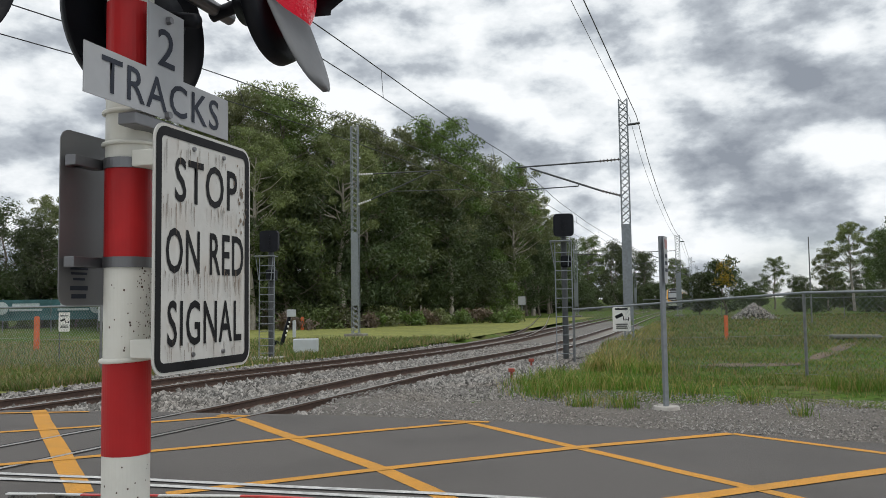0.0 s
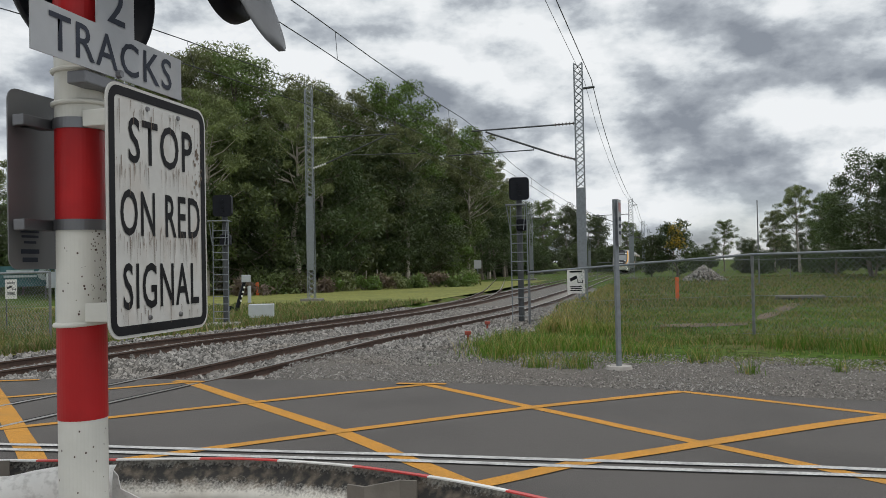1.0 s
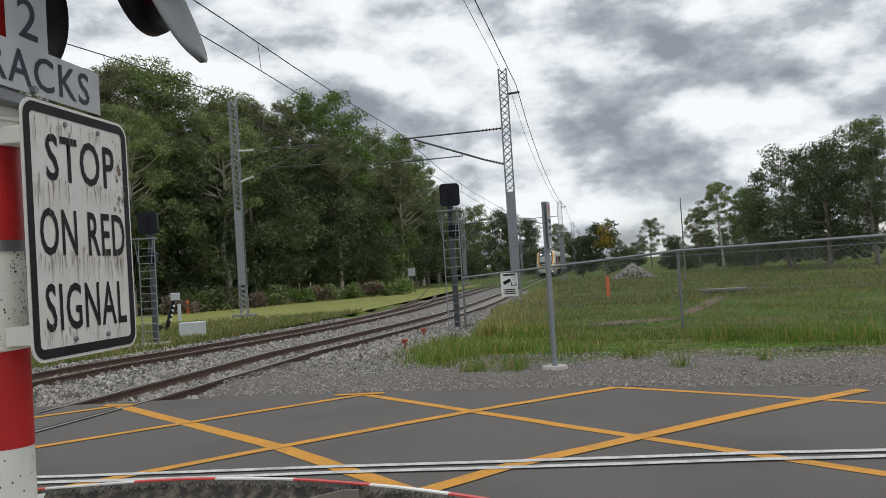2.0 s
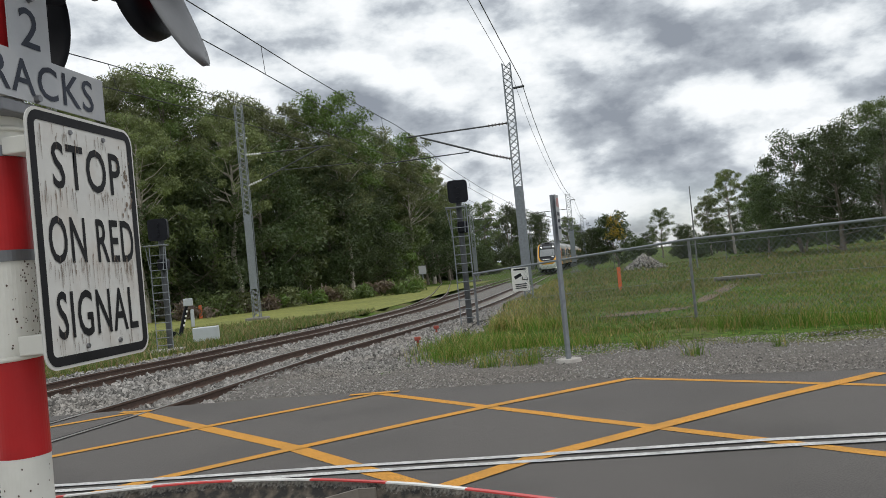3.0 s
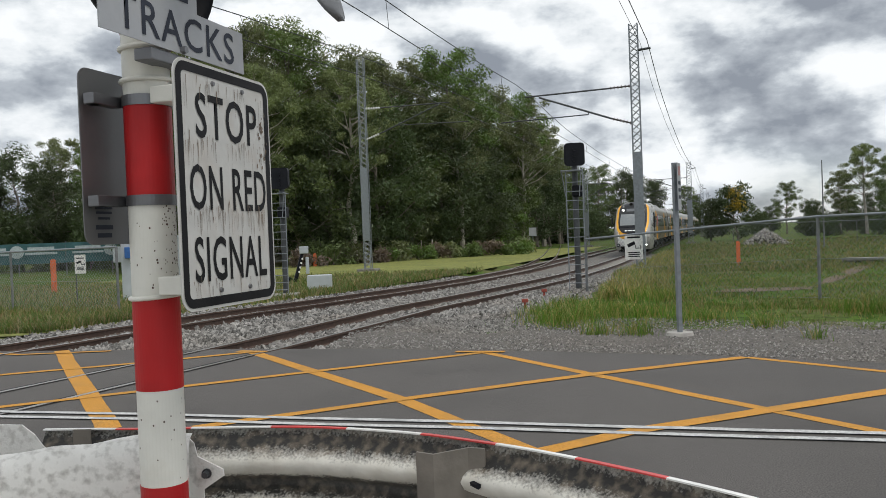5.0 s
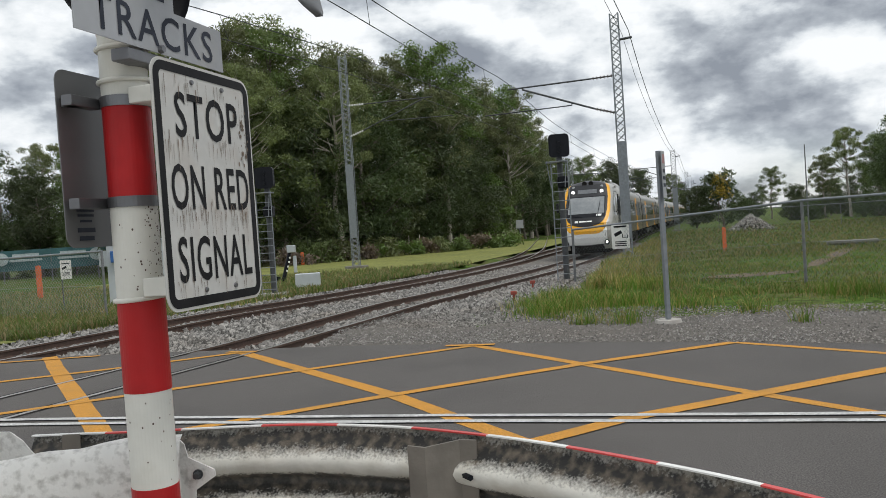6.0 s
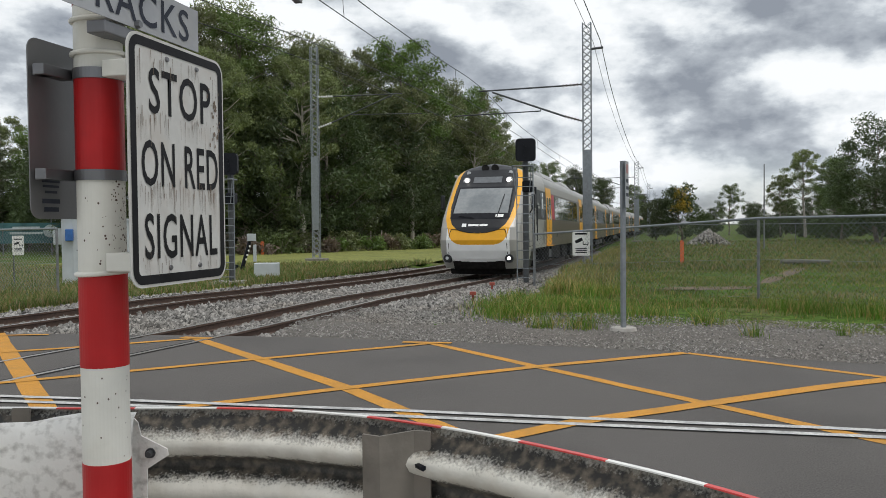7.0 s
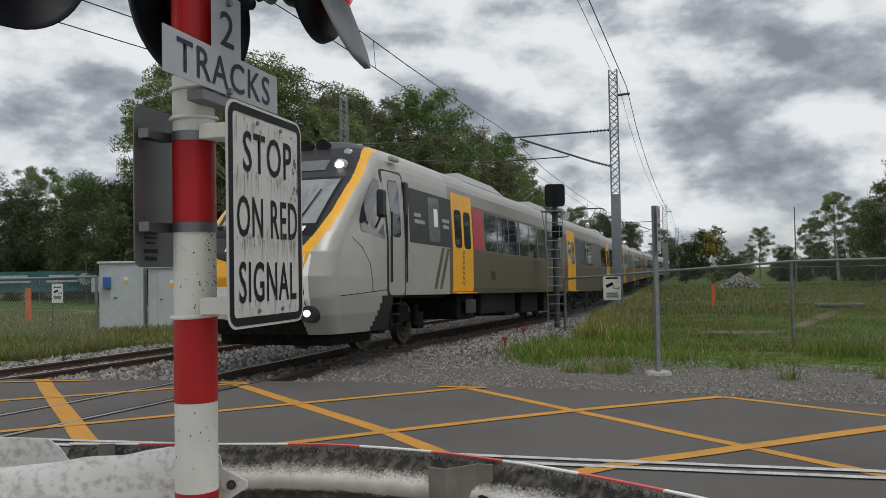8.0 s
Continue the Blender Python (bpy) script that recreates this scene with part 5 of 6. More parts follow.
def wire(name, pts, r, label, group="overhead wires"):
    bm = bmesh.new()
    prev = None
    rings = []
    P = [Vector(p) for p in pts]
    for i, p in enumerate(P):
        d = (P[min(i + 1, len(P) - 1)] - P[max(i - 1, 0)]).normalized()
        s = d.cross(Vector((0, 0, 1))).normalized()
        u = s.cross(d)
        ring = [bm.verts.new(p + s * r * math.cos(a) + u * r * math.sin(a)) for a in (0, 1.257, 2.513, 3.77, 5.027)]
        if prev:
            for k in range(5):
                bm.faces.new((prev[k], prev[(k + 1) % 5], ring[(k + 1) % 5], ring[k]))
        prev = ring
    ob = part(name, bm, WIRE)
    return tagged(ob, label, "wire", group)


def catenary(line, ys, z_support, z_mid, z_contact, lateral, lat_c):
    """Carrier wire in spans, contact wire, and droppers between them."""
    car, con = [], []
    for a, b in zip(ys, ys[1:]):
        for k in range(14):
            t = k / 14
            y = a + (b - a) * t
            p = line.at(y, lateral)
            p.z = z_support - (z_support - z_mid) * 4 * t * (1 - t)
            car.append(p.copy())
            q = line.at(y, lat_c)
            q.z = z_contact
            con.append(q.copy())
            if k % 3 == 1:
                wire("dropper", [q, p], 0.006, "thin dropper between the overhead wires", "droppers")
    wire("carrier_wire", car, 0.012, "sagging carrier wire over the track")
    wire("contact_wire", con, 0.011, "straight contact wire over the track")


def make_overhead():
    m1 = make_mast(6.5, 33.8, 9.9, 0.34, -17, ground_z(0, 34), (7.9, 6.39, 4.62, 6.9, 6.86, -1), (1.2, 5.2))
    make_feeder_arm(m1, 10.1, 0.34)
    for x, y in ((22.95, 91.2), (37.95, 142.6), (49.4, 181), (60.5, 221)):
        m = make_mast(x, y, 8.6, 0.5, -16, ground_z(0, y), (7.3, 5.9, 4.3, 6.2, 5.8, -1), (1.2, 4.8))
        make_feeder_arm(m, 9.05, 0.5)
    for x, y in ((12.2, 96), (29, 146)):
        make_mast(x, y, 8.0, 0.4, -16, ground_z(0, y), (7.3, 5.9, 3.5, 6.2, 5.8, 1), (1.2, 4.0), "far grey lattice overhead-line mast beside the tracks")
    make_mast(-6.5, 45.6, 11.62, 0.40, -14, ground_z(0, 46), (9.15, 7.45, 5.1, 8.1, 8.0, 1), (1.75, 5.85), "tall grey lattice overhead-line mast at the grass verge", True)
    # carrier and contact wire of the main track, pulled off at the near mast
    ys = list(np.arange(-20, 142, 2.0))
    wx = lambda y: float(np.interp(y, [-20, 35.2, 92.4, 143.8], [-15.1, 1.98, 18.8, 33.8]))
    zc = lambda y: float(np.interp(y, [-20, 0, 19, 24, 30, 35.2, 39.3, 45, 56, 70, 80, 92.4, 104, 118, 132, 143.8], [8.4, 8.1, 7.87, 7.74, 7.67, 7.72, 7.4, 7.05, 6.8, 6.75, 6.85, 7.1, 6.7, 6.45, 6.7, 7.1]))
    zk = lambda y: float(np.interp(y, [-20, 0, 19, 24, 32, 35.2, 41, 51, 70, 92.4, 143.8], [7.6, 7.4, 7.13, 6.97, 6.76, 6.68, 6.5, 6.38, 6.05, 5.9, 5.85]))
    wire("carrier_wire", [(wx(y), y, zc(y)) for y in ys], 0.014, "sagging carrier wire over the track")
    wire("contact_wire", [(wx(y) + 0.05, y, zk(y)) for y in ys], 0.013, "straight contact wire over the track")
    for y in (2.5, 12, 21.5, 32, 41.5, 51, 61, 71, 81, 101, 111, 121):
        wire("dropper", [(wx(y) + 0.05, y, zk(y)), (wx(y), y, zc(y))], 0.008, "thin dropper between the overhead wires", "droppers")
    catenary(SECOND, [-10, 45.7, 95, 145], 7.2, 6.6, 6.0, -0.1, 0.1)
    for dx, r in ((0.0, 0.016), (-0.28, 0.009)):
        pts = []
        for y in np.concatenate([np.arange(-12, 33.6, 3.0), [33.65], np.arange(36, 182, 3.0)]):
            z = float(np.interp(y, [-12, 10, 33.65, 40, 48, 56, 66, 76, 91, 105, 118, 130, 142.5, 160, 181], [8.8, 9.0, 9.16, 8.25, 7.7, 7.4, 7.25, 7.35, 7.95, 7.2, 7.0, 7.2, 7.95, 7.1, 7.95]))
            pts.append(Vector((float(np.interp(y, [-12, 33.65, 91.1, 142.5, 181], [-6.5, 7.02, 23.6, 38.6, 50])) + dx, y, z - (0.1 if dx else 0.0) * (1 - abs(y - 33) / 60 if y < 60 else 1))))
        wire("feeder_wire", pts, r, "dark feeder wire along the mast tops")


make_overhead()


def make_signal(x, y, top, turn, label):
    th = holder("rail_signal", pose(x, y, ground_z(x, y), 0, 0, turn), label, "rail signal", "rail signals")
    h = top - ground_z(x, y)
    bm = bmesh.new()
    rod(bm, (0, 0, 0), (0, 0, h - 0.6), 0.085, seg=20)
    part("mast", bm, DARKSTEEL, th)
    bm = bmesh.new()
    plate(bm, rounded(0.57, 0.64, 0.1, 3), 0.16, -0.08)
    bmesh.ops.transform(bm, matrix=pose(0, -0.16, h - 0.32, 90, 0, 0), verts=bm.verts[:])
    hd = part("signal_head", bm, BLACK, th, "black square signal head")
    for z in (0.14, -0.02, -0.16):
        bm = bmesh.new()
        rod(bm, (0, -0.24, h - 0.32 + z), (0, -0.27, h - 0.32 + z), 0.05, seg=14)
        part("lamp_hood", bm, BLACK, hd)
    bm = bmesh.new()
    box(bm, 0.05, -0.1, h - 1.35, 0.3, 0.3, 0.34, 0.05)
    part("lower_lamp", bm, BLACK, th)
    for s in (-0.23, 0.23):
        bm = bmesh.new()
        rod(bm, (s - 0.03, -0.35, 0.0), (s - 0.03, -0.3, h - 0.75), 0.016, seg=8)
        part("ladder_stile", bm, GALV, th)
    n = 13
    for k in range(n):
        bm = bmesh.new()
        z = 0.25 + k * (h - 1.1) / n
        rod(bm, (-0.26, -0.345, z), (0.20, -0.345, z), 0.011, seg=6)
        part("ladder_rung", bm, GALV, th)
    bm = bmesh.new()
    box(bm, -0.1, -0.2, h - 0.78, 0.6, 0.45, 0.03, 0.005)
    part("platform", bm, GALV, th)
    bm = bmesh.new()
    rod(bm, (-0.38, -0.3, h - 0.75), (-0.28, -0.32, h - 1.5), 0.012, seg=6)
    rod(bm, (0.16, -0.3, h - 0.75), (0.1, -0.32, h - 1.5), 0.012, seg=6)
    part("platform_brace", bm, GALV, th)
    bm = bmesh.new()
    box(bm, -0.1, -0.15, 0.04, 0.9, 0.9, 0.16, 0.02)
    part("footing", bm, CONCRETE, th)


make_signal(2.72, 23.25, 4.0, -5, "black railway signal head on a post with a ladder")
make_signal(-6.0, 24.5, 3.78, -5, "black railway signal partly hidden behind the sign")

# ---- fence, posts and small signs ----
def chain_mesh(name, a, b, height, parent, pitch=0.12):
    """Chain link: crossing wires between two posts."""
    bm_v, bm_f = [], []
    a, b = Vector(a), Vector(b)
    L = (b - a).length
    d = (b - a).normalized()
    n = Vector((-d.y, d.x, 0))
    k = -height
    r = 0.003
    while k < L:
        for s in (1, -1):
            x0, x1 = (k, k + height) if s == 1 else (k + height, k)
            z0, z1 = 0.05, height - 0.03
            u0, u1 = 0.0, 1.0
            lo, hi = min(x0, x1), max(x0, x1)
            def cut(x):
                return (x - x0) / (x1 - x0)
            ua, ub = cut(max(lo, 0)), cut(min(hi, L))
            if max(lo, 0) >= min(hi, L):
                continue
            ua, ub = min(ua, ub), max(ua, ub)
            p = a + d * (x0 + (x1 - x0) * ua) + Vector((0, 0, z0 + (z1 - z0) * ua))
            q = a + d * (x0 + (x1 - x0) * ub) + Vector((0, 0, z0 + (z1 - z0) * ub))
            o = n * r
            up = Vector((0, 0, r))
            i = len(bm_v)
            bm_v += [p + o, p - o * 0.5 + up, p - o * 0.5 - up, q + o, q - o * 0.5 + up, q - o * 0.5 - up]
            bm_f += [(i, i + 1, i + 4, i + 3), (i + 1, i + 2, i + 5, i + 4), (i + 2, i, i + 3, i + 5)]
        k += pitch
    ob = new(name, from_arrays(name, bm_v, bm_f, GALV))
    ob.parent = parent
    return ob


def make_fence(points, height, label, lean=None, mesh_pitch=0.12):
    th = holder("chain_link_fence", Matrix.Identity(4), label, "fence")
    for i, (x, y) in enumerate(points):
        z = ground_z(x, y)
        bm = bmesh.new()
        rod(bm, (x, y, z), (x, y, z + height), 0.032, seg=12)
        part("post", bm, GALV_DARK, th)
    for (x, y), (x2, y2) in zip(points, points[1:]):
        bm = bmesh.new()
        rod(bm, (x, y, ground_z(x, y) + height), (x2, y2, ground_z(x2, y2) + height), 0.028, seg=12)
        part("top_rail", bm, GALV, th)
        for hh in (0.06, height * 0.5):
            bm = bmesh.new()
            rod(bm, (x, y, ground_z(x, y) + hh), (x2, y2, ground_z(x2, y2) + hh), 0.004, seg=5)
            part("tension_wire", bm, GALV, th)
        if mesh_pitch:
            chain_mesh("mesh", (x, y, ground_z(x, y)), (x2, y2, ground_z(x2, y2)), height, th, mesh_pitch)
    return th


GALV_DARK = material("weathered_post_steel", (0.2, 0.205, 0.21), 0.6, 0.4, spread=0.2, scale=10, bump=0.08)
make_fence([(2.89, 22.7), (6.92, 17.07), (10.6, 11.9), (14.3, 6.7)], 1.72, "galvanised chain link fence with a top rail beside the track")
make_fence([(-8.97, 19.63), (-13.2, 22.2), (-17.4, 24.8), (-21.6, 27.4)], 1.68, "galvanised chain link fence with a top rail on the grass")
make_fence([(20, 96), (26, 86), (32.9, 73.3), (38, 65), (43, 57), (50, 48)], 1.9, "far grey boundary fence across the field", None, 0.3)


def make_sign_post():
    x, y = 2.81, 11.72
    th = holder("sign_post", pose(x, y, ground_z(x, y), 0, 0, 18), "galvanised square sign post with a narrow sign edge-on", "sign post")
    bm = bmesh.new()
    box(bm, 0, 0, 1.25, 0.062, 0.062, 2.5, 0.006)
    part("post", bm, GALV, th)
    bm = bmesh.new()
    turned = pose(0.03, -0.06, 2.16, 0, 0, 48)
    box(bm, 0, 0, 0, 0.22, 0.01, 0.66, 0.002, turned)
    sp = part("panel", bm, SIGN_GREY, th, "narrow grey sign panel")
    bm = bmesh.new()
    box(bm, 0, -0.007, 0.22, 0.15, 0.003, 0.13, 0.0, turned)
    part("red_symbol", bm, FADED_RED, sp)
    for k in range(3):
        bm = bmesh.new()
        box(bm, 0, -0.007, 0.05 - k * 0.1, 0.16, 0.003, 0.05, 0.0, turned)
        part("text_bar", bm, SIGN_INK_BLUE, sp)
    bm = bmesh.new()
    rod(bm, (0, 0, -0.02), (0, 0, 0.1), 0.22, 0.18, 14)
    part("footing", bm, CONCRETE, th, "pale concrete footing")


make_sign_post()


def make_camera_sign(x, y, z, w, h, turn, label, group=True, post=False):
    th = holder("camera_sign", pose(x, y, z, 90, 0, turn), label, "sign", "security camera signs")
    bm = bmesh.new()
    plate(bm, rounded(w, h, 0.03, 3), 0.004, -0.004)
    part("panel", bm, TAPE_WHITE, th)
    k = w / 0.45
    bm = bmesh.new()
    box(bm, -0.02 * k, 0.1 * k, 0.003, 0.2 * k, 0.085 * k, 0.003, 0.0, pose(0, 0, 0, 0, 0, 25))
    box(bm, 0.05 * k, 0.02 * k, 0.003, 0.02 * k, 0.1 * k, 0.003)
    box(bm, 0.11 * k, -0.02 * k, 0.003, 0.14 * k, 0.02 * k, 0.003)
    box(bm, 0.175 * k, 0.0, 0.003, 0.02 * k, 0.09 * k, 0.003)
    part("camera_symbol", bm, SIGN_INK, th, "black camera symbol")
    for yy, ww, hh in ((0.26, 0.32, 0.045), (-0.13, 0.3, 0.025), (-0.18, 0.28, 0.025), (-0.23, 0.3, 0.025)):
        bm = bmesh.new()
        box(bm, 0, yy * k, 0.003, ww * k, hh * k, 0.003)
        part("text_bar", bm, SIGN_INK, th)
    if post:
        bm = bmesh.new()
        g = ground_z(x, y) - z
        box(bm, -w * 0.42, (g + h / 2) / 2, -0.025, 0.035, h / 2 - g, 0.035, 0.003)
        part("post", bm, DARKSTEEL, th)
    return th


fdir = math.degrees(math.atan2(17.07 - 22.7, 6.92 - 2.89))
make_camera_sign(3.92, 21.15, 1.05, 0.45, 0.62, -12, "white security camera sign fixed to the fence")
make_camera_sign(-12.69, 25.1, 1.09, 0.33, 0.6, 12, "white security camera sign on a dark post", True, True)


def make_marker(x, y, h, w, name, label, mat):
    ob_bm = bmesh.new()
    z = ground_z(x, y)
    plate(ob_bm, rounded(w, h, w * 0.3, 3), 0.03, -0.015)
    bmesh.ops.transform(ob_bm, matrix=pose(x, y, z + h / 2, 90, 0, 5), verts=ob_bm.verts[:])
    tagged(part(name, ob_bm, mat), label, "marker post", "orange marker posts")


make_marker(10.89, 35.28, 1.07, 0.16, "marker_post", "faded orange flexible marker post in the grass", ORANGE)
make_marker(-17.5, 32.3, 1.42, 0.22, "marker_post", "orange marker post beside a concrete slab", ORANGE)
make_marker(-12.75, 60.8, 1.0, 0.25, "marker_post", "small orange marker post far off in the grass", ORANGE)


def make_stub(x, y, h):
    th = holder("track_stub", pose(x, y, max(ground_z(x, y), level(y) - 0.22)), "short rust-red steel stub beside the ballast", "post", "rust-red stubs")
    bm = bmesh.new()
    rod(bm, (0, 0, 0), (0, 0, h - 0.06), 0.025, seg=8)
    part("stem", bm, STUB_RED, th)
    bm = bmesh.new()
    box(bm, 0, 0, h - 0.035, 0.13, 0.1, 0.075, 0.01)
    part("cap", bm, STUB_RED, th)


STUB_RED = material("rust_red_paint", (0.3, 0.06, 0.04), 0.7, spread=0.3, scale=20, bump=0.15)
make_stub(0.89, 17.08, 0.30)
make_stub(1.54, 20.5, 0.30)
make_stub(5.3, 84, 0.7)


def make_box_unit():
    th = holder("track_box", pose(-5.64, 27.84, ground_z(0, 27.84), 0, 0, 8), "pale grey metal equipment box on short legs beside the track", "equipment box")
    bm = bmesh.new()
    box(bm, 0, 0, 0.6, 0.84, 0.5, 0.46, 0.02)
    part("case", bm, CABINET, th)
    for a in (-0.3, 0.3):
        for b in (-0.15, 0.15):
            bm = bmesh.new()
            rod(bm, (a, b, 0), (a, b, 0.4), 0.02, seg=6)
            part("leg", bm, GALV, th)


def make_lever():
    th = holder("point_lever", pose(-7.8, 33.45, ground_z(0, 33.45), 0, 0, 10), "black point machine lever with a pale box on top", "point lever")
    bm = bmesh.new()
    rod(bm, (-0.05, 0, 0.3), (0.32, 0, 1.6), 0.09, 0.07, 8)
    part("arm", bm, BLACK, th)
    for k in range(4):
        bm = bmesh.new()
        box(bm, 0.16 + k * 0.05, -0.09, 0.8 + k * 0.18, 0.07, 0.02, 0.08, 0.003)
        part("white_mark", bm, TAPE_WHITE, th)
    bm = bmesh.new()
    box(bm, 0.38, 0, 1.7, 0.36, 0.25, 0.3, 0.02)
    part("top_box", bm, CABINET, th, "pale grey box")
    bm = bmesh.new()
    box(bm, 0.5, 0.05, 1.05, 0.14, 0.2, 0.7, 0.02)
    part("side_box", bm, CABINET, th)
    bm = bmesh.new()
    bmesh.ops.create_cone(bm, segments=20, radius1=0.28, radius2=0.28, depth=0.16, cap_ends=True, matrix=pose(-0.3, 0, 0.32, 90, 0, 0))
    box(bm, 0.2, 0, 0.15, 1.3, 0.5, 0.3, 0.04)
    part("machine_base", bm, BLACK, th)


def make_cabinets():
    for x, y, w, d, h, lab in ((-10.8, 25.6, 1.3, 0.8, 2.15, "grey metal trackside cabinet with a blue telephone box"), (-9.5, 26.0, 1.15, 0.7, 1.98, "grey metal trackside cabinet with a single door")):
        th = holder("trackside_cabinet", pose(x, y, ground_z(x, y), 0, 0, 12), lab, "cabinet", "trackside cabinets")
        bm = bmesh.new()
        box(bm, 0, 0, h / 2 + 0.05, w, d, h - 0.1, 0.02)
        part("case", bm, CABINET, th)
        bm = bmesh.new()
        box(bm, 0, 0, h + 0.03, w + 0.12, d + 0.14, 0.07, 0.02)
        part("roof", bm, CABINET, th)
        bm = bmesh.new()
        box(bm, 0.12, -d / 2 - 0.012, h / 2 + 0.03, w * 0.68, 0.025, h - 0.25, 0.008)
        dr = part("door", bm, CABINET, th)
        bm = bmesh.new()
        box(bm, -0.16, -d / 2 - 0.04, h * 0.5, 0.1, 0.03, 0.03, 0.005)
        part("handle", bm, DARKSTEEL, dr)
        for k in range(2):
            bm = bmesh.new()
            box(bm, 0.15, -d / 2 - 0.028, h * 0.78 - k * 0.13, 0.12, 0.006, 0.1, 0.001)
            part("label_plate", bm, TAPE_WHITE if k == 0 else T_YELLOW, dr)
        bm = bmesh.new()
        box(bm, 0, 0, 0.02, w + 0.2, d + 0.2, 0.14, 0.02)
        part("plinth", bm, CONCRETE, th)
        if w == 1.3:
            bm = bmesh.new()
            box(bm, -0.4, -d / 2 - 0.08, h * 0.72, 0.22, 0.16, 0.36, 0.02)
            tb = part("telephone_box", bm, BLUE, th, "blue telephone box")
            bm = bmesh.new()
            box(bm, -0.75, -0.1, h * 0.7, 0.35, 0.3, 0.5, 0.02)
            part("meter_box", bm, CABINET, th)


make_box_unit()
make_lever()
make_cabinets()


def make_slab():
    bm = bmesh.new()
    box(bm, -18.0, 32.6, ground_z(0, 32.6) + 0.08, 3.4, 1.6, 0.2, 0.02)
    tagged(part("concrete_slab", bm, CONCRETE), "low concrete slab in the grass", "slab")


def make_banner():
    th = holder("banner_fence", pose(0, 0, 0), "fence covered with a faded teal advertising banner", "fence")
    a, b = Vector((-58, 52)), Vector((-21.0, 69))
    d = (b - a).normalized()
    ang = math.degrees(math.atan2(d.y, d.x))
    z = -0.5
    n = 12
    for k in range(n + 1):
        p = a.lerp(b, k / n)
        bm = bmesh.new()
        rod(bm, (p.x, p.y, z), (p.x, p.y, z + 3.3 if k % 3 == 0 else z + 2.75), 0.05, seg=8)
        part("post", bm, GALV_DARK, th)
        if k < n:
            q = a.lerp(b, (k + 1) / n)
            bm = bmesh.new()
            rows = []
            for i in range(9):
                c = p.lerp(q, i / 8)
                o = 0.05 * math.sin(i * 2.1 + k)
                rows.append([bm.verts.new((c.x, c.y - 0.08 + o * (1 - abs(j - 1)), z + 1.05 + j * 0.8)) for j in range(3)])
            for i in range(8):
                for j in range(2):
                    bm.faces.new((rows[i][j], rows[i + 1][j], rows[i + 1][j + 1], rows[i][j + 1]))
            bn = part("banner_panel", bm, BANNER, th, "teal banner panel")
            m = p.lerp(q, 0.5)
            for zz, ww, hh in ((2.25, 1.9, 0.22), (1.85, 2.3, 0.18)):
                bm = bmesh.new()
                box(bm, 0, 0, 0, ww, 0.02, hh)
                bmesh.ops.transform(bm, matrix=pose(m.x, m.y - 0.2, z + zz, 0, 0, ang), verts=bm.verts[:])
                part("text_bar", bm, BANNER_INK, bn)
            if k % 2 == 0:
                bm = bmesh.new()
                bmesh.ops.create_cone(bm, segments=20, radius1=0.5, radius2=0.5, depth=0.02, cap_ends=True, matrix=pose(q.x, q.y - 0.22, z + 2.0, 90, 0, ang))
                part("round_emblem", bm, BANNER_INK, bn)


make_slab()
make_banner()


def make_drain():
    th = holder("drain_culvert", pose(15.6, 33.8, ground_z(0, 33.8) + 0.14, 0, 0, -20), "low concrete drain culvert with two pipe mouths", "culvert")
    bm = bmesh.new()
    box(bm, 0, 0, 0.32, 1.9, 0.5, 0.12, 0.02)
    box(bm, 0, 0.15, 0.1, 1.9, 0.2, 0.45, 0.02)
    part("headwall", bm, CONCRETE_DARK, th)
    for s in (-0.35, 0.35):
        bm = bmesh.new()
        rod(bm, (s, 0.04, 0.1), (s, -0.12, 0.1), 0.2, seg=18)
        pm = part("pipe", bm, CONCRETE_DARK, th)
        # Black disc on the closed end, painting the shade inside the pipe.
        bm = bmesh.new()
        rod(bm, (s, -0.121, 0.1), (s, -0.13, 0.1), 0.16, seg=18)
        part("pipe_mouth", bm, BLACK, pm)


make_drain()


def patch(name, cx, cy, rx, ry, turn, mat, label, lift=0.02, seed=0):
    verts, faces = [], []
    n = 28
    c, s = math.cos(radians(turn)), math.sin(radians(turn))
    verts.append((cx, cy, ground_z(cx, cy) + lift))
    for i in range(n):
        a = 2 * math.pi * i / n
        r = 1 + 0.35 * noise.noise((math.cos(a) * 1.7, math.sin(a) * 1.7, seed))
        x, y = rx * r * math.cos(a), ry * r * math.sin(a)
        px, py = cx + x * c - y * s, cy + x * s + y * c
        verts.append((px, py, ground_z(px, py) + lift))
    for i in range(n):
        faces.append((0, 1 + i, 1 + (i + 1) % n))
    tagged(new(name, from_arrays(name, verts, faces, mat)), label, kind="structure")


patch("ground_dirt_track", 11.8, 26.8, 6.0, 0.26, 60, DIRT, "bare brown earth track across the field", seed=1)
patch("ground_dirt_patch", 7.0, 20.4, 1.3, 0.6, 10, DIRT, "bare brown earth patch in the grass", seed=2)


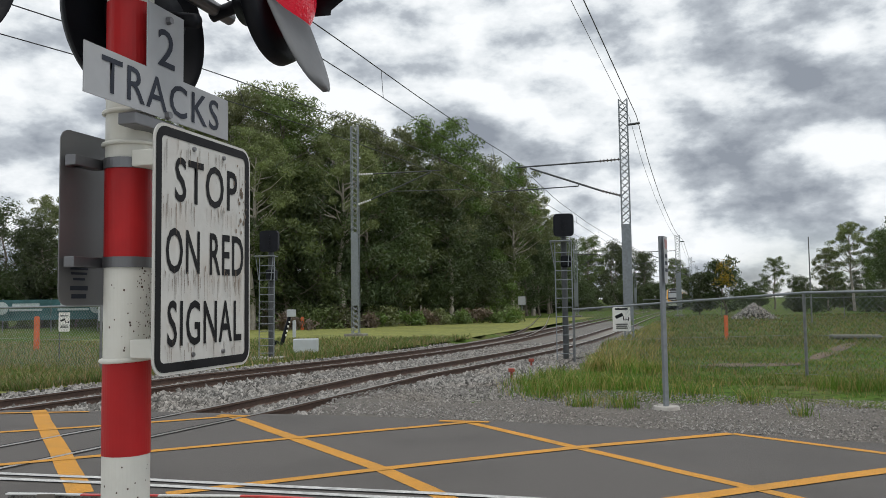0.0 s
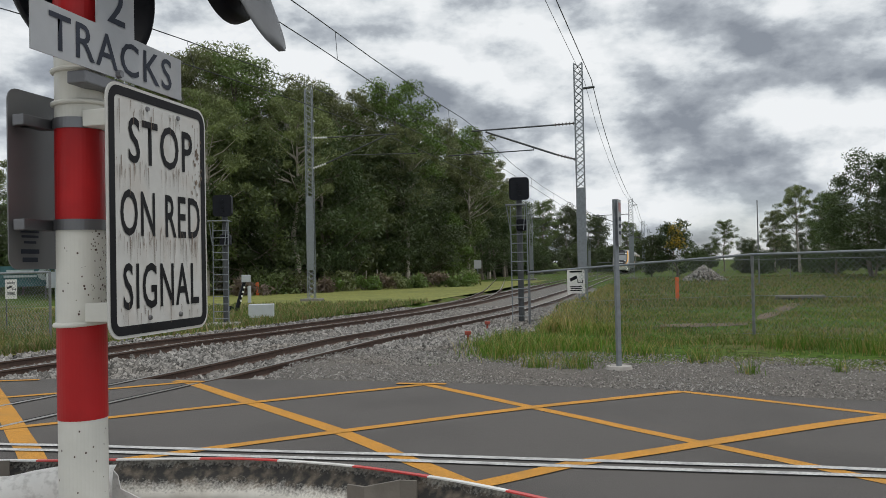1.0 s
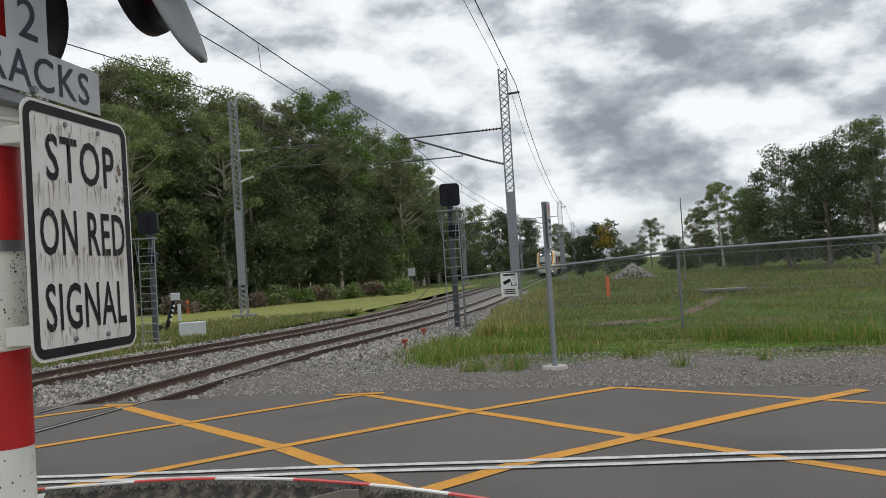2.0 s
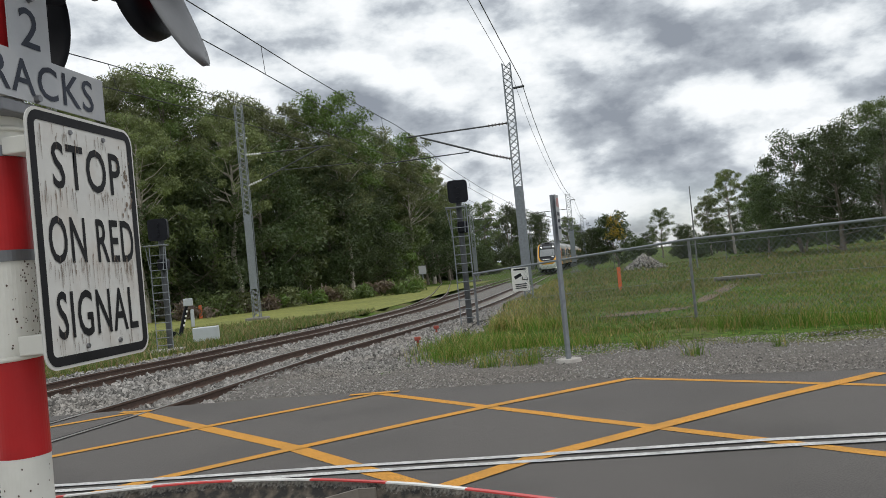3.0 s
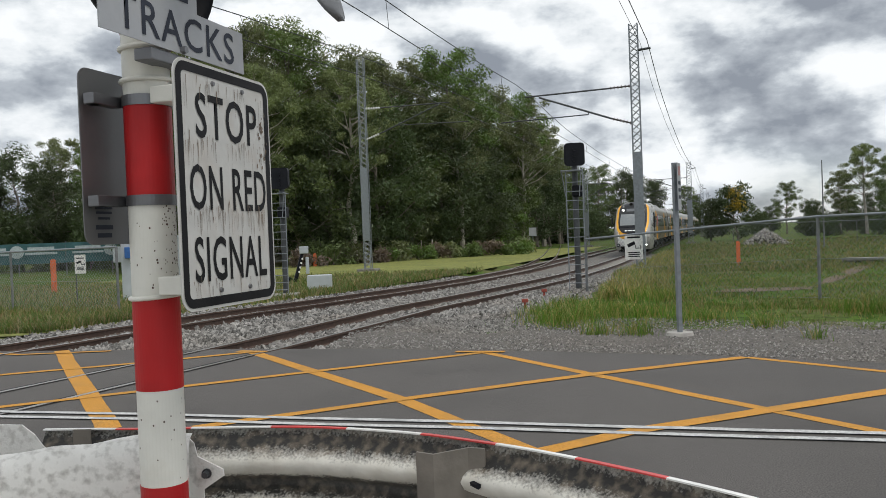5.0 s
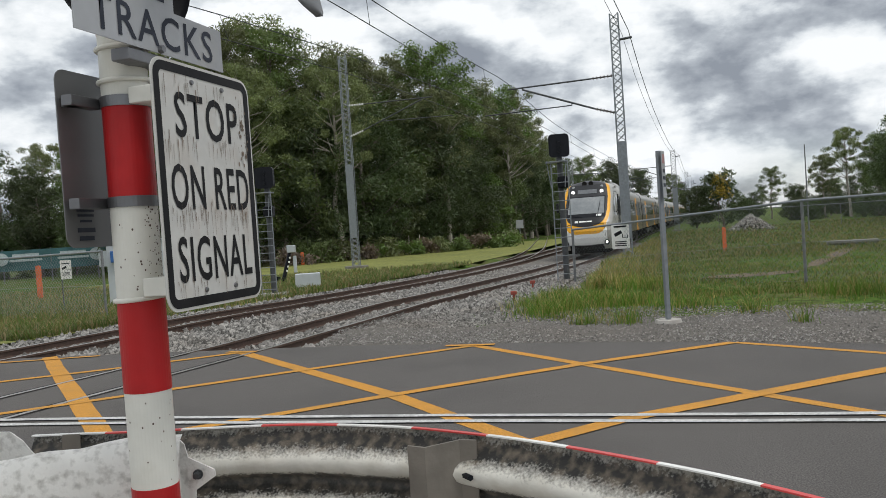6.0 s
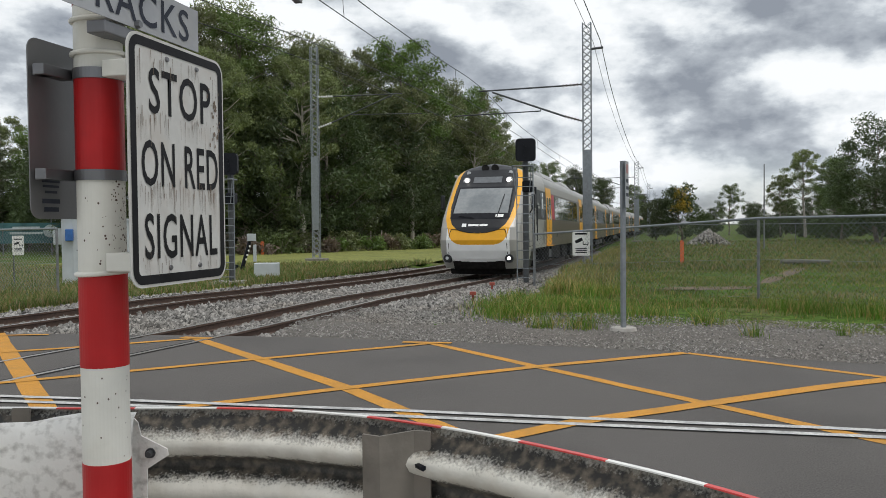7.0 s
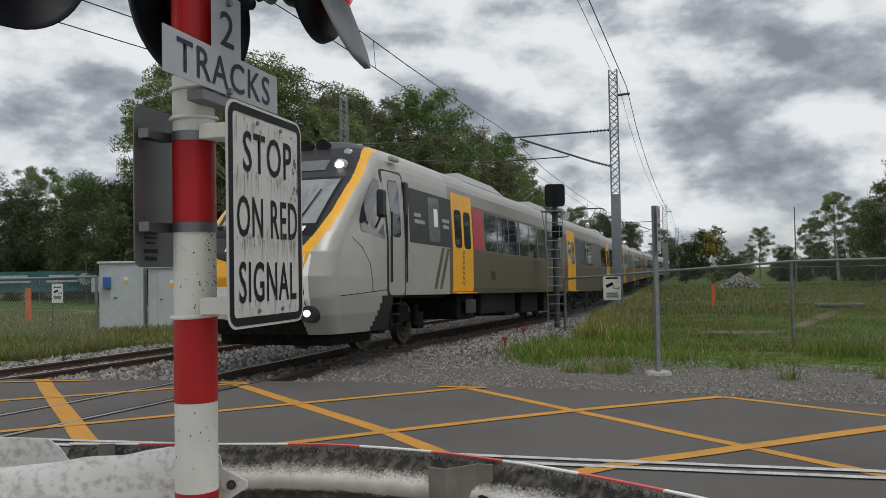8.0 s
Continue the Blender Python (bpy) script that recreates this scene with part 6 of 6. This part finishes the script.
def make_rock_pile():
    rng = np.random.default_rng(9)
    V, F = [], []
    base = np.array([(1, 0, 0), (-1, 0, 0), (0, 1, 0), (0, -1, 0), (0, 0, 1), (0, 0, -1)], float)
    tri = np.array([(0, 2, 4), (2, 1, 4), (1, 3, 4), (3, 0, 4), (2, 0, 5), (1, 2, 5), (3, 1, 5), (0, 3, 5)])
    for n in range(1500):
        r = abs(rng.normal(0, 0.45))
        a = rng.uniform(0, 6.28)
        h = max(0, 1 - r) * 1.5 * rng.uniform(0.85, 1.0)
        s = rng.uniform(0.06, 0.16)
        V.append(base * s * rng.uniform(0.6, 1.3, (6, 1)) + np.array([25.2 + 2.3 * r * math.cos(a), 74 + 1.6 * r * math.sin(a), -0.5 + h]))
        F.append(tri + 6 * n)
    tagged(new("rock_pile", from_arrays("rock_pile", np.concatenate(V), np.concatenate(F), STONE)), "heap of grey crushed rock in the field", "rock pile", kind="stuff")


make_rock_pile()
for k in range(4):
    x, y = -7.5 + k * 1.0, 72.9 - k * 0.5
    bm = bmesh.new()
    rod(bm, (x, y, -0.5), (x, y, 1.25), 0.05, 0.045, 8)
    tagged(part("stake", bm, BARK_PALE), "thin pale stake in the verge", "stake", "pale stakes")


def make_distance_marker():
    th = holder("distance_marker", pose(5.0, 82.4, -0.47), "small grey square marker board on a post", "marker")
    bm = bmesh.new()
    rod(bm, (0, 0, 0), (0, 0, 1.6), 0.05, seg=8)
    part("post", bm, GALV, th)
    bm = bmesh.new()
    box(bm, 0, -0.06, 2.0, 0.75, 0.04, 0.85, 0.01)
    part("board", bm, SIGN_GREY, th)


make_distance_marker()
bm = bmesh.new()
rod(bm, (24.6, 60, -0.5), (24.6, 60, 5.9), 0.06, 0.035, 10)
tagged(part("field_pole", bm, GALV_DARK), "thin dark steel pole standing in the field", "pole")

# ---- vegetation ----
def add_leaves(rng, centre, radius, count, size, V, F, flat=0.75):
    """Leaf sprays in a loose clump round a centre."""
    c = np.array(centre)
    d = rng.normal(0, 1, (count, 3))
    d /= np.linalg.norm(d, axis=1)[:, None]
    r = radius * rng.random(count) ** 0.45
    p = c + d * r[:, None] * np.array([1, 1, flat])
    u = rng.normal(0, 1, (count, 3)); u /= np.linalg.norm(u, axis=1)[:, None]
    w = rng.normal(0, 1, (count, 3)); w -= (w * u).sum(1)[:, None] * u; w /= np.linalg.norm(w, axis=1)[:, None]
    s = size * 1.15 * rng.uniform(0.55, 1.35, count)[:, None]
    base = len(V) and sum(len(a) for a in V) or 0
    quad = np.stack([p - u * s, p + w * s * 0.27, p + u * s, p - w * s * 0.27], 1).reshape(-1, 3)
    V.append(quad)
    F.append(np.arange(count * 4).reshape(-1, 4) + base)


def make_tree(name, label, h, spread, seed, leaf, bark, crown_from=0.35, clumps=46, leaves=85, size=0.3, clump_r=1.15, extra=None, lean=0.0):
    """A tapered trunk that forks into limbs, and a crown of leaf clumps at their ends."""
    rng = np.random.default_rng(seed)
    th = holder(name, Matrix.Identity(4), label, "tree")
    bm = bmesh.new()
    pts = [Vector((0, 0, -0.3))]
    p = Vector((0, 0, 0))
    segs = 6
    for i in range(segs):
        p = p + Vector((rng.normal(0, 0.22) + lean, rng.normal(0, 0.22), h * 0.86 / segs))
        pts.append(p.copy())
    r0 = h * 0.014 + 0.06
    for i in range(segs):
        rod(bm, pts[i], pts[i + 1], r0 * (1 - i / (segs + 1)), r0 * (1 - (i + 1) / (segs + 1)), 8)
    V, F = [], []
    for k in range(clumps):
        t = crown_from + (1 - crown_from) * (k + rng.random()) / clumps
        f = t * segs * 0.86 / 0.86
        i = min(int(t * segs), segs - 1)
        a = pts[i].lerp(pts[i + 1], min(1, t * segs - i))
        q = (t - crown_from) / (1 - crown_from)
        reach = spread * (0.45 + 0.75 * math.sin(math.pi * min(1, 0.18 + 0.8 * q))) * rng.uniform(0.25, 1.0)
        an = rng.uniform(0, 2 * math.pi)
        e = a + Vector((reach * math.cos(an), reach * math.sin(an), h * 0.05 + reach * rng.uniform(0.1, 0.55)))
        e.z = min(e.z, h * rng.uniform(0.93, 1.0))
        if k % 2 == 0:
            m = a.lerp(e, 0.5) + Vector((0, 0, -0.08 * reach))
            rod(bm, a, m, r0 * 0.32 * (1 - q * 0.6), r0 * 0.2 * (1 - q * 0.6), 5)
            rod(bm, m, e, r0 * 0.2 * (1 - q * 0.6), 0.02, 5)
        add_leaves(rng, e, clump_r * rng.uniform(0.55, 1.15), int(leaves * rng.uniform(0.6, 1.3)), size, V, F)
    part("trunk", bm, bark, th)
    cr = new("crown", from_arrays("crown", np.concatenate(V), np.concatenate(F), leaf))
    cr.parent = th
    if extra is not None:
        V, F = [], []
        for k in range(14):
            an, z = rng.uniform(0, 6.28), rng.uniform(0.4, 0.95) * h
            rr = spread * 0.8 * (1.15 - z / h)
            add_leaves(rng, (rr * math.cos(an), rr * math.sin(an), z), 0.8, 70, size * 0.8, V, F)
        fl = new("blossom", from_arrays("blossom", np.concatenate(V), np.concatenate(F), extra))
        fl.parent = th
    return th


def plant(proto, h0, x, y, h, turn, first):
    k = h / h0
    m = Matrix.Translation((x, y, ground_z(x, y) - 0.1)) @ Matrix.Rotation(turn, 4, 'Z') @ Matrix.Scale(k, 4)
    if first:
        proto.matrix_world = m
        return proto
    return copy_thing(proto, m)


def make_woods():
    rng = random.Random(12)
    protos = [
        (make_tree("gum_tree", "tall grey-green gum tree with a pale forked trunk", 20, 3.6, 1, LEAF_A, BARK_PALE, 0.38, 84, 240, 0.14, 1.05), 20),
        (make_tree("gum_tree", "tall open gum tree with sparse clumped foliage", 20, 4.2, 2, LEAF_A, BARK_PALE, 0.46, 74, 220, 0.14, 1.0), 20),
        (make_tree("forest_tree", "dense dark green forest tree with low branches", 20, 4.0, 3, LEAF_B, BARK, 0.12, 90, 240, 0.155, 1.4), 20),
        (make_tree("forest_tree", "tall mixed green forest tree behind the verge", 20, 4.4, 4, LEAF_C, BARK, 0.28, 86, 220, 0.15, 1.2), 20),
        (make_tree("understorey_tree", "low dark understorey tree at the wood's edge", 11, 3.6, 5, LEAF_B, BARK, 0.04, 70, 240, 0.14, 1.2), 11),
        (make_tree("understorey_tree", "low bright green understorey tree at the wood's edge", 11, 3.4, 6, LEAF_C, BARK, 0.04, 66, 240, 0.14, 1.15), 11),
    ]
    used = [False] * len(protos)

    def put(i, x, y, h):
        plant(protos[i][0], protos[i][1], x, y, h, rng.uniform(0, 6.28), not used[i])
        used[i] = True
    tall = [(-23.5, 66.1, 20.2), (-23.4, 72.1, 21.8), (-20.2, 70.1, 21.8), (-19.2, 75.1, 22.8), (-16.2, 72.1, 19.9), (-15.1, 78.1, 20.4), (-12.2, 74.1, 20.6), (-11.0, 80.1, 20.1),
            (-8.2, 80.1, 19.4), (-6.4, 86.1, 20.9), (-3.8, 82.1, 20.9), (-1.3, 88.1, 21.2), (0.8, 92.1, 19.7), (3.2, 98.1, 18.6), (5.3, 100.1, 18.3), (8.0, 108.1, 17.0), (11.2, 120.1, 14.0)]
    for k, (x, y, h) in enumerate(tall):
        put((0, 3, 1, 0, 3, 2)[k % 6], x, y, h * (1.01 if k < 5 else 0.96))
    for x, y, h in ((-22, 80, 19), (-17, 84, 18.5), (-12, 88, 18), (-7, 94, 18), (-2, 98, 18), (2, 106, 16), (7, 116, 15), (-24, 79, 17)):
        put(2, x, y, h)
    for x, y, h in ((-10.5, 66, 15), (-2, 79, 15), (4.5, 93, 14), (-17, 62.5, 15)):
        put(1, x, y, h)
    low = [(-15.1, 64.1, 14.0), (-12.4, 66.1, 12.8), (-9.4, 70.1, 12.0), (-7.0, 75.1, 11.7), (-4.2, 79.1, 11.7), (-0.5, 85.1, 10.6), (3.1, 93.1, 10.1), (6.9, 103.1, 9.6),
           (-18, 66, 11), (-21, 63, 12), (-24.5, 62, 9), (-13.8, 69, 9), (-10.5, 73, 9), (-5.5, 78, 8), (-2.0, 83, 8.5), (1.5, 90, 8), (5, 98, 8), (9, 110, 9), (-27.5, 66, 8), (-8.2, 73.0, 7.5), (12, 124, 9)]
    for k, (x, y, h) in enumerate(low):
        put(4 if k % 3 else 5, x, y, h)
    far = [(17.6, 150, 14.5), (22.6, 160, 13.9), (29.2, 170, 12.2), (36.2, 170, 12.3), (43.2, 175, 10.2), (14, 140, 12), (26, 185, 13), (33, 190, 13), (39, 195, 12), (20, 175, 14), (50.5, 190, 7), (47, 185, 8)]
    for k, (x, y, h) in enumerate(far):
        put((2, 3, 4)[k % 3], x, y, h)
    right = [(49.4, 135, 8.3, 3), (50.7, 110, 11.5, 1), (53.5, 108, 10.5, 0), (52.3, 105, 10.2, 3), (48.6, 113, 9.0, 0), (42.5, 77, 10.5, 4), (44.5, 74, 12.0, 2), (41.3, 68, 10.0, 4), (45.5, 82, 8, 2), (47, 70, 13.0, 3), (48.3, 120, 4.4, 4), (56.7, 130, 5, 4), (60, 128, 5.5, 4),
             (63, 125, 6, 2), (57, 145, 5, 4), (52, 150, 4.5, 4), (46, 165, 4.5, 4), (62, 140, 6, 3), (42.5, 63, 11.5, 2), (70, 120, 7, 2), (44.5, 88, 6.5, 4), (66, 150, 6, 3)]
    for x, y, h, i in right:
        put(i, x, y, h)
    left = [(-53.2, 80, 9.2, 2), (-53.3, 85, 11, 3), (-47.3, 80, 9.6, 4), (-41.6, 77, 8.2, 4), (-47.3, 90, 12.6, 1), (-41.6, 85, 9.4, 5), (-39.9, 88, 10, 1), (-33.3, 80, 8.6, 2), (-29.5, 74, 8.5, 3), (-36.5, 79, 8.6, 4), (-58, 78, 9.5, 4), (-63, 80, 10, 2),
            (-44, 82, 8.4, 2), (-50, 78, 7.5, 4), (-31, 69, 8.5, 4)]
    for x, y, h, i in left:
        put(i, x, y, h * 1.12)
    hedge = make_tree("far_tree", "small dark distant tree on the skyline", 6, 3.0, 30, LEAF_B, BARK, 0.02, 44, 150, 0.2, 1.3)
    first = True
    for k in range(34):
        x = 36 + k * 2.6 + rng.uniform(-1, 1)
        plant(hedge, 6, x, 150 - k * 0.9 + rng.uniform(-8, 8), rng.uniform(3.6, 6.2), rng.uniform(0, 6.28), first)
        first = False
    for k in range(26):
        plant(hedge, 6, 43 + k * 1.0 + rng.uniform(-1, 1), 106 + rng.uniform(-9, 9), rng.uniform(3.2, 5.4), rng.uniform(0, 6.28), False)
    for k in range(12):
        plant(hedge, 6, -64 + k * 3.2 + rng.uniform(-1, 1), 78 + rng.uniform(-3, 3), rng.uniform(7, 10), rng.uniform(0, 6.28), False)
    for k in range(24):
        plant(hedge, 6, -31 + k * 1.9 + rng.uniform(-1, 1), 86 + k * 1.9 + rng.uniform(-2, 2), rng.uniform(7.5, 10.5), rng.uniform(0, 6.28), False)
    for k in range(16):
        plant(hedge, 6, 9 + k * 2.4 + rng.uniform(-1, 1), 128 + k * 3.2, rng.uniform(6, 9), rng.uniform(0, 6.28), False)
    wattle = make_tree("flowering_tree", "rounded dark green tree covered with yellow blossom", 7, 2.6, 21, LEAF_B, BARK, 0.05, 60, 90, 0.2, 1.0, LEAF_Y)
    wattle.matrix_world = Matrix.Translation((30.5, 99, -0.5)) @ Matrix.Scale(0.95, 4)
    b = make_tree("flowering_tree", "dark green tree beside the yellow blossom", 7, 2.8, 22, LEAF_B, BARK, 0.03, 60, 90, 0.2, 1.0)
    b.matrix_world = Matrix.Translation((27.9, 101, -0.5)) @ Matrix.Scale(0.72, 4)


make_woods()


def make_shrubs():
    rng = np.random.default_rng(31)
    spots = [(-13.5 + k * 1.15 + rng.uniform(-.5, .5), 61 + k * 0.95 + rng.uniform(-1, 1), rng.uniform(0.7, 1.5)) for k in range(16)]
    spots += [(-20 - k * 1.2, 60 - k * 0.2, rng.uniform(0.8, 1.6)) for k in range(5)]
    for k, (x, y, r) in enumerate(spots):
        th = holder("shrub", Matrix.Translation((x, y, ground_z(x, y))), "leafy green shrub at the foot of the wood" if k % 4 else "dry brown brush at the foot of the wood", "shrub", "shrubs at the wood's edge")
        V, F = [], []
        for j in range(9):
            add_leaves(rng, (rng.uniform(-r, r), rng.uniform(-r, r) * 0.6, rng.uniform(0.2, r * 0.9)), 0.55 * r, 90, 0.17, V, F)
        c = new("foliage", from_arrays("foliage", np.concatenate(V), np.concatenate(F), (LEAF_C if k % 3 else LEAF_A) if k % 4 else DRYBRUSH))
        c.parent = th
        bm = bmesh.new()
        for j in range(4):
            a = rng.uniform(0, 6.28)
            rod(bm, (0, 0, -0.05), (0.5 * r * math.cos(a), 0.4 * r * math.sin(a), r * 0.8), 0.03, 0.01, 5)
        part("stems", bm, BARK, th)


make_shrubs()


def on_bare_earth(x, y):
    """On the earth track to the culvert, or on the bare patch."""
    t = min(1.0, max(0.0, ((x - 8.8) * 5.95 + (y - 21.6) * 10.4) / 143.6))
    return math.hypot(x - 8.8 - 5.95 * t, y - 21.6 - 10.4 * t) < 0.3 or (13.6 < x < 16.8 and 30.5 < y < 34.2) or math.hypot((x - 7.0) / 1.3, (y - 20.4) / 0.7) < 1


def grass(name, count, seed, region, hmin, hmax, mats, label, dry=0.3, wid=0.006):
    """Grass blades as bent triangles; region gives a root or None."""
    rng = np.random.default_rng(seed)
    V, F, I = [], [], []
    n = 0
    tries = 0
    while n < count and tries < count * 6:
        tries += 1
        p = region(rng)
        if p is None:
            continue
        x, y, k = p
        if on_bare_earth(x, y) and rng.random() < 0.6:
            continue
        z = ground_z(x, y)
        h = rng.uniform(hmin, hmax) * k
        a = rng.uniform(0, 6.28)
        b = rng.uniform(0, 6.28)
        lean = rng.uniform(0.1, 0.95) * h
        w = wid * rng.uniform(0.7, 1.6) * (1 + y * 0.035)
        dx, dy = math.cos(a) * w, math.sin(a) * w
        lx, ly = math.cos(b) * lean, math.sin(b) * lean
        i = len(V)
        V += [(x - dx, y - dy, z - 0.01), (x + dx, y + dy, z - 0.01), (x + dx * 0.7 + lx * 0.35, y + dy * 0.7 + ly * 0.35, z + h * 0.6), (x - dx * 0.7 + lx * 0.35, y - dy * 0.7 + ly * 0.35, z + h * 0.6), (x + lx, y + ly, z + h)]
        F += [(i, i + 1, i + 2, i + 3), (i + 3, i + 2, i + 4)]
        m = 1 if rng.random() < dry else 0
        I += [m, m]
        n += 1
    ob = new(name, from_arrays(name, V, F, mats, I))
    tagged(ob, label, kind="stuff")


def right_field(rng):
    y = 11.8 + 30 * rng.random() ** 1.8
    x = rng.uniform(-0.5, 0.62 * y + 3)
    main = float(np.interp(y, MAIN.y, MAIN.x))
    if x < main + float(np.interp(y, [11, 13, 16, 20, 26], [6.2, 5.2, 4.2, 3.4, 2.9])):
        return None
    far = edge_y(x) + 3.0 + 1.6 * noise.noise((x * 0.7, 5, 0)) + 0.8 * max(0, 1 - abs(x - 5) / 3)
    v = noise.noise((x * 0.35, y * 0.35, 0))
    if y < far and (rng.random() > 0.03 + max(0, noise.noise((x * 1.6, y * 1.6, 4)) - 0.15) * 0.5):
        return None
    if v < 0.03 and rng.random() < 0.85:
        return None
    if y < edge_y(x) + 7 and noise.noise((x * 0.9, y * 0.9, 12)) < 0.08 and rng.random() < 0.9:
        return None
    k = 0.75 + 0.6 * max(0, noise.noise((x * 0.8, y * 0.8, 9)) + 0.25)
    return x, y, k * (0.6 if y < far else 1.0)


def clump_field(rng):
    spots = ((1.4, 14.2, 0.7), (1.4, 14.2, 0.6), (2.0, 14.8, 0.8), (2.0, 15.0, 0.7), (1.3, 15.6, 0.6), (1.3, 13.4, 0.35), (2.7, 15.2, 0.8), (3.6, 13.7, 0.5), (1.9, 17.0, 0.7), (4.3, 12.6, 0.3), (5.6, 10.9, 0.14), (6.7, 14.6, 0.7), (7.6, 13.6, 0.7), (8.4, 12.9, 0.6), (2.3, 12.0, 0.3), (1.7, 12.2, 0.25), (4.4, 11.0, 0.18), (3.9, 18.5, 0.9))
    cx, cy, r = spots[rng.integers(len(spots))]
    if rng.random() > (r / 0.75) ** 1.6:
        return None
    x, y = rng.normal(cx, r * 0.5), rng.normal(cy, r * 0.45)
    return x, y, rng.uniform(0.7, 1.2)


def left_verge(rng):
    y = 15.5 + 26 * rng.random() ** 1.5
    c = float(np.interp(y, SECOND.y, SECOND.x))
    x = c - 2.5 - 14 * rng.random() ** 1.3 * (y / 20)
    return x, y, 0.75 + 0.5 * max(0, noise.noise((x * 0.6, y * 0.6, 2)) + 0.3)


def between_tracks(rng):
    y = 24 + 30 * rng.random()
    a, b = float(np.interp(y, SECOND.y, SECOND.x)), float(np.interp(y, MAIN.y, MAIN.x))
    x = (a + b) / 2 + rng.normal(0, 0.35)
    return (x, y, 0.7) if noise.noise((x * 0.3, y * 0.3, 7)) > -0.05 else None


grass("grass_field", 56000, 41, right_field, 0.025, 0.09, [BLADE, BLADE_DRY], "uneven green field grass with dry seed stems", 0.3, 0.0045)
grass("grass_clumps", 9000, 42, clump_field, 0.1, 0.36, [BLADE, BLADE_DRY], "tall seeding grass clumps at the ballast edge", 0.3, 0.0032)


def far_field(rng):
    y = 30 + 62 * rng.random() ** 1.4
    x = float(np.interp(y, MAIN.y, MAIN.x)) + 1.7 + (0.5 * y + 4) * rng.random()
    if noise.noise((x * 0.13, y * 0.13, 6)) < -0.1 and rng.random() < 0.8:
        return None
    return x, y, 0.7 + 0.8 * max(0, noise.noise((x * 0.25, y * 0.25, 2)) + 0.2)


grass("grass_far_field", 34000, 46, far_field, 0.08, 0.26, [BLADE, BLADE_DRY], "rough green and straw grass across the far field", 0.4, 0.008)


def track_edge(rng):
    y = 19 + 40 * rng.random() ** 1.5
    return float(np.interp(y, MAIN.y, MAIN.x)) + float(np.interp(y, [19, 24, 30], [3.3, 2.6, 2.0])) + abs(rng.normal(0, 0.7)), y, rng.uniform(0.7, 1.3)


grass("grass_track_edge", 9000, 47, track_edge, 0.1, 0.36, [BLADE, BLADE_DRY], "tall dry seeding grass along the edge of the ballast", 0.7, 0.005)

TUFTS = [(random.Random(77 + k).uniform(3.5, 24), 15 + 30 * random.Random(177 + k).random() ** 1.3) for k in range(420)]


def tuft_field(rng):
    cx, cy = TUFTS[rng.integers(len(TUFTS))]
    if cx < float(np.interp(cy, MAIN.y, MAIN.x)) + 3.4 or cy < edge_y(cx) + 4.4:
        return None
    r = 0.12 + 0.012 * cy
    return rng.normal(cx, r), rng.normal(cy, r), rng.uniform(0.6, 1.2)


grass("grass_tufts", 18000, 45, tuft_field, 0.05, 0.16, [BLADE, BLADE_DRY], "scattered tufts of longer field grass with dry stems", 0.4, 0.0045)
grass("grass_verge", 45000, 43, left_verge, 0.1, 0.32, [BLADE, BLADE_DRY], "tall yellowing verge grass beyond the second track", 0.35)
grass("grass_between_tracks", 4000, 44, between_tracks, 0.06, 0.2, [BLADE, BLADE_DRY], "low weeds between the two tracks", 0.4)


# ---- what moves ----
TRAIN_T = [0.0, 1.5, 3.0, 4.5, 6.0, 6.5, 7.0, 7.5, 8.0]
TRAIN_Y = [142.5, 118.0, 93.4, 66.9, 39.0, 31.7, 25.05, 18.85, 12.6]


def train_front(t):
    """Distance along the line of the train's nose, eased between the noted moments."""
    a = [MAIN.arc_at(y) for y in TRAIN_Y]
    d = [(a[1] - a[0]) / 1.5] + [(a[i + 1] - a[i - 1]) / (TRAIN_T[i + 1] - TRAIN_T[i - 1]) for i in range(1, 8)] + [(a[8] - a[7]) / 0.5]
    i = min(7, max(0, sum(1 for q in TRAIN_T if q <= t) - 1))
    h = TRAIN_T[i + 1] - TRAIN_T[i]
    u = (t - TRAIN_T[i]) / h
    return (a[i] * (1 + 2 * u) * (1 - u) ** 2 + a[i + 1] * u * u * (3 - 2 * u) + h * d[i] * u * (1 - u) ** 2 + h * d[i + 1] * u * u * (u - 1))


def car_pose(s):
    """Pose of a car whose front end is s along the line: it stands on its two bogies."""
    p, q = MAIN.at(MAIN.y_at(s + 2.95)), MAIN.at(MAIN.y_at(s + 18.8))
    for v in (p, q):
        v.z += float(np.interp(v.y, [15.3, 21, 27.5, 34, 42, 60], [0.10, -0.03, -0.10, -0.10, -0.05, 0.0]))
    d = (q - p).normalized()
    x = d.cross(Vector((0, 0, 1))).normalized()
    m = Matrix((x, d, x.cross(d))).transposed().to_4x4()
    return Matrix.Translation(p - d * 2.95) @ m


def motions():
    times = [k / 10 for k in range(81)]
    for k, car in enumerate(CARS):
        walk(car, [(t, car_pose(train_front(t) + 24.0 * k)) for t in times])
    s0 = train_front(0)
    for w, y in WHEELSETS:
        walk(w, [(k / 30, pose(0, y, 0.43) @ Matrix.Rotation((s0 - train_front(k / 30)) / 0.42, 4, 'X')) for k in range(241)])


motions()
